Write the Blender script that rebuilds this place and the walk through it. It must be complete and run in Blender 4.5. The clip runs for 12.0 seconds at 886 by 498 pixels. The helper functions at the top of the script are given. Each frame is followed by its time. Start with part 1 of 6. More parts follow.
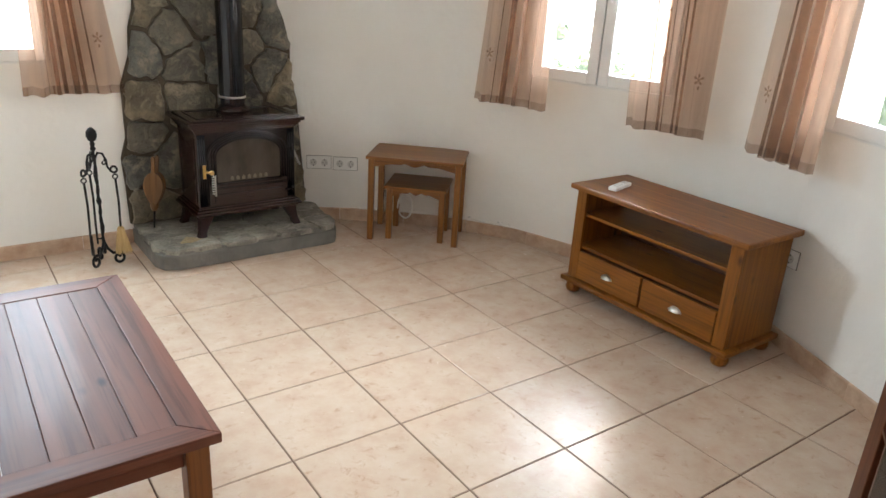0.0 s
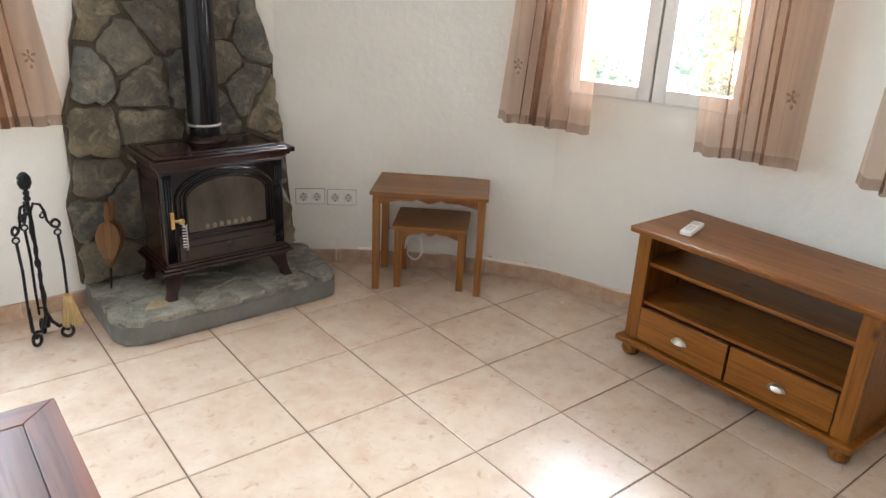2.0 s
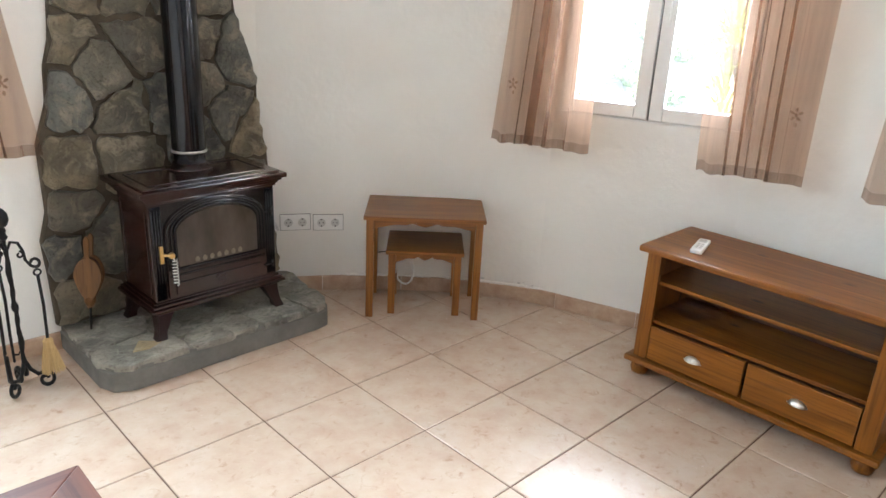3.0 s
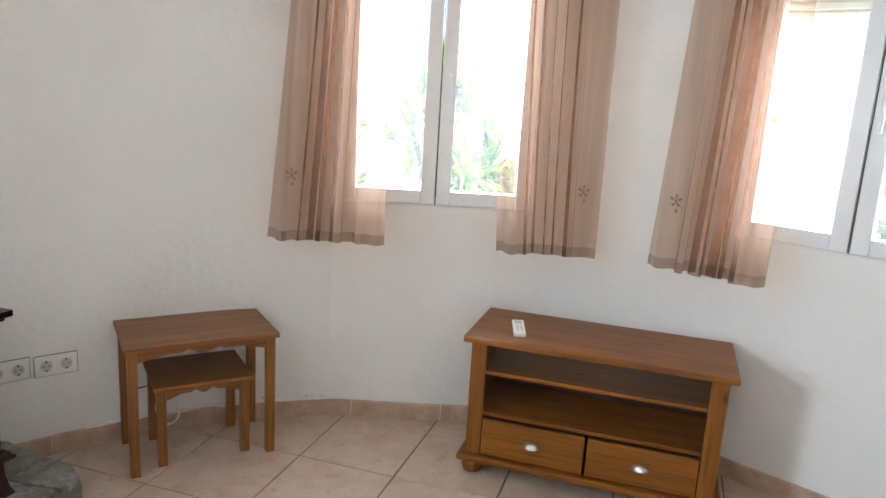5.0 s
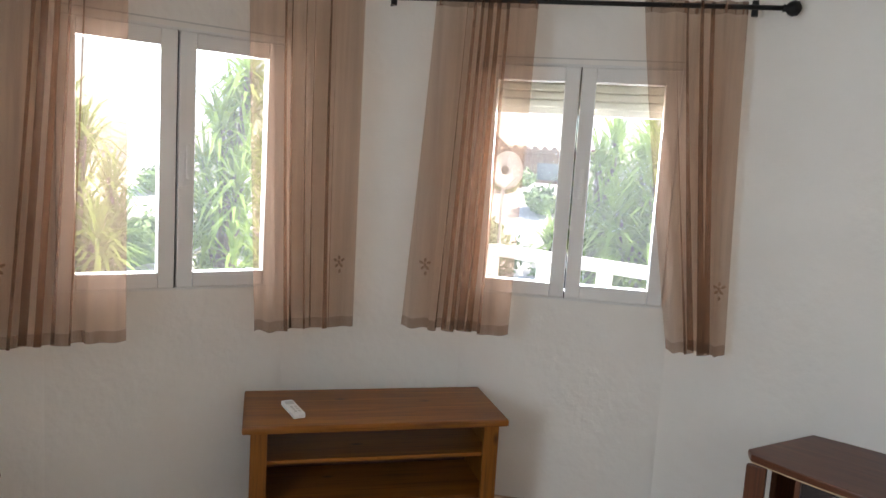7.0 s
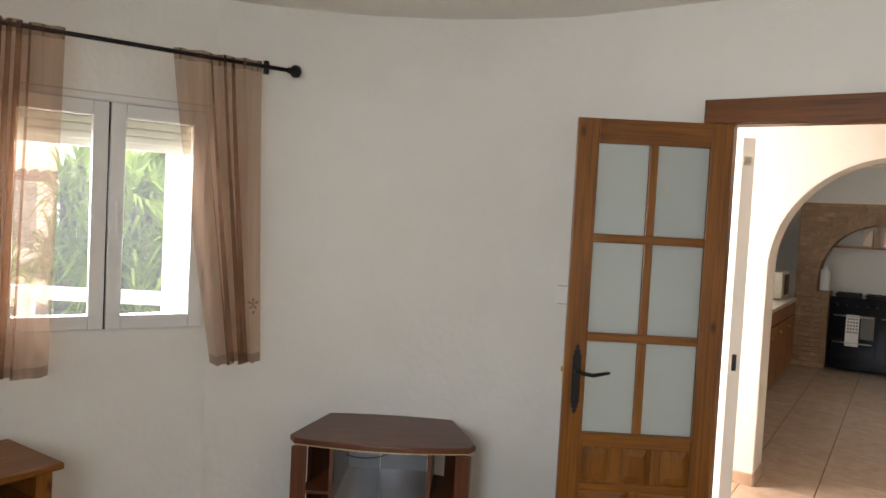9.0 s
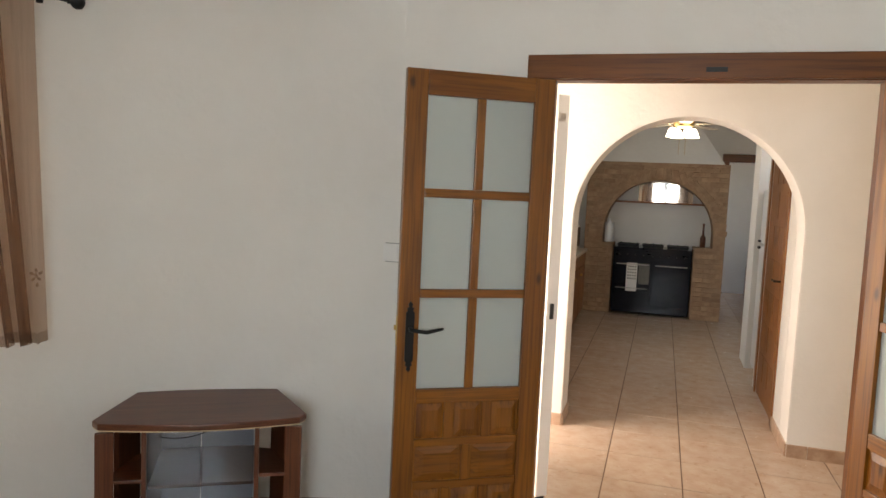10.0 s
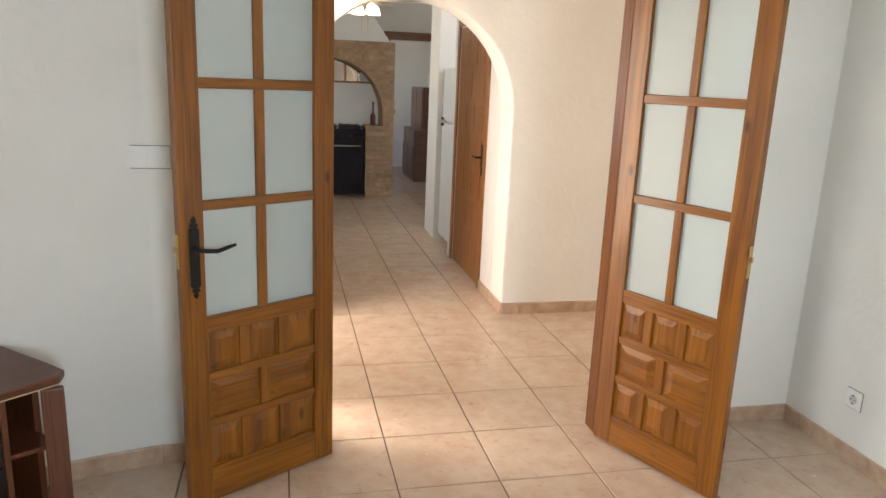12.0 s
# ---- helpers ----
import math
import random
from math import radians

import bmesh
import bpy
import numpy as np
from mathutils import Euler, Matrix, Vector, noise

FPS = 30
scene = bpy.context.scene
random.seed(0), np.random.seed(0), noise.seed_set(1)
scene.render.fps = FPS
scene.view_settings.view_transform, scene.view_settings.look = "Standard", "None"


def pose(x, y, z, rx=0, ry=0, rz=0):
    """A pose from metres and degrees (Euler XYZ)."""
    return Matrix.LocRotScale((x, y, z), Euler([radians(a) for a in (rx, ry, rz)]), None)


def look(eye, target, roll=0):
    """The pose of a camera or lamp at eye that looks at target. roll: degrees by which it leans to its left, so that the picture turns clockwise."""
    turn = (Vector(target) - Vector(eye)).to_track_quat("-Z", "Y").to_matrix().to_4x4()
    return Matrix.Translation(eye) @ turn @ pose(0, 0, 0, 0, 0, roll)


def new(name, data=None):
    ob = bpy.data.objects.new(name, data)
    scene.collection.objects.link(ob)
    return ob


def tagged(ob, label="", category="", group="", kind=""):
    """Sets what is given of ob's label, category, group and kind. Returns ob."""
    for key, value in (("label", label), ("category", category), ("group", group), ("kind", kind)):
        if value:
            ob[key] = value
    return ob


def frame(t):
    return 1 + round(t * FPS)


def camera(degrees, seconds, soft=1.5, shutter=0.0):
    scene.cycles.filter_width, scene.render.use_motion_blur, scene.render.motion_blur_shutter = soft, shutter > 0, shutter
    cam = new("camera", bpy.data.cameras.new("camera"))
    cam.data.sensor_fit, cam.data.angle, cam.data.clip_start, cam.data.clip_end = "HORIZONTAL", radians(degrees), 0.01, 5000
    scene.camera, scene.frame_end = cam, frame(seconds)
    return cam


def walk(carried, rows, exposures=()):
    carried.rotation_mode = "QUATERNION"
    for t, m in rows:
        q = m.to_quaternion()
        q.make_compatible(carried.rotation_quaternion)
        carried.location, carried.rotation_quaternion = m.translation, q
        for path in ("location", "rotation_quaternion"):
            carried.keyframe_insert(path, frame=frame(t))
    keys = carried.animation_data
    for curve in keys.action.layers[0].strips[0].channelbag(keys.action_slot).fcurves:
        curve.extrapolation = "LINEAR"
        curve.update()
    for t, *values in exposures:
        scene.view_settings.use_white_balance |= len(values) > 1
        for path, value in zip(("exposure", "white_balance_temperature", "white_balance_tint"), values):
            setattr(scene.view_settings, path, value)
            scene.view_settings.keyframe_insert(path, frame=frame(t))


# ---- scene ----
cam = camera(63.7, 12.0)
PATH = [
    (0, (-1.651, -2.287, 1.541), (-0.543, -0.782, 0.832), 3.5),
    (0.5, (-1.564, -2.094, 1.558), (-0.448, -0.599, 0.839), 3.3),
    (1, (-1.461, -1.937, 1.543), (-0.342, -0.446, 0.817), 3.1),
    (1.5, (-1.369, -1.725, 1.543), (-0.237, -0.243, 0.819), 3.0),
    (2, (-1.408, -1.51, 1.533), (-0.236, -0.056, 0.817), 2.8),
    (2.5, (-1.524, -1.349, 1.532), (-0.286, 0.059, 0.836), 2.7),
    (2.7, (-1.549, -1.298, 1.537), (-0.285, 0.089, 0.846), 2.8),
    (4.5, (-1.608, -0.728, 1.547), (0.144, 0.101, 1.054), 2.8),
    (5, (-1.602, -0.489, 1.515), (0.265, 0.091, 1.092), 3.4),
    (5.5, (-1.543, -0.365, 1.505), (0.388, 0.016, 1.148), 3.2),
    (6, (-1.529, -0.184, 1.502), (0.446, -0.074, 1.207), 3.3),
    (6.5, (-1.574, -0.018, 1.519), (0.403, -0.195, 1.275), 3.1),
    (6.7, (-1.575, 0.054, 1.55), (0.388, -0.244, 1.308), 3.3),
    (8.3, (-1.711, 0.615, 1.61), (-0.249, -0.748, 1.519), 3.1),
    (8.5, (-1.7, 0.653, 1.599), (-0.335, -0.807, 1.523), 3.2),
    (8.8, (-1.708, 0.651, 1.619), (-0.51, -0.948, 1.532), 3.1),
    (9, (-1.663, 0.667, 1.603), (-0.571, -1.006, 1.516), 3.0),
    (9.5, (-1.585, 0.635, 1.567), (-0.753, -1.181, 1.465), 2.8),
    (10, (-1.494, 0.598, 1.577), (-0.913, -1.308, 1.406), 2.6),
    (10.5, (-1.382, 0.546, 1.577), (-1.044, -1.408, 1.319), 2.5),
    (11, (-1.225, 0.508, 1.58), (-1.137, -1.459, 1.231), 2.5),
    (11.5, (-1.049, 0.464, 1.581), (-1.21, -1.482, 1.149), 2.5),
    (12, (-0.844, 0.386, 1.601), (-1.277, -1.51, 1.136), 2.4),
]
walk(cam, [(t, look(eye, target, roll)) for t, eye, target, roll in PATH],
     [(0, 2.38, 6450, 11), (1.5, 2.55, 6300, 11), (2.7, 2.75, 6150, 11), (4.5, 2.68, 5950, 12), (6.5, 1.75, 6300, 14), (8.5, 1.55, 7000, 15), (10.6, 1.65, 7200, 14), (11.0, 1.8, 6050, 11), (11.5, 1.85, 6050, 11), (11.8, 1.95, 6750, 12), (12, 2.0, 6800, 12)])

# ---- world, sun, exposure ----
world = bpy.data.worlds.new("world")
scene.world = world
world.use_nodes = True
wnt = world.node_tree
sky = wnt.nodes.new("ShaderNodeTexSky")
sky.sky_type = "NISHITA"
sky.sun_disc = False
sky.sun_elevation = radians(52)
sky.sun_rotation = radians(200)
wnt.links.new(sky.outputs[0], wnt.nodes["Background"].inputs[0])
wnt.nodes["Background"].inputs[1].default_value = 0.15
sun = new("sun", bpy.data.lights.new("sun", "SUN"))
sun.data.energy, sun.data.angle, sun.data.color = 4.6, radians(0.5), (1, 0.95, 0.86)
sun.matrix_world = look((0, 0, 0), (-math.sin(radians(200)) * math.cos(radians(52)), -math.cos(radians(200)) * math.cos(radians(52)), -math.sin(radians(52))))


def sky_lamp(name, x, y, z, tx, ty, tz, w, h, power, col=(0.82, 0.93, 1.0)):
    """Stands in for daylight at one opening; the kitchen's has none built."""
    ob = new(name, bpy.data.lights.new(name, "AREA"))
    ob.data.shape, ob.data.size, ob.data.size_y = "RECTANGLE", w, h
    ob.data.energy, ob.data.color = power, col
    ob.matrix_world = look((x, y, z), (tx, ty, tz))
    return ob


sky_lamp("sky_north", -1.54, 2.06, 1.55, -1.40, 0.0, 0.75, 0.8, 0.92, 26, (0.70, 0.87, 1.0))
for k, a in enumerate((17.8, -24.7)):
    c, t = math.cos(radians(a)), math.sin(radians(a))
    sky_lamp("sky_east" if k == 0 else "sky_southeast", -0.764 + 3.3 * c, -0.2 + 3.3 * t, 1.75, -0.764 - 0.6 * c, -0.2 - 0.6 * t, 1.25, 1.2, 1.0, 58)
# unseen lamp added inside the solid east wall, for an unbuilt kitchen window
sky_lamp("fill_kitchen", -0.05, -6.6, 1.5, -2.5, -6.6, 1.2, 1.0, 0.9, 5.5)
sky_lamp("sky_hall", 0.50, -3.55, 1.2, -1.5, -3.6, 0.6, 1.1, 1.9, 27, (1.0, 0.86, 0.74))

# ---- plan ----
CX, CY, R = -0.764, -0.2, 2.31      # centre and radius of the rounded wall
YN, YS, XW, H = 1.9, -2.47, -3.3, 2.57
TILE = 0.425
WIN = (1.022, 2.045, 0.43)           # window sill, head, half width


def arc(deg, r=R):
    return Vector((CX + r * math.cos(radians(deg)), CY + r * math.sin(radians(deg)), 0))


# ---- materials ----
def mat(name, col, rough=0.5, metal=0.0, col2=None, scale=6.0, detail=4.0, bump=0.0, bscale=40.0, stretch=(1, 1, 1), spec=0.5, rand=0.0, rvar=0.0, coat=0.0, lo=0.35, hi=0.65, gen="Object"):
    m = bpy.data.materials.new(name)
    m.use_nodes = True
    nt = m.node_tree
    b = nt.nodes["Principled BSDF"]
    b.inputs["Roughness"].default_value = rough
    b.inputs["Metallic"].default_value = metal
    b.inputs["Specular IOR Level"].default_value = spec
    b.inputs["Coat Weight"].default_value = coat
    b.inputs["Base Color"].default_value = (*col, 1)
    tc = nt.nodes.new("ShaderNodeTexCoord")
    mp = nt.nodes.new("ShaderNodeMapping")
    mp.inputs["Scale"].default_value = stretch
    nt.links.new(tc.outputs[gen], mp.inputs[0])
    if rand:
        oi = nt.nodes.new("ShaderNodeObjectInfo")
        cm = nt.nodes.new("ShaderNodeCombineXYZ")
        mu = nt.nodes.new("ShaderNodeMath")
        mu.operation = "MULTIPLY"
        mu.inputs[1].default_value = 37.0
        nt.links.new(oi.outputs["Random"], mu.inputs[0])
        for k in range(3):
            nt.links.new(mu.outputs[0], cm.inputs[k])
        nt.links.new(cm.outputs[0], mp.inputs["Location"])
    if col2:
        n = nt.nodes.new("ShaderNodeTexNoise")
        n.inputs["Scale"].default_value = scale
        n.inputs["Detail"].default_value = detail
        n.inputs["Roughness"].default_value = 0.6
        nt.links.new(mp.outputs[0], n.inputs["Vector"])
        r = nt.nodes.new("ShaderNodeValToRGB")
        r.color_ramp.elements[0].position, r.color_ramp.elements[1].position = lo, hi
        r.color_ramp.elements[0].color, r.color_ramp.elements[1].color = (*col, 1), (*col2, 1)
        nt.links.new(n.outputs["Fac"], r.inputs[0])
        out = r.outputs[0]
        if rand:
            hs = nt.nodes.new("ShaderNodeHueSaturation")
            mr = nt.nodes.new("ShaderNodeMapRange")
            mr.inputs["To Min"].default_value, mr.inputs["To Max"].default_value = 1 - rand, 1 + rand
            nt.links.new(oi.outputs["Random"], mr.inputs["Value"])
            nt.links.new(mr.outputs[0], hs.inputs["Value"])
            nt.links.new(out, hs.inputs["Color"])
            out = hs.outputs[0]
        nt.links.new(out, b.inputs["Base Color"])
        if rvar:
            mr = nt.nodes.new("ShaderNodeMapRange")
            mr.inputs["To Min"].default_value, mr.inputs["To Max"].default_value = max(0.02, rough - rvar), rough + rvar
            nt.links.new(n.outputs["Fac"], mr.inputs["Value"])
            nt.links.new(mr.outputs[0], b.inputs["Roughness"])
    if bump:
        n2 = nt.nodes.new("ShaderNodeTexNoise")
        n2.inputs["Scale"].default_value = bscale
        n2.inputs["Detail"].default_value = 5
        nt.links.new(mp.outputs[0], n2.inputs["Vector"])
        bp = nt.nodes.new("ShaderNodeBump")
        bp.inputs["Strength"].default_value = bump
        bp.inputs["Distance"].default_value = 0.01
        nt.links.new(n2.outputs["Fac"], bp.inputs["Height"])
        nt.links.new(bp.outputs[0], b.inputs["Normal"])
    return m


def ramp(nt, vec, scale, detail, stops, rough=0.6, dist=0.0):
    n = nt.nodes.new("ShaderNodeTexNoise")
    n.inputs["Scale"].default_value, n.inputs["Detail"].default_value = scale, detail
    n.inputs["Roughness"].default_value, n.inputs["Distortion"].default_value = rough, dist
    nt.links.new(vec, n.inputs["Vector"])
    r = nt.nodes.new("ShaderNodeValToRGB")
    e = r.color_ramp.elements
    e[0].position, e[1].position = stops[0][0], stops[-1][0]
    e[0].color, e[1].color = (*stops[0][1], 1), (*stops[-1][1], 1)
    for p, c in stops[1:-1]:
        x = e.new(p)
        x.color = (*c, 1)
    nt.links.new(n.outputs["Fac"], r.inputs[0])
    return n, r


def blend(nt, a, b, fac=1.0, kind="MULTIPLY"):
    x = nt.nodes.new("ShaderNodeMix")
    x.data_type, x.blend_type = "RGBA", kind
    if isinstance(fac, float):
        x.inputs["Factor"].default_value = fac
    else:
        nt.links.new(fac, x.inputs["Factor"])
    nt.links.new(a, x.inputs[6])
    nt.links.new(b, x.inputs[7])
    return x.outputs[2]


def shifted(nt, scale=(1, 1, 1)):
    """Object coordinates, shifted by the object's random number."""
    tc, mp, oi, mu = (nt.nodes.new("ShaderNode" + k) for k in ("TexCoord", "Mapping", "ObjectInfo", "VectorMath"))
    mu.operation = "SCALE"
    mu.inputs[0].default_value = (31.0, 17.0, 23.0)
    mp.inputs["Scale"].default_value = scale
    nt.links.new(oi.outputs["Random"], mu.inputs["Scale"])
    nt.links.new(mu.outputs[0], mp.inputs["Location"])
    nt.links.new(tc.outputs["Object"], mp.inputs[0])
    return mp.outputs[0], oi.outputs["Random"]


def wood(name, dark, light, axis=0, rough=0.4, coat=0.1, knots=True, grain=1.0, spec=0.4, hollow=0.0):
    """Grain stretched along one local axis, a wavy figure and a few knots."""
    m = bpy.data.materials.new(name)
    m.use_nodes = True
    nt = m.node_tree
    b = nt.nodes["Principled BSDF"]
    b.inputs["Roughness"].default_value = rough
    b.inputs["Coat Weight"].default_value = coat
    b.inputs["Coat Roughness"].default_value = 0.25
    b.inputs["Specular IOR Level"].default_value = spec
    tc, mp = nt.nodes.new("ShaderNodeTexCoord"), nt.nodes.new("ShaderNodeMapping")
    s = [14.0 * grain] * 3
    s[axis] = 0.9 * grain
    mp.inputs["Scale"].default_value = s
    oi = nt.nodes.new("ShaderNodeObjectInfo")
    mu = nt.nodes.new("ShaderNodeVectorMath")
    mu.operation = "SCALE"
    mu.inputs[0].default_value = (11.0, 23.0, 7.0)
    nt.links.new(oi.outputs["Random"], mu.inputs["Scale"])
    nt.links.new(mu.outputs[0], mp.inputs["Location"])
    nt.links.new(tc.outputs["Object"], mp.inputs[0])
    n = nt.nodes.new("ShaderNodeTexNoise")
    n.inputs["Scale"].default_value, n.inputs["Detail"].default_value, n.inputs["Distortion"].default_value = 1.0, 6.0, 0.9
    nt.links.new(mp.outputs[0], n.inputs["Vector"])
    r = nt.nodes.new("ShaderNodeValToRGB")
    r.color_ramp.elements[0].position, r.color_ramp.elements[1].position = 0.3, 0.68
    r.color_ramp.elements[0].color, r.color_ramp.elements[1].color = (*dark, 1), (*light, 1)
    nt.links.new(n.outputs["Fac"], r.inputs[0])
    out = r.outputs[0]
    if knots:
        mk = nt.nodes.new("ShaderNodeMapping")
        k = [7.0] * 3
        k[axis] = 3.2
        mk.inputs["Scale"].default_value = k
        nt.links.new(tc.outputs["Object"], mk.inputs[0])
        nt.links.new(mu.outputs[0], mk.inputs["Location"])
        v = nt.nodes.new("ShaderNodeTexVoronoi")
        v.inputs["Scale"].default_value = 1.0
        nt.links.new(mk.outputs[0], v.inputs["Vector"])
        kr = nt.nodes.new("ShaderNodeValToRGB")
        kr.color_ramp.elements[0].position, kr.color_ramp.elements[1].position = 0.035, 0.11
        kr.color_ramp.elements[0].color, kr.color_ramp.elements[1].color = (0.18, 0.13, 0.12, 1), (1, 1, 1, 1)
        nt.links.new(v.outputs["Distance"], kr.inputs[0])
        mx = nt.nodes.new("ShaderNodeMix")
        mx.data_type, mx.blend_type = "RGBA", "MULTIPLY"
        mx.inputs["Factor"].default_value = 0.85
        nt.links.new(out, mx.inputs[6])
        nt.links.new(kr.outputs[0], mx.inputs[7])
        out = mx.outputs[2]
    fine = nt.nodes.new("ShaderNodeMapping")
    f = [95.0 * grain] * 3
    f[axis] = 3.0 * grain
    fine.inputs["Scale"].default_value = f
    nt.links.new(tc.outputs["Object"], fine.inputs[0])
    nf, pores = ramp(nt, fine.outputs[0], 1.0, 4, [(0.36, (0.66, 0.6, 0.55)), (0.5, (1, 1, 1)), (0.7, (1.08, 1.06, 1.03))])
    out = blend(nt, out, pores.outputs[0])
    nt.links.new(out, b.inputs["Base Color"])
    bp = nt.nodes.new("ShaderNodeBump")
    bp.inputs["Strength"].default_value, bp.inputs["Distance"].default_value = 0.12, 0.004
    nt.links.new(n.outputs["Fac"], bp.inputs["Height"])
    last = bp.outputs[0]
    if hollow:
        # boards gently dished and dented under a thick varnish
        b.inputs["Coat Roughness"].default_value = 0.12
        dm = nt.nodes.new("ShaderNodeMapping")
        d = [9.0] * 3
        d[axis] = 2.5
        dm.inputs["Scale"].default_value = d
        nt.links.new(tc.outputs["Object"], dm.inputs[0])
        nt.links.new(mu.outputs[0], dm.inputs["Location"])
        dn = nt.nodes.new("ShaderNodeTexNoise")
        dn.inputs["Scale"].default_value, dn.inputs["Detail"].default_value = 1.0, 2.5
        nt.links.new(dm.outputs[0], dn.inputs["Vector"])
        b2 = nt.nodes.new("ShaderNodeBump")
        b2.inputs["Strength"].default_value, b2.inputs["Distance"].default_value = 0.5 * hollow, 0.010
        nt.links.new(dn.outputs["Fac"], b2.inputs["Height"])
        nt.links.new(last, b2.inputs["Normal"])
        last = b2.outputs[0]
        nt.links.new(b2.outputs[0], b.inputs["Coat Normal"])
    nt.links.new(last, b.inputs["Normal"])
    return m


def glass(name, rough=0.0, face=0.04, tint=(1, 1, 1), veil=0.0):
    """A pane: clear straight through, with a gloss on its face."""
    m = bpy.data.materials.new(name)
    m.use_nodes = True
    nt = m.node_tree
    nt.nodes.remove(nt.nodes["Principled BSDF"])
    tr, gl, fr, mx = (nt.nodes.new("ShaderNode" + k) for k in ("BsdfTransparent", "BsdfGlossy", "LayerWeight", "MixShader"))
    tr.inputs[0].default_value = (*tint, 1)
    gl.inputs["Roughness"].default_value = rough
    pw, mr = nt.nodes.new("ShaderNodeMath"), nt.nodes.new("ShaderNodeMapRange")
    pw.operation = "POWER"
    pw.inputs[1].default_value = 6.0
    mr.inputs["To Min"].default_value, mr.inputs["To Max"].default_value = face, 1.0
    nt.links.new(fr.outputs["Facing"], pw.inputs[0])
    nt.links.new(pw.outputs[0], mr.inputs["Value"])
    nt.links.new(mr.outputs[0], mx.inputs[0])
    nt.links.new(tr.outputs[0], mx.inputs[1])
    nt.links.new(gl.outputs[0], mx.inputs[2])
    out = mx.outputs[0]
    if veil:
        # a faint white scatter put into the pane for the glare haze outside
        tl, m3 = nt.nodes.new("ShaderNodeBsdfTranslucent"), nt.nodes.new("ShaderNodeMixShader")
        tl.inputs[0].default_value = (0.9, 0.9, 0.88, 1)
        m3.inputs[0].default_value = veil
        nt.links.new(out, m3.inputs[1])
        nt.links.new(tl.outputs[0], m3.inputs[2])
        out = m3.outputs[0]
    nt.links.new(out, nt.nodes["Material Output"].inputs[0])
    return m


def sheer(name, col, see):
    m = bpy.data.materials.new(name)
    m.use_nodes = True
    nt = m.node_tree
    nt.nodes.remove(nt.nodes["Principled BSDF"])
    tr, di, tl, m1, m2 = (nt.nodes.new("ShaderNode" + k) for k in ("BsdfTransparent", "BsdfDiffuse", "BsdfTranslucent", "MixShader", "MixShader"))
    tc, wv = nt.nodes.new("ShaderNodeTexCoord"), nt.nodes.new("ShaderNodeTexNoise")
    wv.inputs["Scale"].default_value = 18.0
    nt.links.new(tc.outputs["Object"], wv.inputs["Vector"])
    rp = nt.nodes.new("ShaderNodeValToRGB")
    rp.color_ramp.elements[0].color = (*[c * 0.9 for c in col], 1)
    rp.color_ramp.elements[1].color = (*[min(1, c * 1.08) for c in col], 1)
    nt.links.new(wv.outputs["Fac"], rp.inputs[0])
    nt.links.new(rp.outputs[0], di.inputs[0])
    nt.links.new(rp.outputs[0], tl.inputs[0])
    tr.inputs[0].default_value = (0.95, 0.82, 0.72, 1)
    m1.inputs[0].default_value = 0.42
    nt.links.new(di.outputs[0], m1.inputs[1])
    nt.links.new(tl.outputs[0], m1.inputs[2])
    # soft fold shade put into the transparency as upright streaks
    sm, sn, sr = nt.nodes.new("ShaderNodeMapping"), nt.nodes.new("ShaderNodeTexNoise"), nt.nodes.new("ShaderNodeMapRange")
    sm.inputs["Scale"].default_value = (26.0, 26.0, 0.7)
    sn.inputs["Scale"].default_value, sn.inputs["Detail"].default_value = 1.0, 3.0
    sr.inputs["From Min"].default_value, sr.inputs["From Max"].default_value = 0.3, 0.7
    sr.inputs["To Min"].default_value, sr.inputs["To Max"].default_value = max(0.0, see - 0.09), see + 0.09
    nt.links.new(tc.outputs["Object"], sm.inputs[0])
    nt.links.new(sm.outputs[0], sn.inputs["Vector"])
    nt.links.new(sn.outputs["Fac"], sr.inputs["Value"])
    nt.links.new(sr.outputs[0], m2.inputs[0])
    nt.links.new(m1.outputs[0], m2.inputs[1])
    nt.links.new(tr.outputs[0], m2.inputs[2])
    nt.links.new(m2.outputs[0], nt.nodes["Material Output"].inputs[0])
    return m


def emit(name, col, power):
    m = mat(name, col)
    b = m.node_tree.nodes["Principled BSDF"]
    b.inputs["Emission Color"].default_value = (*col, 1)
    b.inputs["Emission Strength"].default_value = power
    return m


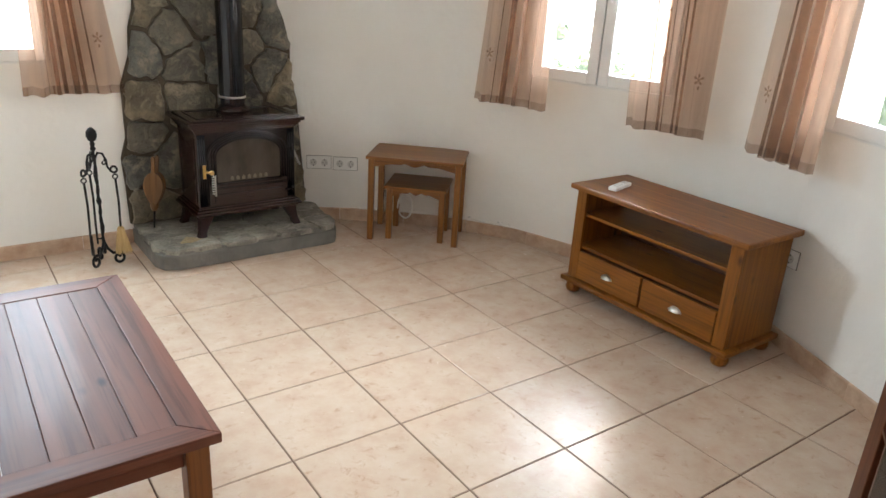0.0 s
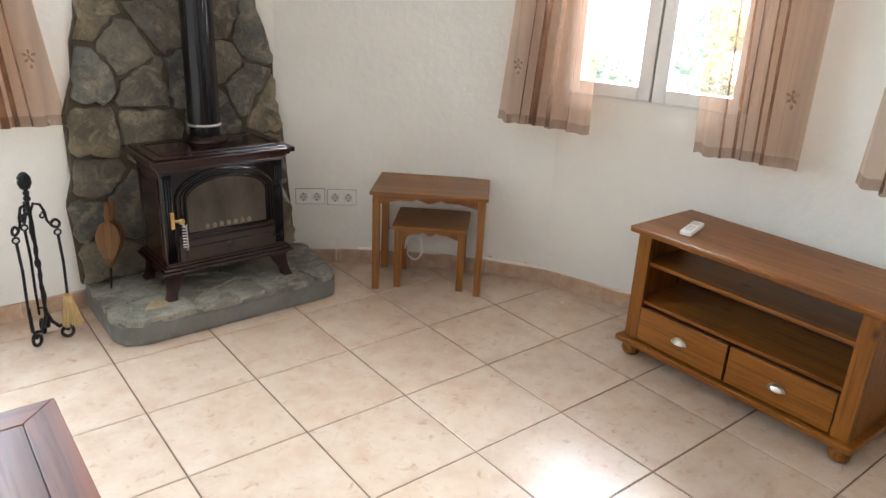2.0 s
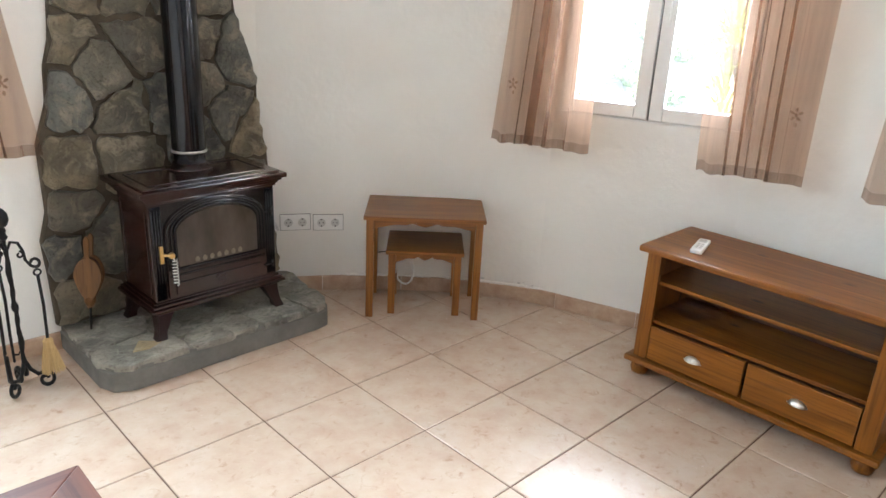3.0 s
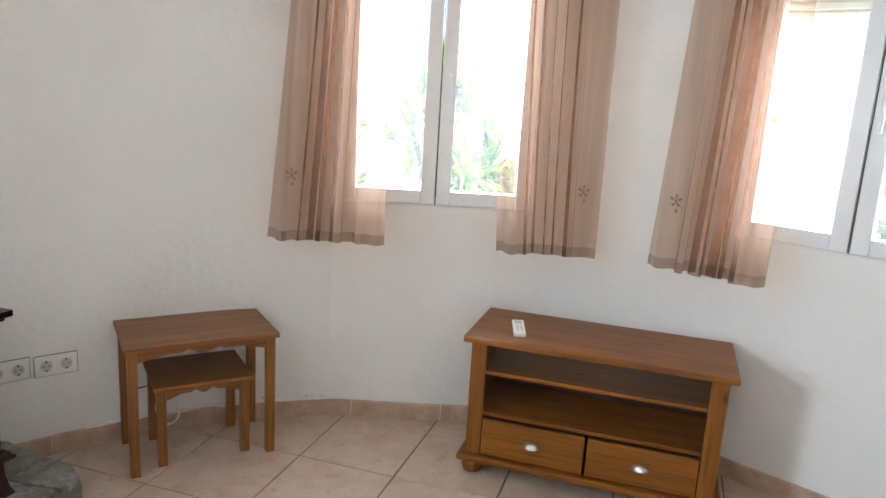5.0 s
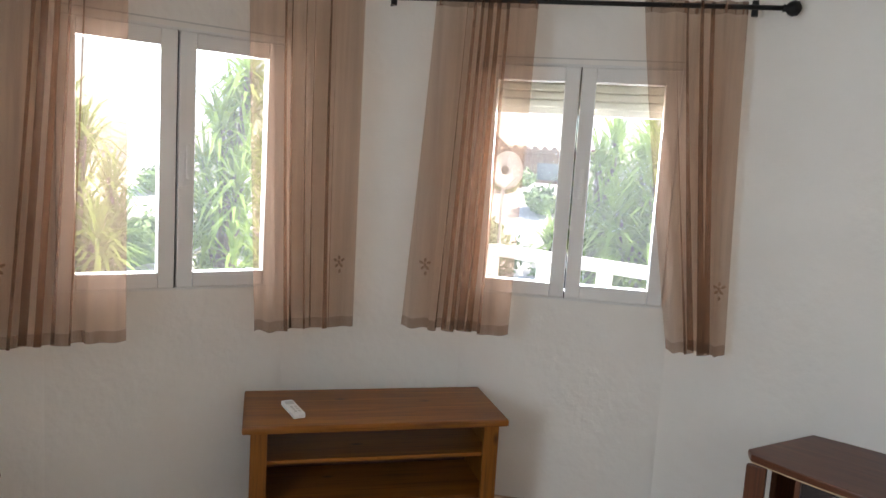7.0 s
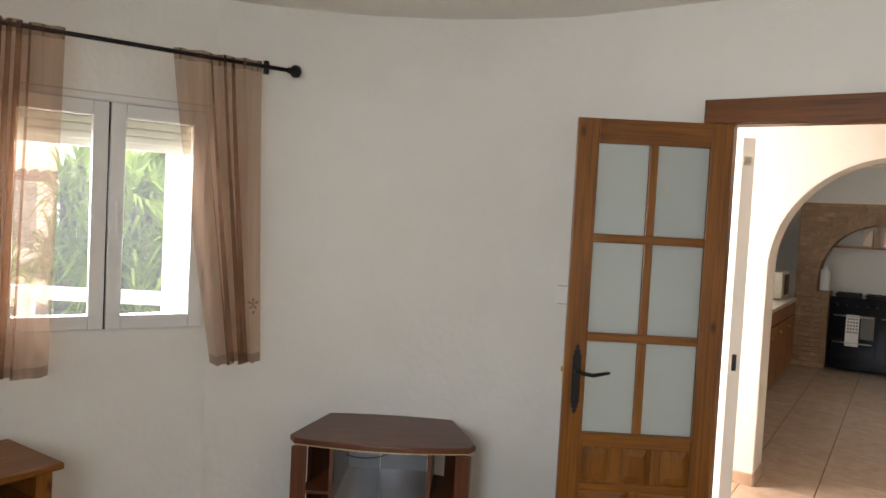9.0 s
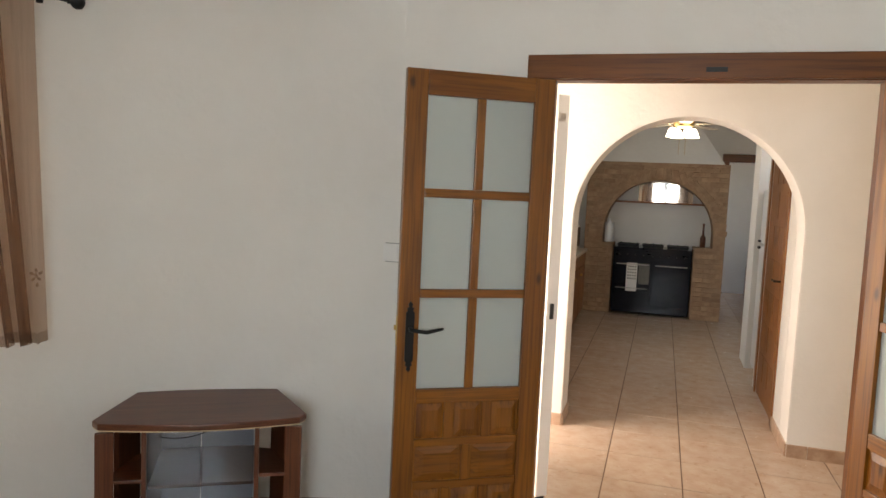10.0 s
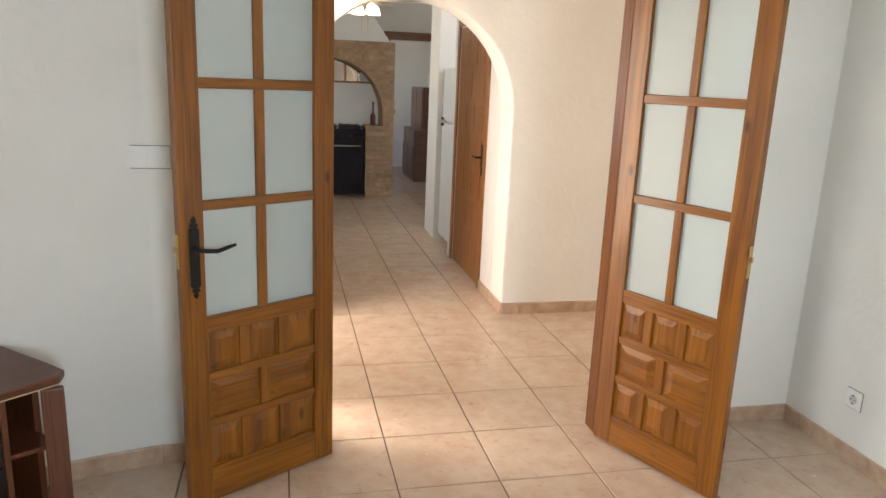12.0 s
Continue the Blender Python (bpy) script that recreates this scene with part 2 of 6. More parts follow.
def tile_mat():
    """Glazed stoneware: beige ground, pink clouds, fine pale and brown flecks."""
    m = bpy.data.materials.new("floor tile")
    m.use_nodes = True
    nt = m.node_tree
    b = nt.nodes["Principled BSDF"]
    v, rnd = shifted(nt)
    n1, clouds = ramp(nt, v, 9.0, 6, [(0.33, (0.53, 0.38, 0.28)), (0.5, (0.57, 0.43, 0.325)), (0.68, (0.60, 0.475, 0.375))])
    n2, flecks = ramp(nt, v, 24.0, 6, [(0.27, (0.74, 0.62, 0.55)), (0.36, (0.93, 0.90, 0.87)), (0.44, (1.0, 1.0, 1.0)), (0.70, (1.0, 1.0, 1.0))], 0.65, 0.6)
    out = blend(nt, clouds.outputs[0], flecks.outputs[0])
    hs, mr = nt.nodes.new("ShaderNodeHueSaturation"), nt.nodes.new("ShaderNodeMapRange")
    mr.inputs["To Min"].default_value, mr.inputs["To Max"].default_value = 0.975, 1.025
    nt.links.new(rnd, mr.inputs["Value"])
    nt.links.new(mr.outputs[0], hs.inputs["Value"])
    nt.links.new(out, hs.inputs["Color"])
    nt.links.new(hs.outputs[0], b.inputs["Base Color"])
    rr = nt.nodes.new("ShaderNodeMapRange")
    rr.inputs["From Min"].default_value, rr.inputs["From Max"].default_value = 0.3, 0.7
    rr.inputs["To Min"].default_value, rr.inputs["To Max"].default_value = 0.245, 0.275
    b.inputs["Specular IOR Level"].default_value = 0.42
    nt.links.new(n2.outputs["Fac"], rr.inputs["Value"])
    nt.links.new(rr.outputs[0], b.inputs["Roughness"])
    bp = nt.nodes.new("ShaderNodeBump")
    bp.inputs["Strength"].default_value, bp.inputs["Distance"].default_value = 0.05, 0.004
    nt.links.new(n1.outputs["Fac"], bp.inputs["Height"])
    nt.links.new(bp.outputs[0], b.inputs["Normal"])
    return m


def stone_mat(name, brown, grey, pale, streak, rough=0.55, bump=1.0, mix=(0.25, 0.75)):
    """Split stone: its own hue from brown to blue grey, pale worn patches, dark pits."""
    m = bpy.data.materials.new(name)
    m.use_nodes = True
    nt = m.node_tree
    b = nt.nodes["Principled BSDF"]
    v, rnd = shifted(nt)
    n0, a = ramp(nt, v, 5.0, 8, [(0.34, [c * 0.38 for c in brown]), (0.5, brown), (0.64, [c * 1.75 for c in brown])])
    n1, g = ramp(nt, v, 7.0, 9, [(0.34, [c * 0.38 for c in grey]), (0.5, grey), (0.66, [c * 1.75 for c in grey])])
    mr = nt.nodes.new("ShaderNodeMapRange")
    mr.inputs["From Min"].default_value, mr.inputs["From Max"].default_value = mix
    nt.links.new(rnd, mr.inputs["Value"])
    base = blend(nt, a.outputs[0], g.outputs[0], mr.outputs[0], "MIX")
    pv, _ = shifted(nt, (1.0, 1.0, streak))
    n2, pf = ramp(nt, pv, 11.0, 10, [(0.50, (0, 0, 0)), (0.66, (0.85, 0.85, 0.85))], 0.7, 0.8)
    pc = nt.nodes.new("ShaderNodeRGB")
    pc.outputs[0].default_value = (*pale, 1)
    base = blend(nt, base, pc.outputs[0], pf.outputs[0], "MIX")
    n3, pits = ramp(nt, v, 60.0, 6, [(0.34, (0.55, 0.53, 0.5)), (0.46, (1, 1, 1))], 0.7)
    nt.links.new(blend(nt, base, pits.outputs[0]), b.inputs["Base Color"])
    rr = nt.nodes.new("ShaderNodeMapRange")
    rr.inputs["To Min"].default_value, rr.inputs["To Max"].default_value = rough - 0.2, rough + 0.2
    nt.links.new(n1.outputs["Fac"], rr.inputs["Value"])
    nt.links.new(rr.outputs[0], b.inputs["Roughness"])
    last = None
    for n, st, di in ((n2, 1.0 * bump, 0.035), (n3, 0.5 * bump, 0.004)):
        bp = nt.nodes.new("ShaderNodeBump")
        bp.inputs["Strength"].default_value, bp.inputs["Distance"].default_value = st, di
        nt.links.new(n.outputs["Fac"], bp.inputs["Height"])
        if last:
            nt.links.new(last, bp.inputs["Normal"])
        last = bp.outputs[0]
    nt.links.new(last, b.inputs["Normal"])
    return m


M_WALL = mat("wall plaster", (0.80, 0.775, 0.725), 0.85, col2=(0.84, 0.82, 0.775), scale=1.6, bump=0.25, bscale=28, spec=0.25)
M_CEIL = mat("ceiling paint", (0.78, 0.75, 0.70), 0.9, col2=(0.82, 0.79, 0.74), scale=2.0, bump=0.15, bscale=40, spec=0.2)
M_TILE = tile_mat()
M_GROUT = mat("brown grout", (0.12, 0.065, 0.038), 0.9, col2=(0.17, 0.095, 0.058), scale=30)
M_BASE = mat("baseboard tile", (0.42, 0.27, 0.18), 0.35, col2=(0.58, 0.42, 0.30), scale=12, detail=8, rand=0.06, bump=0.05)
M_PINE = wood("honey pine", (0.168, 0.054, 0.005), (0.272, 0.098, 0.010), axis=2, rough=0.4, spec=0.3, coat=0.06)
M_PINEX = wood("honey pine across", (0.168, 0.054, 0.005), (0.272, 0.098, 0.010), axis=0, rough=0.4, spec=0.3, coat=0.06)
M_DOOR = wood("varnished door pine", (0.145, 0.043, 0.004), (0.27, 0.099, 0.009), axis=2, rough=0.35, coat=0.12)
M_DOORX = wood("varnished door pine across", (0.145, 0.043, 0.004), (0.27, 0.099, 0.009), axis=0, rough=0.35, coat=0.12)
M_FRAMEW = wood("dark door casing", (0.12, 0.036, 0.005), (0.20, 0.066, 0.010), axis=2, rough=0.4, knots=False)
M_FRAMEX = wood("dark door casing across", (0.12, 0.036, 0.005), (0.20, 0.066, 0.010), axis=0, rough=0.4, knots=False)
M_MAHOG = wood("mahogany veneer", (0.095, 0.027, 0.010), (0.13, 0.042, 0.017), axis=0, rough=0.35, knots=False, grain=1.6)
M_MAHOGV = wood("mahogany veneer upright", (0.095, 0.026, 0.009), (0.125, 0.039, 0.015), axis=2, rough=0.35, knots=False, grain=1.2)
M_ROSE = wood("rosewood stain", (0.075, 0.024, 0.014), (0.155, 0.052, 0.028), axis=1, rough=0.56, coat=0.03, grain=0.6, spec=0.3, hollow=1.0)
M_ROSEX = wood("rosewood stain across", (0.075, 0.024, 0.014), (0.145, 0.048, 0.026), axis=0, rough=0.56, coat=0.03, grain=0.6, spec=0.3, hollow=1.0)
M_NEST = wood("teak stain", (0.185, 0.066, 0.011), (0.27, 0.108, 0.019), axis=0, rough=0.36, knots=False, grain=1.2, spec=0.4)
M_NESTV = wood("teak stain upright", (0.185, 0.066, 0.011), (0.27, 0.108, 0.019), axis=2, rough=0.36, knots=False, grain=1.2, spec=0.4)
M_BROWN = mat("brown hardboard", (0.06, 0.025, 0.012), 0.6, col2=(0.1, 0.04, 0.02), scale=5)
M_PVC = mat("white aluminium", (0.74, 0.74, 0.72), 0.35, col2=(0.78, 0.78, 0.76), scale=3)
M_SHUT = mat("cream shutter slats", (0.42, 0.38, 0.29), 0.5, col2=(0.46, 0.42, 0.33), scale=4)
M_GAP = mat("black rubber seal", (0.02, 0.02, 0.02), 0.6)
M_GLASS = glass("window glass", veil=0.014)
M_CURT = sheer("taupe voile", (0.27, 0.17, 0.12), 0.64)
M_HEM = sheer("taupe voile hem", (0.24, 0.145, 0.10), 0.42)
M_STITCH = sheer("brown thread", (0.22, 0.14, 0.10), 0.72)
M_IRON = mat("black wrought iron", (0.005, 0.0045, 0.0045), 0.42, metal=0.0, spec=0.3, col2=(0.010, 0.009, 0.008), scale=30, bump=0.3, bscale=60)
M_ENAM = mat("maroon enamel", (0.014, 0.0030, 0.0026), 0.16, col2=(0.022, 0.0052, 0.004), scale=4, coat=0.3, spec=0.5, bump=0.05, bscale=22)
M_CAST = mat("dull maroon casting", (0.016, 0.004, 0.0035), 0.5, col2=(0.024, 0.006, 0.005), scale=6, spec=0.3, bump=0.1)
M_PIPE = mat("black enamel pipe", (0.0025, 0.003, 0.005), 0.12, coat=0.0, spec=0.45, col2=(0.005, 0.005, 0.008), scale=5)
M_SOOT = mat("sooty stove glass", (0.030, 0.023, 0.018), 0.15, col2=(0.070, 0.055, 0.042), scale=7, stretch=(1, 1, 0.4))
M_ASH = mat("ash coating", (0.10, 0.082, 0.058), 0.9, col2=(0.14, 0.115, 0.08), scale=30)
M_STRIP = mat("pale gold strip", (0.55, 0.43, 0.26), 0.4)
M_BRASS = mat("worn brass", (0.62, 0.42, 0.16), 0.3, metal=1.0, col2=(0.5, 0.33, 0.12), scale=30)
M_STEEL = mat("bright steel", (0.80, 0.79, 0.76), 0.3, metal=1.0, col2=(0.5, 0.48, 0.46), scale=30)
M_STONE = stone_mat("grey brown fieldstone", (0.185, 0.148, 0.092), (0.118, 0.115, 0.098), (0.36, 0.31, 0.22), 1.0, 0.42)
M_MORT = mat("dark mortar", (0.062, 0.048, 0.032), 0.9, col2=(0.10, 0.080, 0.054), scale=14, bump=0.6, bscale=40)
M_SLATE = stone_mat("grey slate", (0.235, 0.215, 0.17), (0.19, 0.185, 0.16), (0.43, 0.40, 0.33), 1.0, 0.5, 0.5, (-1.0, 2.0))
M_TAN = stone_mat("tan slate", (0.36, 0.27, 0.15), (0.34, 0.26, 0.15), (0.44, 0.36, 0.23), 1.0, 0.6, 0.7)
M_CEM = mat("grey cement", (0.14, 0.135, 0.12), 0.85, col2=(0.19, 0.18, 0.16), scale=10, bump=0.3)
M_PLAS = mat("white plastic", (0.82, 0.81, 0.78), 0.35, col2=(0.84, 0.83, 0.80), scale=3)
M_RIMSHADE = mat("painted shadow rim", (0.26, 0.25, 0.23), 0.8)
M_GREY = mat("light grey plastic", (0.56, 0.55, 0.52), 0.5, col2=(0.60, 0.59, 0.56), scale=4)
M_DARK = mat("dark recess", (0.03, 0.028, 0.026), 0.7)
M_STRAW = mat("broom straw", (0.45, 0.30, 0.12), 0.8, col2=(0.62, 0.44, 0.2), scale=60, stretch=(1, 1, 0.1))
M_BELL = wood("turned bellows wood", (0.12, 0.052, 0.014), (0.21, 0.098, 0.028), axis=2, knots=False)
M_BRICK = mat("tan brick", (0.32, 0.19, 0.11), 0.85, col2=(0.46, 0.31, 0.19), scale=9, rand=0.16, bump=0.5, bscale=40)
M_BLACK = mat("black range enamel", (0.003, 0.004, 0.007), 0.12, spec=0.18, col2=(0.012, 0.012, 0.018), scale=3)
M_ORANGE = wood("orange kitchen pine", (0.24, 0.09, 0.025), (0.36, 0.15, 0.045), axis=2)
M_CTOP = mat("cream worktop", (0.55, 0.47, 0.36), 0.3, col2=(0.65, 0.57, 0.45), scale=30)
M_GRAVEL = mat("pale gravel", (0.47, 0.44, 0.39), 0.95, col2=(0.66, 0.63, 0.57), scale=25, detail=8, bump=1.0, bscale=30)
M_WHITEOUT = mat("white render outside", (0.78, 0.77, 0.74), 0.9, col2=(0.8, 0.79, 0.77), scale=3)
M_LEAF = sheer("yucca leaf", (0.25, 0.36, 0.10), 0.08)
M_BUSH = mat("shrub leaf", (0.11, 0.18, 0.06), 0.6, col2=(0.2, 0.28, 0.1), scale=4)
M_BARK = mat("fibrous bark", (0.10, 0.085, 0.065), 0.95, col2=(0.16, 0.14, 0.11), scale=12, bump=1.0)
M_ROOF = mat("clay roof", (0.13, 0.085, 0.06), 0.9, col2=(0.19, 0.12, 0.085), scale=6)
M_ROCKOUT = mat("pale garden rock", (0.35, 0.33, 0.30), 0.95, col2=(0.55, 0.52, 0.47), scale=4, bump=0.8)
M_HILL = mat("distant hill", (0.16, 0.17, 0.17), 1.0, col2=(0.22, 0.22, 0.21), scale=0.02)
M_MIRROR = mat("mirror glass", (0.5, 0.47, 0.42), 0.03, metal=1.0)
M_LAMP = emit("lit glass shade", (1.0, 0.90, 0.74), 1.7)


def frosted(name):
    m = bpy.data.materials.new(name)
    m.use_nodes = True
    b = m.node_tree.nodes["Principled BSDF"]
    b.inputs["Base Color"].default_value = (0.72, 0.78, 0.76, 1)
    b.inputs["Roughness"].default_value = 0.28
    b.inputs["Transmission Weight"].default_value = 0.55
    b.inputs["IOR"].default_value = 1.25
    n = m.node_tree.nodes.new("ShaderNodeTexNoise")
    n.inputs["Scale"].default_value = 90
    bp = m.node_tree.nodes.new("ShaderNodeBump")
    bp.inputs["Strength"].default_value = 0.1
    m.node_tree.links.new(n.outputs["Fac"], bp.inputs["Height"])
    m.node_tree.links.new(bp.outputs[0], b.inputs["Normal"])
    return m


M_FROST = frosted("frosted glass")


# ---- builders ----
def part(name, bm, material, parent=None, label="", smooth=False, kind=""):
    me = bpy.data.meshes.new(name)
    bm.normal_update()
    bm.to_mesh(me)
    bm.free()
    me.materials.append(material)
    if smooth:
        me.shade_smooth()
    ob = new(name, me)
    if parent is not None:
        ob.parent = parent
    return tagged(ob, label, "", "", kind)


def thing(name, label, category, m=None, group=""):
    ob = new(name)
    ob.empty_display_size = 0.1
    if m is not None:
        ob.matrix_basis = m
    return tagged(ob, label, category, group)


def box(bm, x0, x1, y0, y1, z0, z1, bev=0.0, m=None):
    g = bmesh.new()
    vs = [g.verts.new((x, y, z)) for x in (x0, x1) for y in (y0, y1) for z in (z0, z1)]
    for f in ((0, 1, 3, 2), (4, 6, 7, 5), (0, 4, 5, 1), (2, 3, 7, 6), (0, 2, 6, 4), (1, 5, 7, 3)):
        g.faces.new([vs[i] for i in f])
    if bev:
        bmesh.ops.bevel(g, geom=list(g.edges), offset=bev, segments=2, profile=0.6, affect="EDGES")
    merge(bm, g, m)
    return bm


def merge(bm, g, m=None):
    if m is not None:
        g.transform(m)
    me = bpy.data.meshes.new("tmp")
    g.to_mesh(me)
    g.free()
    bm.from_mesh(me)
    bpy.data.meshes.remove(me)


def lathe(bm, prof, seg=20, m=None, cap=True):
    """prof: (radius, z) from bottom to top."""
    g = bmesh.new()
    rings = []
    for r, z in prof:
        rings.append([g.verts.new((r * math.cos(2 * math.pi * i / seg), r * math.sin(2 * math.pi * i / seg), z)) for i in range(seg)])
    for a, b in zip(rings, rings[1:]):
        for i in range(seg):
            g.faces.new((a[i], a[(i + 1) % seg], b[(i + 1) % seg], b[i]))
    if cap:
        g.faces.new(rings[0][::-1])
        g.faces.new(rings[-1])
    merge(bm, g, m)
    return bm


def tube(bm, pts, r, seg=8, m=None):
    """A round bar along points; r a number or one per point."""
    g = bmesh.new()
    pts = [Vector(p) for p in pts]
    rs = r if isinstance(r, (list, tuple)) else [r] * len(pts)
    up = Vector((0.13, 0.21, 0.97))
    rings, side = [], None
    for i, p in enumerate(pts):
        d = (pts[min(i + 1, len(pts) - 1)] - pts[max(i - 1, 0)]).normalized()
        a = d.cross(up) if side is None else side - d * side.dot(d)
        if a.length < 0.1:
            a = d.cross(Vector((1, 0, 0)))
        a.normalize()
        side = a
        b = d.cross(a)
        rings.append([g.verts.new(p + (a * math.cos(2 * math.pi * k / seg) + b * math.sin(2 * math.pi * k / seg)) * rs[i]) for k in range(seg)])
    for a, b in zip(rings, rings[1:]):
        for i in range(seg):
            g.faces.new((a[i], a[(i + 1) % seg], b[(i + 1) % seg], b[i]))
    g.faces.new(rings[0][::-1])
    g.faces.new(rings[-1])
    bmesh.ops.recalc_face_normals(g, faces=list(g.faces))
    merge(bm, g, m)
    return bm


def prism(bm, outline, z0, z1, bev=0.0, m=None, segs=2):
    """An upright block over a plan outline."""
    g = bmesh.new()
    lo = [g.verts.new((x, y, z0)) for x, y in outline]
    hi = [g.verts.new((x, y, z1)) for x, y in outline]
    g.faces.new(lo[::-1])
    g.faces.new(hi)
    n = len(lo)
    for i in range(n):
        g.faces.new((lo[i], lo[(i + 1) % n], hi[(i + 1) % n], hi[i]))
    bmesh.ops.recalc_face_normals(g, faces=list(g.faces))
    if bev:
        bmesh.ops.bevel(g, geom=list(g.edges), offset=bev, segments=segs, profile=0.6, affect="EDGES")
    merge(bm, g, m)
    return bm


def upright(deg, x=0, y=0, z=0):
    """A frame with x along, -y to the room and z up: turned about z."""
    return pose(x, y, z, 0, 0, deg)


XZ = Matrix(((1, 0, 0, 0), (0, 0, 1, 0), (0, 1, 0, 0), (0, 0, 0, 1)))   # plan outline stood up: (x, y, z) -> (x, z, y)


def B():
    return bmesh.new()


# ---- walls ----
def wall_run(bm, p, q, t, z0, z1, holes=()):
    """A straight wall whose inner face runs p to q with the room at its left; t thick outwards. holes: (s0, s1, zlo, zhi)."""
    p, q = Vector(p[:2]).to_3d(), Vector(q[:2]).to_3d()
    L = (q - p).length
    a = math.degrees(math.atan2(q.y - p.y, q.x - p.x))
    m = pose(p.x, p.y, 0, 0, 0, a)
    s = 0.0
    for s0, s1, lo, hi in sorted(holes):
        if s0 > s:
            box(bm, s, s0, -t, 0, z0, z1, m=m)
        if lo > z0:
            box(bm, s0, s1, -t, 0, z0, lo, m=m)
        if hi < z1:
            box(bm, s0, s1, -t, 0, hi, z1, m=m)
        s = s1
    if s < L:
        box(bm, s, L, -t, 0, z0, z1, m=m)


T = 0.27
A_S, A_N = -math.degrees(math.asin((abs(YS) + CY) / R)), math.degrees(math.asin((YN - CY) / R))
WA = 11.3
CENB, CENC, CENA = 17.8, -24.7, -1.54
bm = B()


def ring_wall(bm, a0, a1):
    n = max(1, int(abs(a1 - a0) / 2.5))
    for i in range(n):
        u, v = a0 + (a1 - a0) * i / n, a0 + (a1 - a0) * (i + 1) / n
        g = bmesh.new()
        c = [arc(u), arc(v), arc(v, R + T), arc(u, R + T)]
        lo = [g.verts.new((w.x, w.y, -0.02)) for w in c]
        hi = [g.verts.new((w.x, w.y, H)) for w in c]
        for k in range(4):
            if (k == 1 and i < n - 1) or (k == 3 and i > 0):
                continue
            g.faces.new((lo[k], lo[(k + 1) % 4], hi[(k + 1) % 4], hi[k]))
        merge(bm, g)


ring_wall(bm, A_S, CENC - WA)
ring_wall(bm, CENC + WA, CENB - WA)
ring_wall(bm, CENB + WA, A_N)
bmesh.ops.remove_doubles(bm, verts=list(bm.verts), dist=0.0005)
bmesh.ops.recalc_face_normals(bm, faces=list(bm.faces))
wall_round = part("wall_round", bm, M_WALL, kind="structure")
wall_round.data.shade_smooth()
wall_round.data.set_sharp_from_angle(angle=radians(20))
for cen, nm in ((CENB, "wall_east"), (CENC, "wall_southeast")):
    bm = B()
    p, q = arc(cen - WA), arc(cen + WA)
    half = (q - p).length / 2
    wall_run(bm, p, q, T - 0.02, -0.02, H, [(half - WIN[2], half + WIN[2], WIN[0], WIN[1])])
    part(nm, bm, M_WALL, kind="structure")
XNE, XSE = arc(A_N).x, arc(A_S).x
bm = B()
wall_run(bm, (XNE, YN), (XW, YN), T, -0.02, H, [(XNE - CENA - WIN[2], XNE - CENA + WIN[2], WIN[0], WIN[1])])
part("wall_north", bm, M_WALL, kind="structure")
bm = B()
wall_run(bm, (XW, YN), (XW, YS), T, -0.02, H)
part("wall_west", bm, M_WALL, kind="structure")
DX0, DX1, DH = -2.26, -1.02, 2.05        # doorway
bm = B()
wall_run(bm, (XW, YS), (XSE, YS), 0.14, -0.02, H, [(DX0 - XW - 0.03, DX1 - XW + 0.03, -0.02, DH + 0.03)])
part("wall_south", bm, M_WALL, kind="structure")
# ceiling of the round room
bm = B()
out = [arc(A_S + (A_N - A_S) * i / 48, R + 0.1) for i in range(49)]
prism(bm, [(v.x, v.y) for v in out] + [(XW - 0.1, YN + 0.1), (XW - 0.1, YS - 0.1)], H, H + 0.15)
part("ceiling", bm, M_CEIL, kind="structure")
# hall and kitchen shells
AX, AR, AZ, YA = -1.63, 0.70, 1.395, -4.2
bm = B()
AT = 0.3
box(bm, XSE + 0.002, 0.55, -2.8, -2.62, -0.02, H)
part("wall_hall_north", bm, M_WALL, kind="structure")
bm = B()
wall_run(bm, (0.35, -2.8), (0.35, YA), -0.2, -0.02, H, [(0.1, 1.3, -0.02, 2.2)])
part("wall_hall_east", bm, M_WALL, kind="structure")
bm = B()
wall_run(bm, (XW, YA), (XW, YS - 0.14), -0.2, -0.02, H)
part("wall_hall_west", bm, M_WALL, kind="structure")
bm = B()
g = bmesh.new()
pts = [(XW, 0), (AX - AR, 0)] + [(AX - AR * math.cos(math.pi * i / 40), AZ + AR * math.sin(math.pi * i / 40)) for i in range(41)] + [(AX + AR, 0), (0.55, 0), (0.55, H), (XW, H)]
fr = [g.verts.new((x, YA, z)) for x, z in pts]
bk = [g.verts.new((x, YA - AT, z)) for x, z in pts]
g.faces.new(fr)
g.faces.new(bk[::-1])
for i in range(len(pts)):
    g.faces.new((fr[i], fr[(i + 1) % len(pts)], bk[(i + 1) % len(pts)], bk[i]))
bmesh.ops.recalc_face_normals(g, faces=list(g.faces))
bmesh.ops.bevel(g, geom=[e for e in g.edges if abs((e.verts[0].co - e.verts[1].co).y) < 0.01 and all(v.co.z < H - 0.1 and AX - AR - 0.01 < v.co.x < AX + AR + 0.01 for v in e.verts)], offset=0.006, segments=2, affect="EDGES")
merge(bm, g)
part("wall_arch", bm, M_WALL, kind="structure")
bm = B()
wall_run(bm, (AX - AR, -4.5), (AX - AR, -5.95), 0.15, -0.02, 2.7, [(0.32, 1.28, -0.02, 2.03)])
part("wall_kitchen_west", bm, M_WALL, kind="structure")
bm = B()
box(bm, -2.75, -2.335, -7.1, -6.65, -0.02, 2.7)
box(bm, -3.6, -3.45, -12.5, -6.5, -0.02, 2.7)
part("wall_kitchen_far_west", bm, M_WALL, kind="structure")
bm = B()
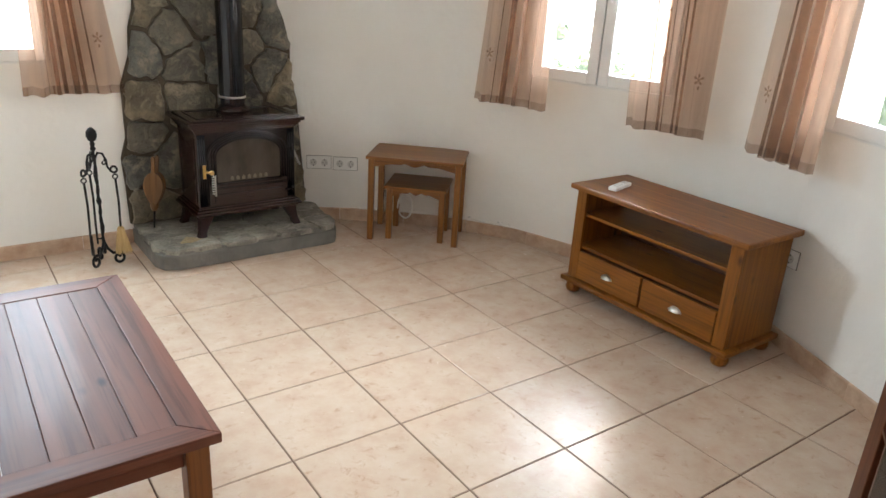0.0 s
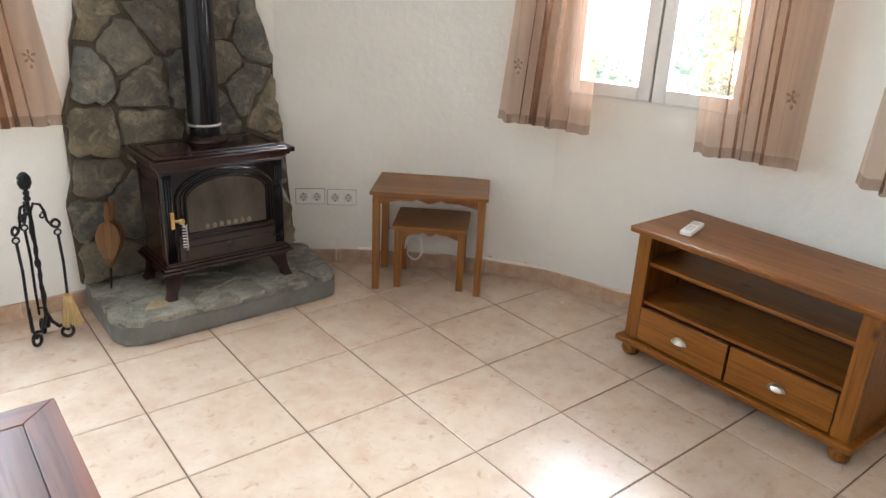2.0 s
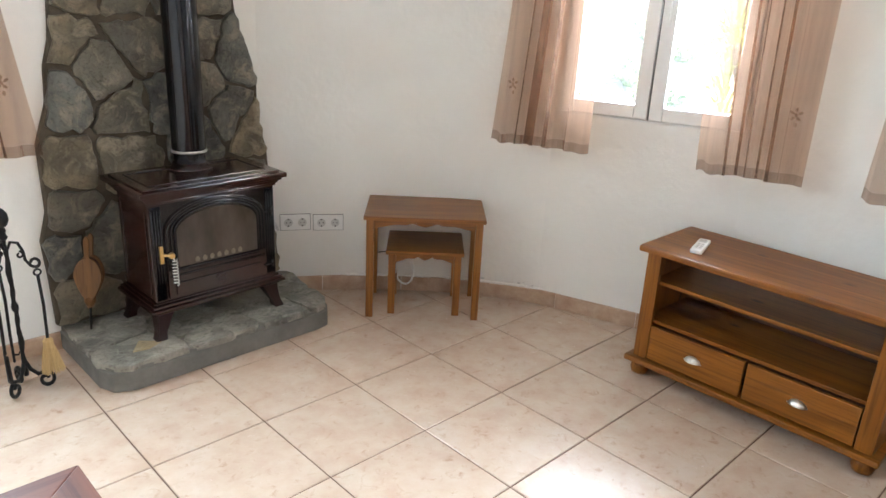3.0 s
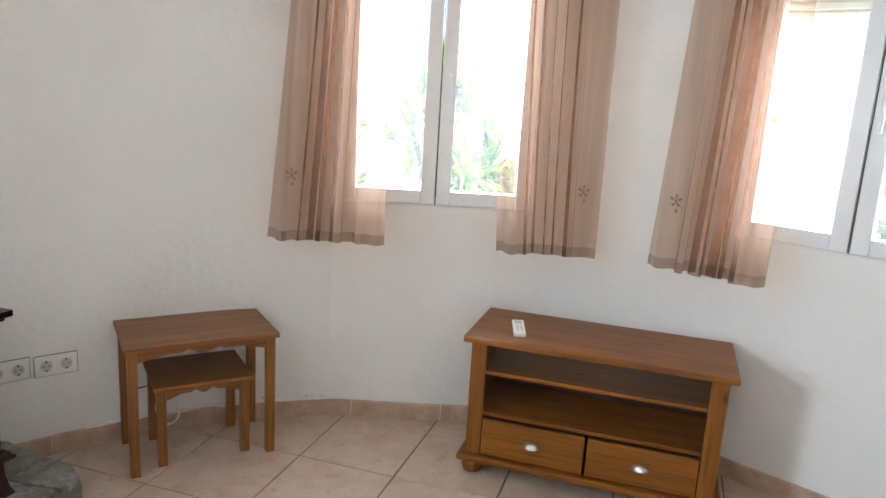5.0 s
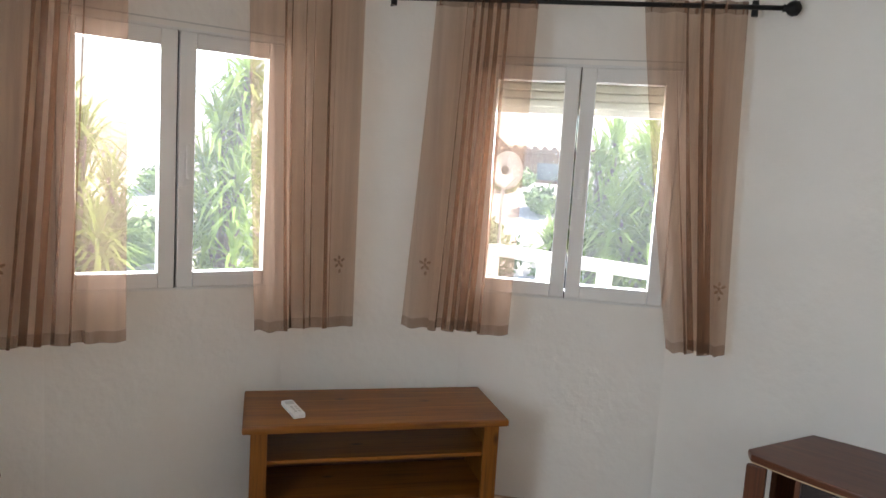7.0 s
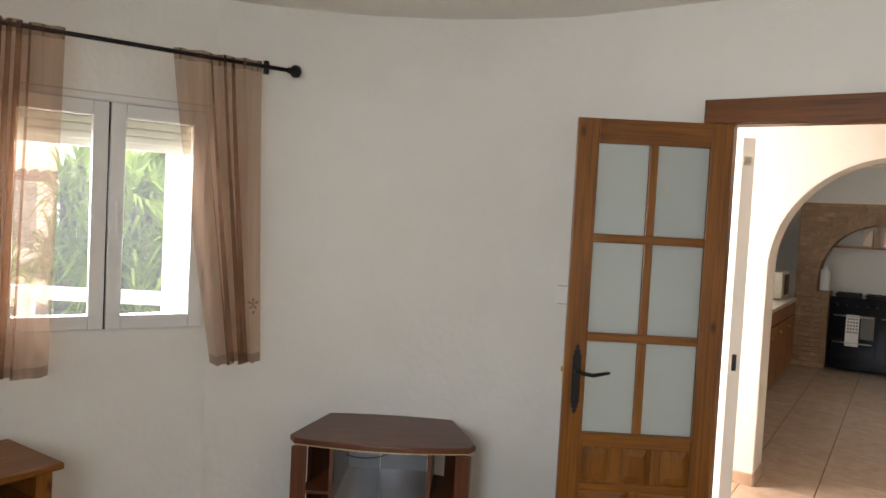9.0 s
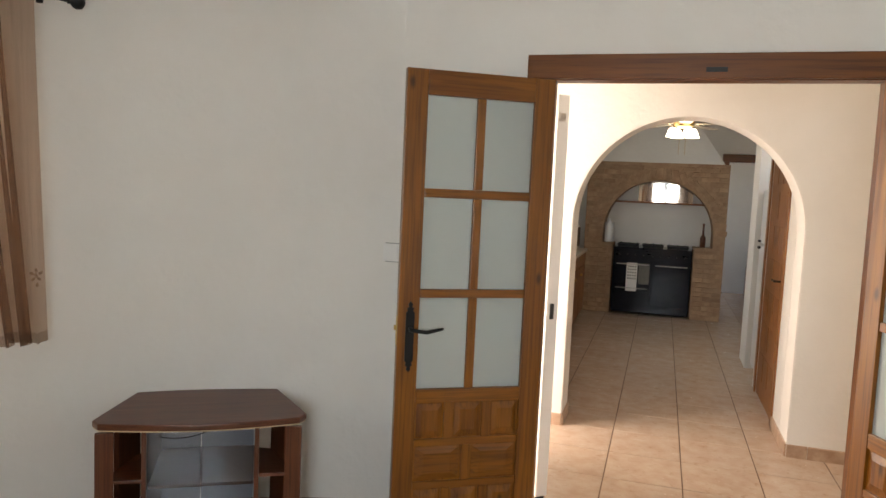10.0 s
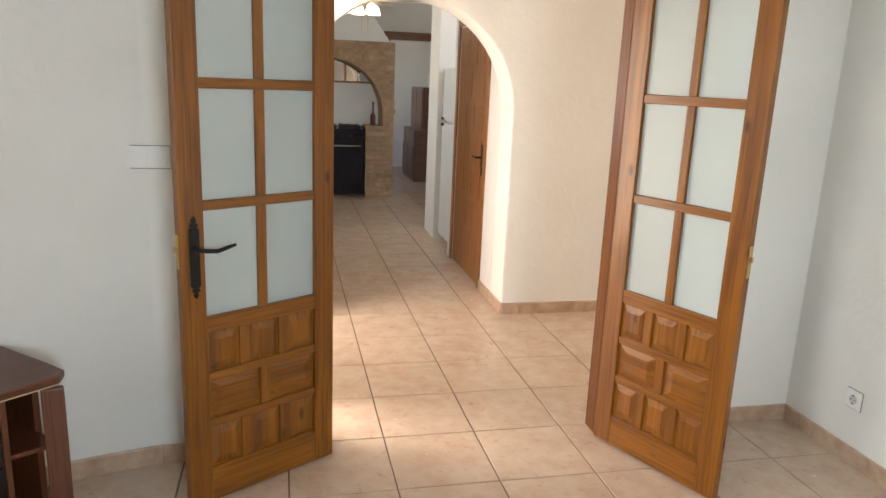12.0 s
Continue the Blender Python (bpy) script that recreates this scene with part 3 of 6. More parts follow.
box(bm, 0.0, 0.15, -10.0, -4.5, -0.02, 2.7)
part("wall_kitchen_east", bm, M_WALL, kind="structure")
bm = B()
wall_run(bm, (0.0, -9.95), (-3.45, -9.95), -0.15, -0.02, 2.7, [(2.32, 3.2, -0.02, 2.1)])
part("wall_kitchen_south", bm, M_WALL, kind="structure")
bm = B()
box(bm, -3.6, 0, -12.65, -12.5, -0.02, 2.7)
# side wall with an unseen opening, added to let daylight brighten this room
wall_run(bm, (-1.2, -10.1), (-1.2, -12.5), -0.15, -0.02, 2.7, [(0.4, 2.0, 0.6, 2.3)])
part("wall_far_room", bm, M_WALL, kind="structure")
bm = B()
box(bm, XW, 0.55, -4.4, YS - 0.141, H, H + 0.15)
part("ceiling_hall", bm, M_CEIL, kind="structure")
bm = B()
box(bm, -3.6, 0.15, -12.65, -4.49, 2.7, 2.85)
part("ceiling_kitchen", bm, M_CEIL, kind="structure")
bm = B()
box(bm, -3.7, 1.9, -12.7, 2.25, -0.2, -0.004)
part("floor", bm, M_GROUT, kind="structure")


# ---- windows ----
def window(name, m, shutter):
    """A white two-leaf casement in the inner face: x along the wall, +y outwards."""
    w, z0, z1 = WIN[2], WIN[0], WIN[1]
    ob = tagged(new(name), "white aluminium double casement window, closed", "window", "", "structure")
    ob.matrix_basis = m
    bm = B()
    for a in ((-w, -w + 0.012, z0, z1), (w - 0.012, w, z0, z1), (-w + 0.012, w - 0.012, z0, z0 + 0.01), (-w + 0.012, w - 0.012, z1 - 0.012, z1)):
        box(bm, a[0], a[1], -0.004, 0.07, a[2], a[3], 0.002)
    for a in ((-w - 0.035, -w - 0.001, z0 - 0.03, z1 + 0.03), (w + 0.001, w + 0.035, z0 - 0.03, z1 + 0.03), (-w - 0.001, w + 0.001, z0 - 0.03, z0 - 0.001), (-w - 0.001, w + 0.001, z1 + 0.001, z1 + 0.03)):
        box(bm, a[0], a[1], 0.012, 0.05, a[2], a[3])
    for a in ((-w + 0.0125, -w + 0.035, z0 + 0.012, z1 - 0.014), (w - 0.035, w - 0.0125, z0 + 0.012, z1 - 0.014), (-w + 0.0355, w - 0.0355, z0 + 0.012, z0 + 0.035), (-w + 0.0355, w - 0.0355, z1 - 0.035, z1 - 0.014)):
        box(bm, a[0], a[1], 0.037, 0.069, a[2], a[3])
    part("window_frame", bm, M_PVC, ob)
    bm = B()
    box(bm, -0.0022, 0.0022, -0.006, 0.05, z0 + 0.0105, z1 - 0.0125)
    part("seam", bm, M_GAP, ob)
    for s in (-1, 1):
        x0, x1 = (0.004, w - 0.015) if s > 0 else (-w + 0.015, -0.004)
        a, b = z0 + 0.013, z1 - 0.015
        bm = B()
        f = 0.062
        for q in ((x0, x0 + f, a, b), (x1 - f, x1, a, b), (x0 + f, x1 - f, a, a + f), (x0 + f, x1 - f, b - f, b)):
            box(bm, q[0], q[1], -0.024, 0.035, q[2], q[3], 0.005)
        sash = part("sash", bm, M_PVC, ob)
        bm = B()
        box(bm, x0 + f - 0.004, x1 - f + 0.004, 0.005, 0.011, a + f - 0.004, b - f + 0.004)
        pane = part("pane", bm, M_GLASS, ob)
        pane.visible_shadow = False
    bm = B()
    box(bm, 0.022, 0.05, -0.03, -0.022, 1.44, 1.56, 0.003)
    box(bm, 0.028, 0.044, -0.062, -0.046, 1.47, 1.60, 0.005)
    box(bm, 0.030, 0.042, -0.05, -0.03, 1.53, 1.55, 0.002)
    part("handle", bm, M_PVC, ob, "white lever handle")
    bm = B()
    box(bm, -w + 0.03, w - 0.03, 0.13, 0.145, z1 - (0.205 if shutter else 0.03), z1)
    for i in range(5 if shutter else 1):
        box(bm, -w + 0.03, w - 0.03, 0.122, 0.15, z1 - 0.03 - i * 0.036, z1 - 0.03 - i * 0.036 + 0.032, 0.006)
    part("shutter", bm, M_SHUT, ob, "cream roller shutter, almost fully raised")
    bm = B()
    box(bm, -w + 0.013, w - 0.013, 0.12, 0.32, z0 - 0.03, z0 + 0.0, 0.004)
    part("window_sill", bm, M_WHITEOUT, ob)
    bm = B()
    box(bm, -w, w, -0.004, 0.0, z1 + 0.02, z1 + 0.025)
    part("shutter_box_line", bm, M_GREY, ob)
    return ob


def wall_pose(deg, r=None):
    """At the wall at that angle; +y outwards, x towards the south."""
    p = arc(deg, R * math.cos(radians(WA)) if r is None else r)
    return pose(p.x, p.y, 0, 0, 0, deg - 90)


window("window_1", wall_pose(CENB), False)
window("window_2", wall_pose(CENC), True)
window("window_3", pose(CENA, YN, 0), True)


# ---- baseboards ----
def base_piece(bm_or_none, pts, name="baseboard_tile", parent=None):
    """pts: the wall line, room at the left."""
    g = bmesh.new()
    n = len(pts)
    inn = []
    for i, p in enumerate(pts):
        d = (pts[min(i + 1, n - 1)] - pts[max(i - 1, 0)]).normalized()
        inn.append(p + Vector((-d.y, d.x, 0)) * 0.011)
    prof = lambda p, q: [(p.x, p.y, 0.0), (q.x, q.y, 0.0), (q.x, q.y, 0.074), ((q.x * 2 + p.x) / 3, (q.y * 2 + p.y) / 3, 0.080), (p.x, p.y, 0.080)]
    rings = [[g.verts.new(v) for v in prof(p, q)] for p, q in zip(pts, inn)]
    for a, b in zip(rings, rings[1:]):
        for k in range(5):
            g.faces.new((a[k], a[(k + 1) % 5], b[(k + 1) % 5], b[k]))
    g.faces.new(rings[0])
    g.faces.new(rings[-1][::-1])
    bmesh.ops.recalc_face_normals(g, faces=list(g.faces))
    bm = B()
    merge(bm, g)
    return part(name, bm, M_BASE, parent)


skirt = tagged(new("baseboard"), "", "", "", "structure")


def base_line(points):
    """Tiles 0.42 long along a polyline of points."""
    seg = [Vector(p[:2]).to_3d() for p in points]
    dist = [0.0]
    for a, b in zip(seg, seg[1:]):
        dist.append(dist[-1] + (b - a).length)

    def at(s):
        for i in range(len(seg) - 1):
            if s <= dist[i + 1] + 1e-9:
                return seg[i].lerp(seg[i + 1], (s - dist[i]) / max(1e-9, dist[i + 1] - dist[i]))
        return seg[-1]
    s = 0.0
    while s < dist[-1] - 0.02:
        e = min(s + TILE, dist[-1])
        n = 5 if len(points) > 4 else 1
        base_piece(None, [at(s + 0.0015 + (e - s - 0.003) * k / n) for k in range(n + 1)], parent=skirt)
        s = e


def arc_line(a0, a1):
    pts = []
    a = a0
    while a < a1:
        rr = R
        for cen in (CENB, CENC):
            if abs(a - cen) < WA:
                rr = R * math.cos(radians(WA)) / math.cos(radians(a - cen))
        pts.append(arc(a, rr))
        a += 1.0
    pts.append(arc(a1))
    return pts


base_line(arc_line(A_S, A_N - 3))
base_line([(XNE, YN), (XW, YN)])
base_line([(XW, YN), (XW, YS)])
base_line([(XW, YS), (DX0 - 0.13, YS)])
base_line([(DX1 + 0.13, YS), (XSE, YS)])
base_line([(XW, YA), (AX - AR, YA)])
base_line([(AX - AR, YA), (AX - AR, -4.82)])
base_line([(AX + AR, YA), (0.35, YA)])
base_line([(AX + AR, YA - AT), (AX + AR, YA)])
bead = B()
rng = random.Random(21)
for a0, a1, z in ((23.0, 41.5, 0.083), (43.5, 55.0, 0.083)):
    n = 60
    pts, rs = [], []
    for i in range(n + 1):
        p = arc(a0 + (a1 - a0) * i / n, R - 0.005)
        pts.append((p.x, p.y, z + rng.uniform(-0.001, 0.002)))
        rs.append(0.005 + 0.004 * abs(noise.noise((i * 0.35, a0, 0))) + rng.uniform(0, 0.0015))
    tube(bead, pts, rs, 6)
part("plaster_bead", bead, M_WALL, skirt, "rough plaster along the baseboard top", smooth=True)
for a, z, w in ((36.5, 0.100, 0.014), (31.6, 0.097, 0.012), (30.9, 0.103, 0.009), (26.0, 0.104, 0.006), (29.8, 0.094, 0.008)):
    bm = B()
    pts = [(w * rng.uniform(0.6, 1.2) * math.cos(k * 0.9), w * 0.45 * rng.uniform(0.6, 1.2) * math.sin(k * 0.9)) for k in range(7)]
    prism(bm, pts, 0.0, 0.0012, 0.0, wall_pose(a, R - 0.0005) @ pose(0, 0, z) @ XZ)
    part("plaster_chip", bm, M_GREY, skirt, "chipped grey spot in the plaster")
# ---- double door ----
def casing():
    bm = B()
    ob = tagged(new("door_casing"), "", "", "", "structure")
    y0, y1 = YS - 0.085, YS + 0.02
    for x0, x1 in ((DX0 - 0.115, DX0 - 0.0), (DX1 + 0.0, DX1 + 0.115)):
        b2 = B()
        box(b2, x0, x1, YS + 0.002, y1, 0.0, DH + 0.004, 0.004)
        part("casing_side", b2, M_FRAMEW, ob)
    box(bm, DX0 - 0.115, DX1 + 0.115, YS + 0.002, y1 + 0.004, DH + 0.005, DH + 0.105, 0.005)
    part("casing_head", bm, M_FRAMEX, ob)
    for x0, x1 in ((DX0 - 0.029, DX0), (DX1, DX1 + 0.029)):
        b2 = B()
        box(b2, x0, x1, y0, YS + 0.001, 0.0, DH)
        part("jamb", b2, M_FRAMEW, ob)
    b2 = B()
    box(b2, DX0 - 0.029, DX1 + 0.029, y0, YS + 0.001, DH + 0.001, DH + 0.029)
    part("jamb_head", b2, M_FRAMEX, ob)
    b2 = B()
    box(b2, -1.70, -1.62, y1 + 0.0, y1 + 0.006, DH + 0.03, DH + 0.05, 0.002)
    part("strike_plate", b2, M_GAP, ob)
    return ob


casing()
LW = 0.632


def door_leaf(name, m, flip, handle):
    """One glazed leaf: x from the hinge to the free edge, 35 mm thick."""
    ob = tagged(new(name), "honey pine door with six frosted panes, open", "door", "double door leaves", "structure")
    ob.matrix_basis = m
    h, t = 2.045, 0.018
    for x0, x1 in ((0, 0.088), (LW - 0.088, LW)):
        bm = B()
        box(bm, x0, x1, -t, t, 0.012, h, 0.003)
        part("stile", bm, M_DOOR, ob)
    for z0, z1 in ((0.012, 0.15), (0.685, 0.742), (1.945, h)):
        bm = B()
        box(bm, 0.0885, LW - 0.0885, -t + 0.001, t - 0.001, z0, z1, 0.003)
        part("rail", bm, M_DOORX, ob)
    zs = [0.742, 1.125, 1.160, 1.536, 1.572, 1.945]
    for z0, z1 in ((zs[1], zs[2]), (zs[3], zs[4])):
        bm = B()
        box(bm, 0.0885, LW - 0.0885, -t + 0.003, t - 0.003, z0, z1, 0.004)
        part("glazing_bar", bm, M_DOORX, ob)
    for z0, z1 in ((zs[0], zs[1]), (zs[2], zs[3]), (zs[4], zs[5])):
        bm = B()
        box(bm, LW / 2 - 0.018, LW / 2 + 0.018, -t + 0.003, t - 0.003, z0 + 0.0005, z1 - 0.0005, 0.004)
        part("glazing_bar", bm, M_DOOR, ob)
        for x0, x1 in ((0.088, LW / 2 - 0.018), (LW / 2 + 0.018, LW - 0.088)):
            bm = B()
            box(bm, x0 + 0.001, x1 - 0.001, -0.002, 0.002, z0 + 0.001, z1 - 0.001)
            part("pane", bm, M_FROST, ob, "frosted glass pane")
    bm = B()
    box(bm, 0.0885, LW - 0.0885, -0.006, 0.006, 0.1505, 0.6845)
    part("back_panel", bm, M_DOOR, ob)
    # lattice of muntins round small fielded panels
    rows = ((0.15, 0.315, 3), (0.345, 0.50, 2), (0.53, 0.685, 3))
    iw = LW - 0.177
    for k, (z0, z1, n) in enumerate(rows):
        if k:
            bm = B()
            box(bm, 0.0885, LW - 0.0885, -t + 0.002, t - 0.002, z0 - 0.03, z0, 0.003)
            part("cross_rail", bm, M_DOORX, ob)
        w = (iw - 0.04 * (n - 1)) / n
        for i in range(n):
            x0 = 0.0885 + i * (w + 0.04)
            if i:
                bm = B()
                box(bm, x0 - 0.04, x0, -t + 0.002, t - 0.002, z0 + 0.0005, z1 - 0.0005, 0.003)
                part("muntin", bm, M_DOOR, ob)
            bm = B()
            for s in (-1, 1):
                g = bmesh.new()
                q = [(x0 + 0.008, z0 + 0.008), (x0 + w - 0.008, z0 + 0.008), (x0 + w - 0.008, z1 - 0.008), (x0 + 0.008, z1 - 0.008)]
                cx, cz = x0 + w / 2, (z0 + z1) / 2
                lo = [g.verts.new((x, s * 0.006, z)) for x, z in q]
                hi = [g.verts.new((cx + (x - cx) * 0.62, s * 0.014, cz + (z - cz) * 0.62)) for x, z in q]
                g.faces.new(hi)
                for j in range(4):
                    g.faces.new((lo[j], lo[(j + 1) % 4], hi[(j + 1) % 4], hi[j]))
                bmesh.ops.recalc_face_normals(g, faces=list(g.faces))
                merge(bm, g)
            part("fielded_panel", bm, M_DOORX if n == 2 else M_DOOR, ob)
    if handle:
        for s in (-1, 1):
            bm = B()
            x = LW - 0.05
            out = [(-0.018, -0.10), (-0.018, 0.10), (-0.010, 0.108), (-0.016, 0.118), (-0.006, 0.124), (-0.010, 0.134), (0, 0.148), (0.010, 0.134), (0.006, 0.124), (0.016, 0.118), (0.010, 0.108), (0.018, 0.10), (0.018, -0.10), (0.010, -0.108), (0.016, -0.118), (0.006, -0.124), (0.010, -0.134), (0, -0.148), (-0.010, -0.134), (-0.006, -0.124), (-0.016, -0.118), (-0.010, -0.108)]
            prism(bm, out, t, t + 0.006, 0.001, pose(x, 0, 0.965) @ Matrix.Diagonal((1, s, 1, 1)) @ XZ)
            plate = part("lock_plate", bm, M_IRON, ob)
            bm = B()
            tube(bm, [(x, s * t, 1.0), (x, s * (t + 0.045), 1.0), (x - 0.02, s * (t + 0.052), 0.998), (x - 0.06, s * (t + 0.052), 0.992), (x - 0.10, s * (t + 0.05), 1.0), (x - 0.13, s * (t + 0.05), 1.006)], [0.009, 0.008, 0.008, 0.008, 0.007, 0.005], 10)
            part("lever", bm, M_IRON, ob, "black iron lever handle", smooth=True)
    bm = B()
    box(bm, LW, LW + 0.003, -0.009, 0.009, 0.93, 1.05, 0.001)
    box(bm, LW + 0.003, LW + 0.012, -0.006, 0.006, 0.99, 1.01, 0.001)
    part("latch", bm, M_BRASS, ob)
    for z in (0.25, 1.05, 1.82):
        bm = B()
        tube(bm, [(-0.004, flip * (t + 0.004), z), (-0.004, flip * (t + 0.004), z + 0.09)], 0.007, 8)
        part("hinge", bm, M_BRASS, ob)
    return ob


def leaf_pose(h, f):
    return pose(h[0], h[1], 0, 0, 0, math.degrees(math.atan2(f[1] - h[1], f[0] - h[0])))


door_leaf("door_1", leaf_pose((DX1 - 0.005, -2.436), (-0.485, -2.10)), -1, True)
door_leaf("door_2", leaf_pose((DX0 + 0.003, -2.425), (-2.508, -1.842)), 1, False)

# white outer door folded back into the hall
bm = B()
white = tagged(new("door_3"), "white aluminium door leaf standing open in the hall", "door", "", "structure")
white.matrix_basis = pose(-0.97, -2.955, 0, 0, 0, -48)
box(bm, 0.0, 0.82, -0.066, 0.0, 0.012, 2.06, 0.004)
part("leaf", bm, M_PVC, white)
bm = B()
box(bm, -0.006, 0.0, -0.040, -0.018, 0.94, 1.02, 0.002)
part("lock", bm, M_GAP, white)
bm = B()
box(bm, -0.003, 0.0, -0.046, -0.006, 1.93, 1.97, 0.001)
part("plate", bm, M_STEEL, white)
bm = B()
box(bm, 0.0, 0.82, -0.048, -0.004, 0.0, 0.0118)
part("draught_strip", bm, M_GAP, white)


# ---- curtains ----
def rod(name, p0, p1, tip, label):
    p0, p1 = Vector(p0), Vector(p1)
    ob = thing(name, label, "curtain rod")
    bm = B()
    tube(bm, [p0, p1], 0.010, 12)
    part("pole", bm, M_IRON, ob, smooth=True)
    d = (p1 - p0).normalized()
    for s, p in ((-1, p0), (1, p1)):
        if tip == 0 or tip == s:
            bm = B()
            q = d.to_track_quat("Z" if s > 0 else "-Z", "Y").to_matrix().to_4x4()
            lathe(bm, [(0.010, 0), (0.016, 0.004), (0.012, 0.012), (0.024, 0.022), (0.031, 0.038), (0.027, 0.056), (0.012, 0.066), (0.003, 0.070)], 16, Matrix.Translation(p) @ (q if s > 0 else (-d).to_track_quat("Z", "Y").to_matrix().to_4x4()))
            part("finial", bm, M_IRON, ob, smooth=True)
    return ob


def bracket(p, wall, name="curtain_rod_bracket"):
    bm = B()
    p, wall = Vector(p), Vector(wall)
    ob = thing(name, "black iron bracket holding the curtain rod to the white wall", "bracket", group="rod brackets")
    tube(bm, [wall, p + Vector((0, 0, -0.012))], 0.006, 8)
    part("arm", bm, M_IRON, ob)
    bm = B()
    tube(bm, [p + Vector((0, 0, -0.03)), p + Vector((0, 0, 0.03))], 0.013, 10)
    part("clamp", bm, M_IRON, ob)
    return ob


def curtain(m, t0, t1, b0, b1, folds, seed, z_rod, z_hem=0.878, label="", lean=0.0):
    """Voile on a rod: x along the rod from t0..t1 at the top to b0..b1 at the hem; y waves."""
    rng = random.Random(seed)
    ob = thing("curtain", label, "curtain", m, "voile curtains")
    nx, nz = folds * 34, 40
    ph = [rng.uniform(0, 6.28) for _ in range(4)]
    inner = seed % 2 == 1      # the flat single layer hangs on the window side

    def bunch(u):
        """0 where the cloth hangs flat, 1 in the gathered middle."""
        w = u if inner else 1 - u
        a, b = min(1, max(0, (w - 0.16) / 0.2)), min(1, max(0, (0.82 - w) / 0.16))
        return min(a * a * (3 - 2 * a), b * b * (3 - 2 * b))

    def angle_of(u, v):
        return folds * 1.15 * 6.283 * u + ph[0] + 0.9 * math.sin(6.283 * u + ph[1]) + 0.35 * math.sin(2.3 * v + ph[2])

    def y_of(u, v):
        k = bunch(u)
        return (0.009 + 0.026 * k * (0.6 + 0.4 * v)) * math.sin(angle_of(u, v)) + 0.008 * math.sin(folds * 3.1 * u + ph[3] + 0.8 * v) + 0.004 * math.sin(folds * 8.3 * u + ph[2])

    def x_of(u, v):
        """Sideways swing that folds the cloth back over itself."""
        return bunch(u) * (0.018 + 0.006 * math.sin(9 * u + ph[2])) * (0.75 + 0.25 * v) * math.sin(2 * angle_of(u, v) + ph[1])

    def sheet(v0, v1, n, off=0.0):
        g = bmesh.new()
        grid = []
        for j in range(n + 1):
            v = v0 + (v1 - v0) * j / n
            row = []
            for i in range(nx + 1):
                u = i / nx
                flare = v ** 1.15
                xa = t0 + (b0 - t0) * flare + lean * math.sin(math.pi * v)
                xb = t1 + (b1 - t1) * flare + lean * math.sin(math.pi * v)
                y = y_of(u, v)
                z = z_rod + 0.02 + (z_hem - z_rod - 0.02) * v + 0.004 * math.sin(u * folds * 6.283 + ph[0]) * v - 0.012 * v * (1 - bunch(u)) * math.sin(math.pi * u)
                row.append(g.verts.new((xa + (xb - xa) * u + x_of(u, v), y + off, z)))
            grid.append(row)
        for a, b in zip(grid, grid[1:]):
            for i in range(nx):
                g.faces.new((a[i], a[i + 1], b[i + 1], b[i]))
        return g
    part("cloth", sheet(0.035, 0.969, nz), M_CURT, ob, smooth=True)
    part("hem", sheet(0.969, 1.0, 3), M_HEM, ob, "darker doubled hem", smooth=True)
    part("rod_sleeve", sheet(0.0, 0.035, 3), M_HEM, ob, smooth=True)
    # small embroidered motif
    bm = B()
    u, v = (0.17 if b0 < t0 + 0.02 and seed != 6 else 0.83), 0.80
    cx = t0 + (b0 - t0) * v + ((t1 - t0) + ((b1 - t1) - (b0 - t0)) * v) * u
    cz = z_rod + (z_hem - z_rod) * v
    for dx, dz, rot in ((0, 0.020, 0), (-0.016, 0.009, 60), (0.016, 0.009, -60), (-0.010, -0.014, 130), (0.010, -0.014, 50), (0, 0, 20), (0.004, -0.038, 0)):
        g = bmesh.new()
        vs = [g.verts.new((cx + dx + 0.006 * math.cos(k) * math.cos(radians(rot)) - 0.010 * math.sin(k) * math.sin(radians(rot)), y_of(u, v) - 0.016, cz + dz + 0.006 * math.cos(k) * math.sin(radians(rot)) + 0.010 * math.sin(k) * math.cos(radians(rot)))) for k in np.linspace(0, 6.283, 9)[:-1]]
        g.faces.new(vs)
        merge(bm, g)
    part("motif", bm, M_STITCH, ob, "embroidered brown motif", kind="stuff")
    return ob


ZR = 2.262
RR = 2.215
PJ = arc(-3.8, RR + 0.0)
for a, b, nm, tp in ((PJ, arc(-44, RR + 0.03), "curtain_rod", 1), (arc(39.5, RR + 0.03), PJ, "curtain_rod", -1)):
    rod(nm, (a.x, a.y, ZR), (b.x, b.y, ZR), tp, "black iron curtain rod with ball finial above a window")
for a in (-3.8, -41.5, 37.0):
    p, w = arc(a, RR + (0.0 if a == -3.8 else 0.02)), arc(a, R + 0.005)
    bracket((p.x, p.y, ZR), (w.x, w.y, ZR - 0.012))
rod("curtain_rod", (CENA - 0.86, YN - 0.09, ZR), (CENA + 0.86, YN - 0.09, ZR), 0, "black iron curtain rod with ball finials beside the stone fireback")
bracket((CENA - 0.8, YN - 0.09, ZR), (CENA - 0.8, YN + 0.005, ZR))
bracket((CENA + 0.8, YN - 0.09, ZR), (CENA + 0.8, YN + 0.005, ZR))


def rod_frame(a, b):
    a, b = Vector((a.x, a.y, 0)), Vector((b.x, b.y, 0))
    d = b - a
    return pose(a.x, a.y, 0, 0, 0, math.degrees(math.atan2(d.y, d.x))), d.length


mB, LB = rod_frame(arc(39.5, RR + 0.03), PJ)
mC, LC = rod_frame(PJ, arc(-44, RR + 0.03))


def along(m, deg):
    return (m.inverted() @ arc(deg, RR)).x


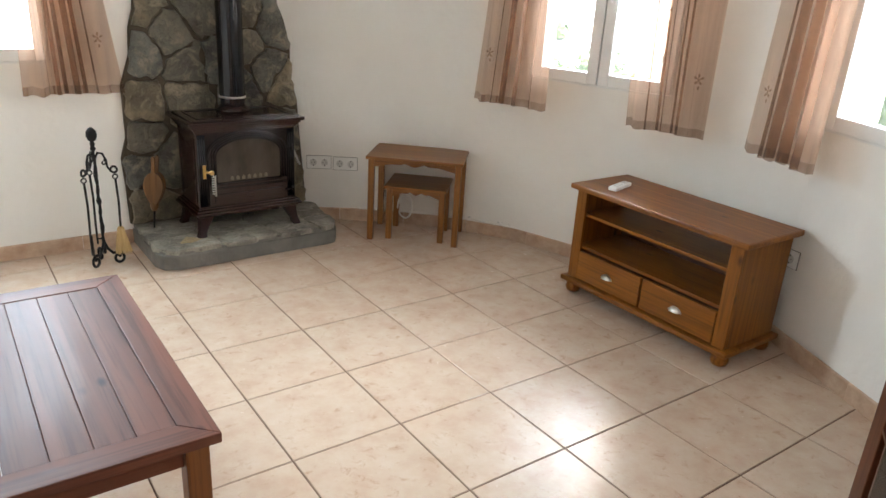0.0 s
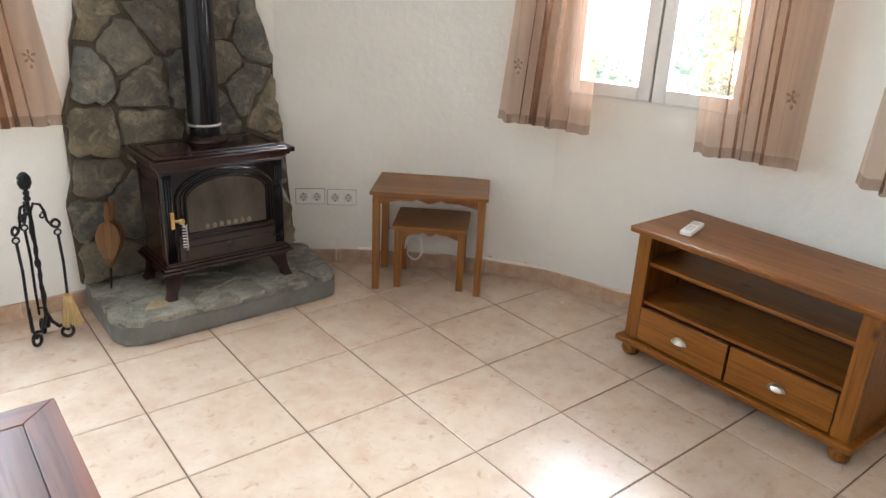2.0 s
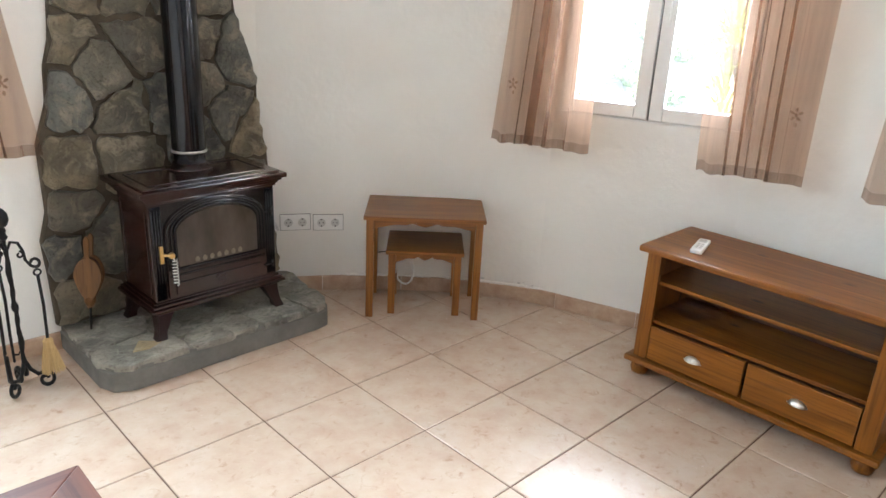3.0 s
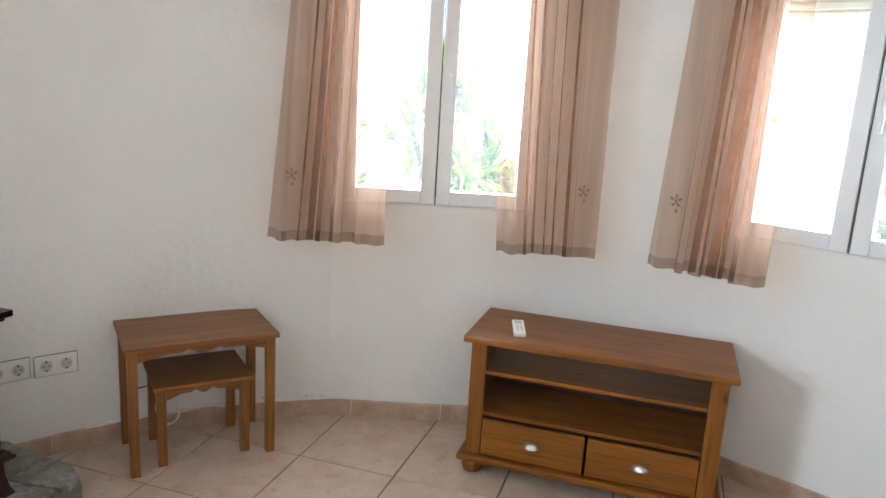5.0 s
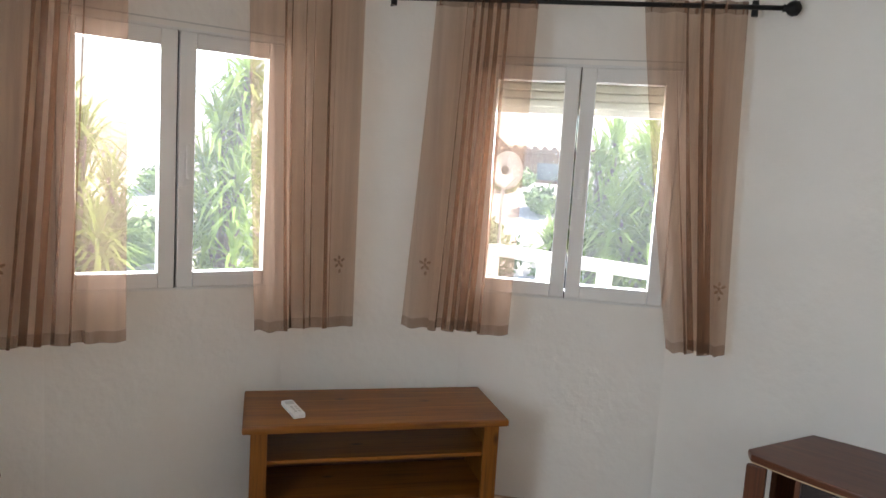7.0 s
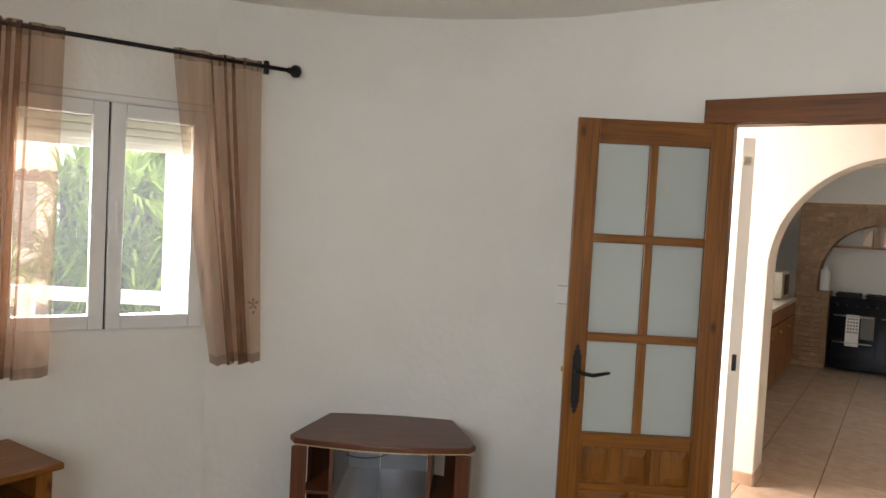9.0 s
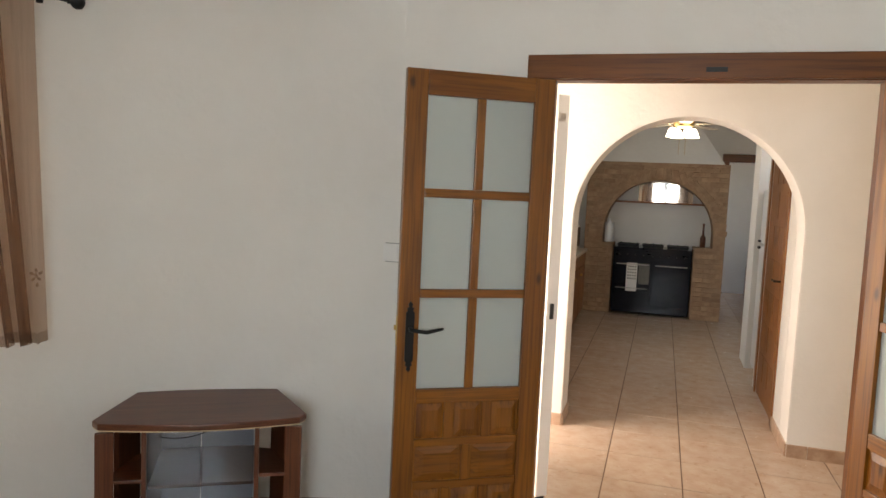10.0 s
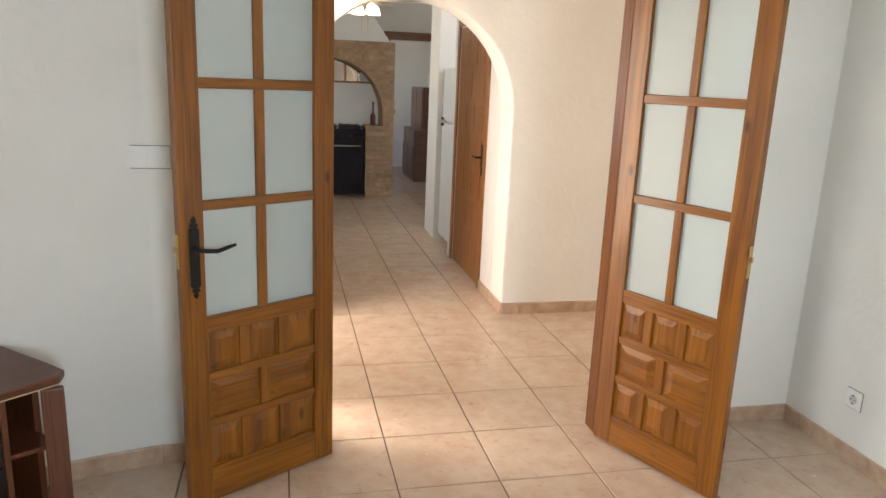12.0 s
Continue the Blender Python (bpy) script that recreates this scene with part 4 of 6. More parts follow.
LBL = "sheer taupe voile curtain on a black rod beside a window"
curtain(mB, along(mB, 33.0), along(mB, 25.2) + 0.08, along(mB, 36.3), along(mB, 23.0), 5, 1, ZR, label=LBL)
curtain(mB, along(mB, 11.5) - 0.03, along(mB, 1.0) + 0.04, along(mB, 10.7), along(mB, -0.3), 5, 2, ZR, label=LBL)
curtain(mC, along(mC, -10.5) - 0.07, along(mC, -18.6) + 0.04, along(mC, -6.6), along(mC, -18.9), 5, 3, ZR, label=LBL)
curtain(mC, along(mC, -31.0) - 0.02, along(mC, -39.5) + 0.05, along(mC, -36.0), along(mC, -42.2), 4, 4, ZR, label="sheer taupe voile curtain drawn aside by the doorway wall")
mA = pose(CENA, YN - 0.09, 0)
curtain(mA, -0.72, -0.36, -0.76, -0.27, 5, 5, ZR, label=LBL)
curtain(mA, 0.30, 0.58, 0.27, 0.745, 5, 6, ZR, label="sheer taupe voile curtain hanging beside the stone fireback")


# ---- irregular stones ----
def cells(outline, seeds):
    """The outline cut into one convex-ish cell a seed."""
    def cut(poly, a, b):
        mid, n = (a + b) / 2, (b - a)
        res = []
        for i in range(len(poly)):
            p, q = poly[i], poly[(i + 1) % len(poly)]
            dp, dq = (p - mid).dot(n), (q - mid).dot(n)
            if dp <= 0:
                res.append(p)
            if dp * dq < 0:
                res.append(p.lerp(q, dp / (dp - dq)))
        return res
    for s in seeds:
        poly = [Vector(p) for p in outline]
        for o in seeds:
            if o is not s and poly:
                poly = cut(poly, s, o)
        if len(poly) > 2:
            yield poly


def stone_mesh(poly, gap, depth, rng, wobble=0.012, soft=3, flat=False):
    """A stone over a 2D cell: x, z in plan, -y its face."""
    c = sum(poly, Vector((0, 0))) / len(poly)
    pts = []
    n = len(poly)
    for i in range(n):
        p, q = poly[i], poly[(i + 1) % n]
        k = max(1, int((q - p).length / 0.035))
        for j in range(k):
            pts.append(p.lerp(q, j / k))
    for _ in range(soft):
        pts = [(pts[i - 1] + pts[i] * 2 + pts[(i + 1) % len(pts)]) / 4 for i in range(len(pts))]
    ring = []
    for p in pts:
        d = p - c
        L = d.length
        ring.append(c + d * max(0.3, (L - gap) / L) + Vector((rng.uniform(-1, 1), rng.uniform(-1, 1))) * wobble * 0.4)
    g = bmesh.new()
    rows = []
    tilt = Vector((rng.uniform(-0.06, 0.06), rng.uniform(-0.06, 0.06)))
    if flat:
        tilt = tilt * 0.15
    for f, y in ((1.0, 0.0), (0.995, -depth * 0.8), (0.975, -depth), (0.6, -depth), (0.3, -depth)) if flat else ((1.0, 0.0), (0.99, -depth * 0.6), (0.955, -depth * 0.9), (0.75, -depth), (0.35, -depth * 1.06)):
        rows.append([g.verts.new((c.x + (p.x - c.x) * f, y + ((p - c).dot(tilt) + rng.uniform(-0.002, 0.002) if y else 0), c.y + (p.y - c.y) * f)) for p in ring])
    for a, b in zip(rows, rows[1:]):
        for i in range(len(a)):
            g.faces.new((a[i], a[(i + 1) % len(a)], b[(i + 1) % len(a)], b[i]))
    g.faces.new(rows[-1])
    bmesh.ops.recalc_face_normals(g, faces=list(g.faces))
    return g


def fireback():
    ob = thing("stone_fireback", "rough grey-brown fieldstone fireback behind the stove", "fireback", pose(0, 1.905, 0))
    out = [(-0.82, 0.115), (0.27, 0.115), (0.235, 0.5), (0.215, 0.78), (0.175, 0.93), (0.175, 1.10), (0.14, 1.25), (0.085, 1.38), (0.06, 1.62), (-0.02, 1.9), (-0.12, 2.08), (-0.50, 2.08), (-0.60, 1.85), (-0.68, 1.55), (-0.705, 1.30), (-0.735, 1.20), (-0.745, 1.06), (-0.80, 0.90), (-0.80, 0.62), (-0.835, 0.50), (-0.825, 0.33)]
    bm = B()
    prism(bm, out, 0.0, 0.035, 0.006, pose(0, 0.0, 0) @ Matrix.Diagonal((1, -1, 1, 1)) @ XZ, 1)
    part("mortar", bm, M_MORT, ob)
    rng = random.Random(11)
    seeds = [Vector(q) for q in ((-0.68, 1.31), (-0.53, 1.17), (-0.70, 1.08), (-0.36, 1.30), (-0.43, 1.00), (-0.27, 1.02), (-0.71, 0.80), (-0.45, 0.82), (-0.74, 0.62), (-0.78, 0.44), (-0.57, 0.45), (-0.70, 0.23), (-0.12, 1.30), (0.08, 1.24), (-0.12, 1.10), (0.01, 0.97), (-0.15, 0.88), (0.15, 0.87), (0.12, 0.62), (0.0, 0.38), (-0.35, 0.25), (0.17, 0.25), (-0.25, 0.58))]
    z = 1.49
    k = 0
    while z < 2.05:
        n = 3 if k % 2 else 4
        x0, x1 = -0.78 + max(0, z - 0.9) * 0.18, 0.2 - max(0, z - 0.8) * 0.2
        for i in range(n):
            seeds.append(Vector((x0 + (x1 - x0) * (i + 0.5 + (0.28 if k % 2 else -0.22)) / n + rng.uniform(-0.07, 0.07), z + rng.uniform(-0.11, 0.11))))
        z += 0.25
        k += 1
    for poly in cells(out, seeds):
        bm = B()
        merge(bm, stone_mesh(poly, 0.006, rng.uniform(0.024, 0.044), rng, 0.03, 1), pose(0, -0.022, 0))
        st = part("stone", bm, M_STONE, ob, smooth=True)
        st.data.set_sharp_from_angle(angle=radians(40))


def hearth():
    ob = thing("hearth_slab", "low grey slate hearth on the tiled floor under the stove", "hearth")
    out = [(-0.81, 1.90), (-0.805, 1.46), (-0.775, 1.385), (-0.70, 1.352), (0.16, 1.362), (0.225, 1.375), (0.262, 1.43), (0.31, 1.875)]
    bm = B()
    prism(bm, out, 0, 0.085, 0.008)
    part("cement_base", bm, M_CEM, ob)
    bm = B()
    prism(bm, [(x * 0.985 + (-0.25) * 0.015, y + 0.008 if y < 1.6 else y) for x, y in out], 0.084, 0.098, 0.002)
    part("joint_bed", bm, M_CEM, ob)
    rng = random.Random(4)
    seeds = [Vector(p) for p in ((-0.62, 1.45), (-0.66, 1.72), (-0.30, 1.42), (-0.38, 1.62), (0.02, 1.45), (-0.05, 1.72), (0.21, 1.46), (0.2, 1.75), (-0.35, 1.82))]
    for poly in cells(out, seeds):
        g = stone_mesh(poly, 0.0025, 0.027, rng, 0.022, 1, True)
        bm = B()
        merge(bm, g, pose(0, 0, 0.088) @ Matrix(((1, 0, 0, 0), (0, 0, 1, 0), (0, -1, 0, 0), (0, 0, 0, 1))))
        part("slate", bm, M_SLATE, ob)
    bm = B()
    prism(bm, [(-0.665, 1.455), (-0.60, 1.445), (-0.535, 1.475), (-0.57, 1.50), (-0.61, 1.535)], 0.108, 0.1195, 0.002)
    part("slate_chip", bm, M_TAN, ob, "tan triangular slate piece")


fireback()
hearth()


# ---- stove ----
def stove(m):
    ob = thing("wood_stove", "maroon enamelled cast-iron wood stove on a slate hearth", "stove", m)
    W, D, z0, z1 = 0.285, 0.150, 0.115, 0.632     # half width, half depth, body above the hearth
    for sx in (-1, 1):
        for sy in (-1, 1):
            bm = B()
            g = bmesh.new()
            rows = []
            for z, r, o in ((0.115, 0.038, 0.0), (0.08, 0.03, 0.008), (0.03, 0.02, 0.026), (0.0, 0.024, 0.034)):
                cx, cy = sx * (W - 0.035 + o), sy * (D - 0.03 + o)
                rows.append([g.verts.new((cx + a * r, cy + b * r, z)) for a, b in ((-1, -1), (1, -1), (1, 1), (-1, 1))])
            for a, b in zip(rows, rows[1:]):
                for i in range(4):
                    g.faces.new((a[i], a[(i + 1) % 4], b[(i + 1) % 4], b[i]))
            g.faces.new(rows[0])
            g.faces.new(rows[-1])
            bmesh.ops.recalc_face_normals(g, faces=list(g.faces))
            bmesh.ops.bevel(g, geom=list(g.edges), offset=0.004, segments=2, affect="EDGES")
            merge(bm, g)
            part("leg", bm, M_CAST, ob)
    bm = B()
    box(bm, -W, W, -D, D, z0 + 0.03, z1 - 0.03, 0.008)
    part("body", bm, M_ENAM, ob)
    bm = B()
    for k, (o, a, b) in enumerate(((0.012, z0, z0 + 0.014), (0.03, z0 + 0.012, z0 + 0.026), (0.02, z0 + 0.025, z0 + 0.04), (0.008, z0 + 0.038, z0 + 0.05))):
        box(bm, -W - o, W + o, -D - o, D + o, a, b, 0.004)
    part("plinth", bm, M_ENAM, ob)
    bm = B()
    for o, a, b in ((0.008, z1 - 0.05, z1 - 0.036), (0.016, z1 - 0.037, z1 - 0.022), (0.028, z1 - 0.024, z1 - 0.008), (0.045, z1 - 0.01, z1 + 0.012)):
        box(bm, -W - o, W + o, -D - o, D + o, a, b, 0.004)
    box(bm, -W - 0.02, W + 0.02, -D - 0.02, D + 0.02, z1 + 0.011, z1 + 0.02, 0.004)
    part("top_plate", bm, M_ENAM, ob)
    bm = B()
    for a in ((-W + 0.02, W - 0.02, -D + 0.02, -D + 0.028), (-W + 0.02, W - 0.02, D - 0.04, D - 0.032), (-W + 0.02, -W + 0.028, -D + 0.02, D - 0.032), (W - 0.028, W - 0.02, -D + 0.02, D - 0.032)):
        box(bm, a[0], a[1], a[2], a[3], z1 + 0.019, z1 + 0.024, 0.002)
    part("top_moulding", bm, M_ENAM, ob)
    bm = B()
    box(bm, -W + 0.004, W - 0.004, -D - 0.003, -D + 0.004, z0 + 0.05, z1 - 0.05, 0.001)
    part("front_panel", bm, M_PIPE, ob)
    # front columns
    for s in (-1, 1):
        bm = B()
        for k in range(4):
            x = s * (W - 0.010 - k * 0.011)
            tube(bm, [(x, -D - 0.004, z0 + 0.06), (x, -D - 0.004, z1 - 0.06)], 0.005, 8)
        part("pilaster", bm, M_PIPE, ob, smooth=True)
    # side panels
    for s in (-1, 1):
        for a in ((-D + 0.03, -D + 0.038), (D - 0.038, D - 0.03)):
            bm = B()
            box(bm, s * W - 0.004 if s > 0 else -W - 0.004, s * W + 0.004 if s > 0 else -W + 0.004, a[0], a[1], z0 + 0.08, z1 - 0.08, 0.002)
            part("side_moulding", bm, M_ENAM, ob)
    # door with arched window
    y = -D
    dw = 0.230

    def arch_pts(hw, zb, zs, rise, n=22):
        return [(-hw, zb)] + [(-hw * math.cos(math.pi * i / n), zs + rise * math.sin(math.pi * i / n)) for i in range(n + 1)] + [(hw, zb)]

    door = B()
    dz0, dz1 = z0 + 0.06, 0.458
    prism(door, arch_pts(dw, dz0, dz1 + 0.006, 0.118), 0.003, 0.014, 0.003, pose(0, y - 0.0, 0) @ Matrix.Diagonal((1, -1, 1, 1)) @ XZ)
    d = part("stove_door", door, M_ENAM, ob, "maroon door with arched sooty window")
    bm = B()
    for hw, rise, r, yy in ((dw - 0.008, 0.114, 0.006, 0.016), (dw - 0.024, 0.103, 0.005, 0.016), (dw - 0.040, 0.092, 0.006, 0.018)):
        zb = 0.300
        tube(bm, [(x, y - yy, z) for x, z in arch_pts(hw, zb, dz1, rise)], r, 8)
    tube(bm, [(-dw + 0.04, y - 0.016, 0.297), (dw - 0.04, y - 0.016, 0.297)], 0.007, 8)
    tube(bm, [(-dw + 0.01, y - 0.014, 0.272), (dw - 0.01, y - 0.014, 0.272)], 0.005, 8)
    part("door_moulding", bm, M_PIPE, d, smooth=True)
    bm = B()
    prism(bm, arch_pts(dw - 0.046, 0.307, dz1 - 0.005, 0.084), 0.014, 0.0165, 0.0, pose(0, y, 0) @ Matrix.Diagonal((1, -1, 1, 1)) @ XZ)
    part("window", bm, M_SOOT, d, "sooty brown glass")
    bm = B()
    for k in range(7):
        lathe(bm, [(0.011, 0), (0.013, 0.012), (0.009, 0.022), (0.003, 0.028)], 10, pose(-0.10 + k * 0.033, y - 0.014, 0.313) @ Matrix.Diagonal((1, 0.35, 1, 1)))
    part("grate_tips", bm, M_ASH, d, "pale ash-coated grate tips behind the glass")
    bm = B()
    box(bm, -dw + 0.03, dw - 0.03, y - 0.020, y - 0.012, 0.188, 0.240, 0.003)
    lathe(bm, [(0.026, 0), (0.026, 0.004), (0.020, 0.007)], 20, pose(0, y - 0.018, 0.214, 90))
    for k in range(3):
        box(bm, -0.018, 0.018, y - 0.028, y - 0.025, 0.204 + k * 0.008, 0.207 + k * 0.008)
    part("badge", bm, M_ENAM, d)
    for z in (0.47, 0.22):
        bm = B()
        tube(bm, [(dw - 0.01, y - 0.018, z), (dw + 0.03, y - 0.016, z)], 0.006, 8)
        tube(bm, [(dw + 0.028, y - 0.016, z - 0.02), (dw + 0.028, y - 0.016, z + 0.02)], 0.007, 8)
        part("hinge", bm, M_PIPE, d, smooth=True)
    bm = B()
    box(bm, -dw - 0.028, -dw - 0.012, y - 0.016, y - 0.004, 0.335, 0.41, 0.003)
    tube(bm, [(-dw - 0.01, y - 0.012, 0.37), (-dw + 0.012, y - 0.03, 0.37)], 0.006, 8)
    lathe(bm, [(0.012, -0.008), (0.014, 0.0), (0.010, 0.01)], 12, pose(-dw + 0.012, y - 0.034, 0.37, 90))
    part("latch", bm, M_BRASS, ob, "brass latch")
    bm = B()
    tube(bm, [(-dw + 0.017 + 0.010 * math.cos(k * 0.8), y - 0.048 - 0.010 * math.sin(k * 0.8), 0.357 - k * 0.0017) for k in range(66)], 0.0026, 6)
    tube(bm, [(-dw + 0.012, y - 0.034, 0.37), (-dw + 0.017, y - 0.048, 0.353)], 0.003, 6)
    part("coil_handle", bm, M_STEEL, ob, "coiled steel spring handle", smooth=True)
    bm = B()
    tube(bm, [(W + 0.030 + 0.008 * math.cos(k * 0.9) + k * 0.0007, -0.05 - 0.008 * math.sin(k * 0.9), 0.440 - k * 0.0017) for k in range(66)], 0.0026, 6)
    tube(bm, [(W, -0.05, 0.46), (W + 0.025, -0.05, 0.445), (W + 0.08, -0.05, 0.325)], 0.003, 6)
    part("side_handle", bm, M_STEEL, ob, "coiled steel damper handle", smooth=True)
    bm = B()
    py = 0.082
    lathe(bm, [(0.095, 0), (0.095, 0.01), (0.078, 0.016), (0.072, 0.03)], 28, pose(0.017, py, z1 + 0.019))
    part("collar", bm, M_ENAM, ob, smooth=True)
    return ob


SM = pose(-0.255, 1.655, 0.115, 0, 0, 1.5)
stove(SM)
pp = SM @ Vector((0.017, 0.082, 0.648))
fl = thing("flue_pipe", "glossy black enamel flue pipe rising from the stove", "flue pipe", pose(pp.x, pp.y, pp.z + 0.03))
bm = B()
lathe(bm, [(0.066, 0.0), (0.066, 0.05), (0.071, 0.052), (0.071, H - pp.z - 0.031)], 40)
part("pipe", bm, M_PIPE, fl, smooth=True).data.set_sharp_from_angle(angle=radians(40))
bm = B()
lathe(bm, [(0.0715, 0.046), (0.075, 0.048), (0.075, 0.056), (0.0715, 0.058)], 40)
part("ring", bm, M_STEEL, fl, "pale steel joint ring", smooth=True)


# ---- console ----
def console():
    x0, x1, y0, y1 = 0.975, 1.408, -0.815, 0.207
    ob = thing("tv_console", "honey pine television console with two drawers by the rounded wall", "console", pose((x0 + x1) / 2, (y0 + y1) / 2, 0, 0, 0, -90.0))
    W, D, h = (y1 - y0) / 2, (x1 - x0) / 2, 0.597
    # x to the south (right), y out from the wall is -y
    bm = B()
    box(bm, -W, W, -D, D, h - 0.028, h, 0.009)
    part("top", bm, M_PINEX, ob)
    bw, bd = W - 0.03, D - 0.03
    bm = B()
    box(bm, -W + 0.0, W - 0.0, -D + 0.005, D - 0.01, 0.062, 0.088, 0.008)
    part("base_board", bm, M_PINEX, ob)
    for s in (-1, 1):
        bm = B()
        box(bm, s * bw - (0.022 if s > 0 else 0), s * bw + (0 if s > 0 else 0.022), -bd + 0.02, bd, 0.0885, h - 0.0285, 0.002)
        part("side_panel", bm, M_PINE, ob)
        bm = B()
        box(bm, s * bw - (0.062 if s > 0 else 0), s * bw + (0 if s > 0 else 0.062), -bd, -bd + 0.0195, 0.0885, h - 0.0285, 0.003)
        part("front_post", bm, M_PINE, ob)
    bm = B()
    box(bm, -bw + 0.0225, bw - 0.0225, bd - 0.01, bd - 0.002, 0.09, 0.30)
    box(bm, -bw + 0.0225, bw - 0.0225, bd - 0.01, bd - 0.002, 0.34, 0.40)
    part("back_panel", bm, M_BROWN, ob)
    for z in (0.255, 0.428):
        bm = B()
        box(bm, -bw + 0.0225, bw - 0.0225, -bd + (0.022 if z < 0.3 else 0.03), bd - 0.012, z, z + 0.016, 0.002)
        part("shelf", bm, M_PINEX, ob)
    for s in (-1, 1):
        a, b = (-bw + 0.066, -0.006) if s < 0 else (0.006, bw - 0.066)
        bm = B()
        box(bm, a, b, -bd - 0.004, -bd + 0.014, 0.096, 0.250, 0.004)
        dr = part("drawer", bm, M_PINEX, ob)
        bm = B()
        box(bm, a + 0.01, b - 0.01, -bd + 0.0145, bd - 0.03, 0.105, 0.23)
        part("drawer_box", bm, M_BROWN, dr)
        bm = B()
        g = bmesh.new()
        n, c = 12, (a + b) / 2
        rings = []
        for k in range(5):
            t = k / 4 * math.pi / 2
            rings.append([g.verts.new((c + 0.034 * math.cos(math.pi * i / n) * (1 if k == 0 else math.cos(t) * 0.98 + 0.02), -bd - 0.004 - 0.024 * math.sin(t), 0.166 + 0.024 * math.sin(math.pi * i / n) * (math.cos(t) * 0.9 + 0.1))) for i in range(n + 1)])
        for p, q in zip(rings, rings[1:]):
            for i in range(n):
                g.faces.new((p[i], p[i + 1], q[i + 1], q[i]))
        merge(bm, g)
        box(bm, c - 0.038, c + 0.038, -bd - 0.0065, -bd - 0.004, 0.164, 0.169, 0.001)
        part("cup_handle", bm, M_STEEL, dr, "brushed metal cup handle", smooth=True)
    for sx in (-1, 1):
        for sy in (-1, 1):
            bm = B()
            lathe(bm, [(0.022, 0), (0.035, 0.008), (0.041, 0.028), (0.036, 0.050), (0.026, 0.061)], 20, pose(sx * (W - 0.055), sy * (D - 0.06), 0))
            part("bun_foot", bm, M_PINE, ob, smooth=True)


console()

rem = thing("remote_control", "white remote control lying on the pine console", "remote control", pose(1.135, 0.02, 0.598, 0, 0, 15))
bm = B()
box(bm, -0.085, 0.085, -0.024, 0.024, 0, 0.02, 0.007)
part("case", bm, M_PLAS, rem)
bm = B()
box(bm, 0.03, 0.065, -0.016, 0.016, 0.0195, 0.0212, 0.0005)
part("display", bm, M_GREY, rem)
bm = B()
for i in range(3):
    for j in range(2):
        box(bm, -0.06 + i * 0.025, -0.045 + i * 0.025, -0.014 + j * 0.016, -0.004 + j * 0.016, 0.0195, 0.0215, 0.001)
part("buttons", bm, M_GREY, rem, kind="stuff")


# ---- nest of tables ----
def small_table(name, m, w, d, h, label):
    ob = thing(name, label, "side table", m, "nest of tables")
    bm = B()
    box(bm, -w / 2, w / 2, -d / 2, d / 2, h - 0.02, h, 0.006)
    part("tabletop", bm, M_NEST, ob)
    lw = 0.036
    for sx in (-1, 1):
        for sy in (-1, 1):
            bm = B()
            cx, cy = sx * (w / 2 - 0.012 - lw / 2), sy * (d / 2 - 0.024 - lw / 2)
            box(bm, cx - lw / 2, cx + lw / 2, cy - lw / 2, cy + lw / 2, 0, h - 0.0205, 0.003)
            part("leg", bm, M_NESTV, ob)
    iw = w / 2 - 0.012 - lw - 0.001
    n = 24
    zt = h - 0.021

    def zb(u):
        a = abs(u)
        return zt - 0.024 - 0.022 * max(0.0, a - 0.6) / 0.4 - 0.008 * (1 + math.cos(min(1.0, a / 0.16) * math.pi)) / 2 * (a < 0.16) + 0.010 * math.exp(-((a - 0.24) / 0.07) ** 2)
    bm = B()
    prism(bm, [(-iw, zt), (iw, zt)] + [(iw - 2 * iw * i / n, zb(1 - 2 * i / n)) for i in range(n + 1)], -d / 2 + 0.028, -d / 2 + 0.044, 0, XZ)
    part("front_apron", bm, M_NEST, ob)
    for sx in (-1, 1):
        bm = B()
        x = sx * (w / 2 - 0.03)
        box(bm, x - 0.008, x + 0.008, -d / 2 + 0.052, d / 2 - 0.052, h - 0.062, h - 0.021)
        part("side_apron", bm, M_NESTV, ob)


small_table("side_table", pose(0.747, 1.275, 0, 0, 0, -42.5), 0.585, 0.385, 0.532, "larger teak-stained nesting table against the rounded wall")
small_table("side_table", pose(0.765, 1.285, 0, 0, 0, -42.5), 0.385, 0.33, 0.345, "smaller teak-stained nesting table tucked under the larger one")


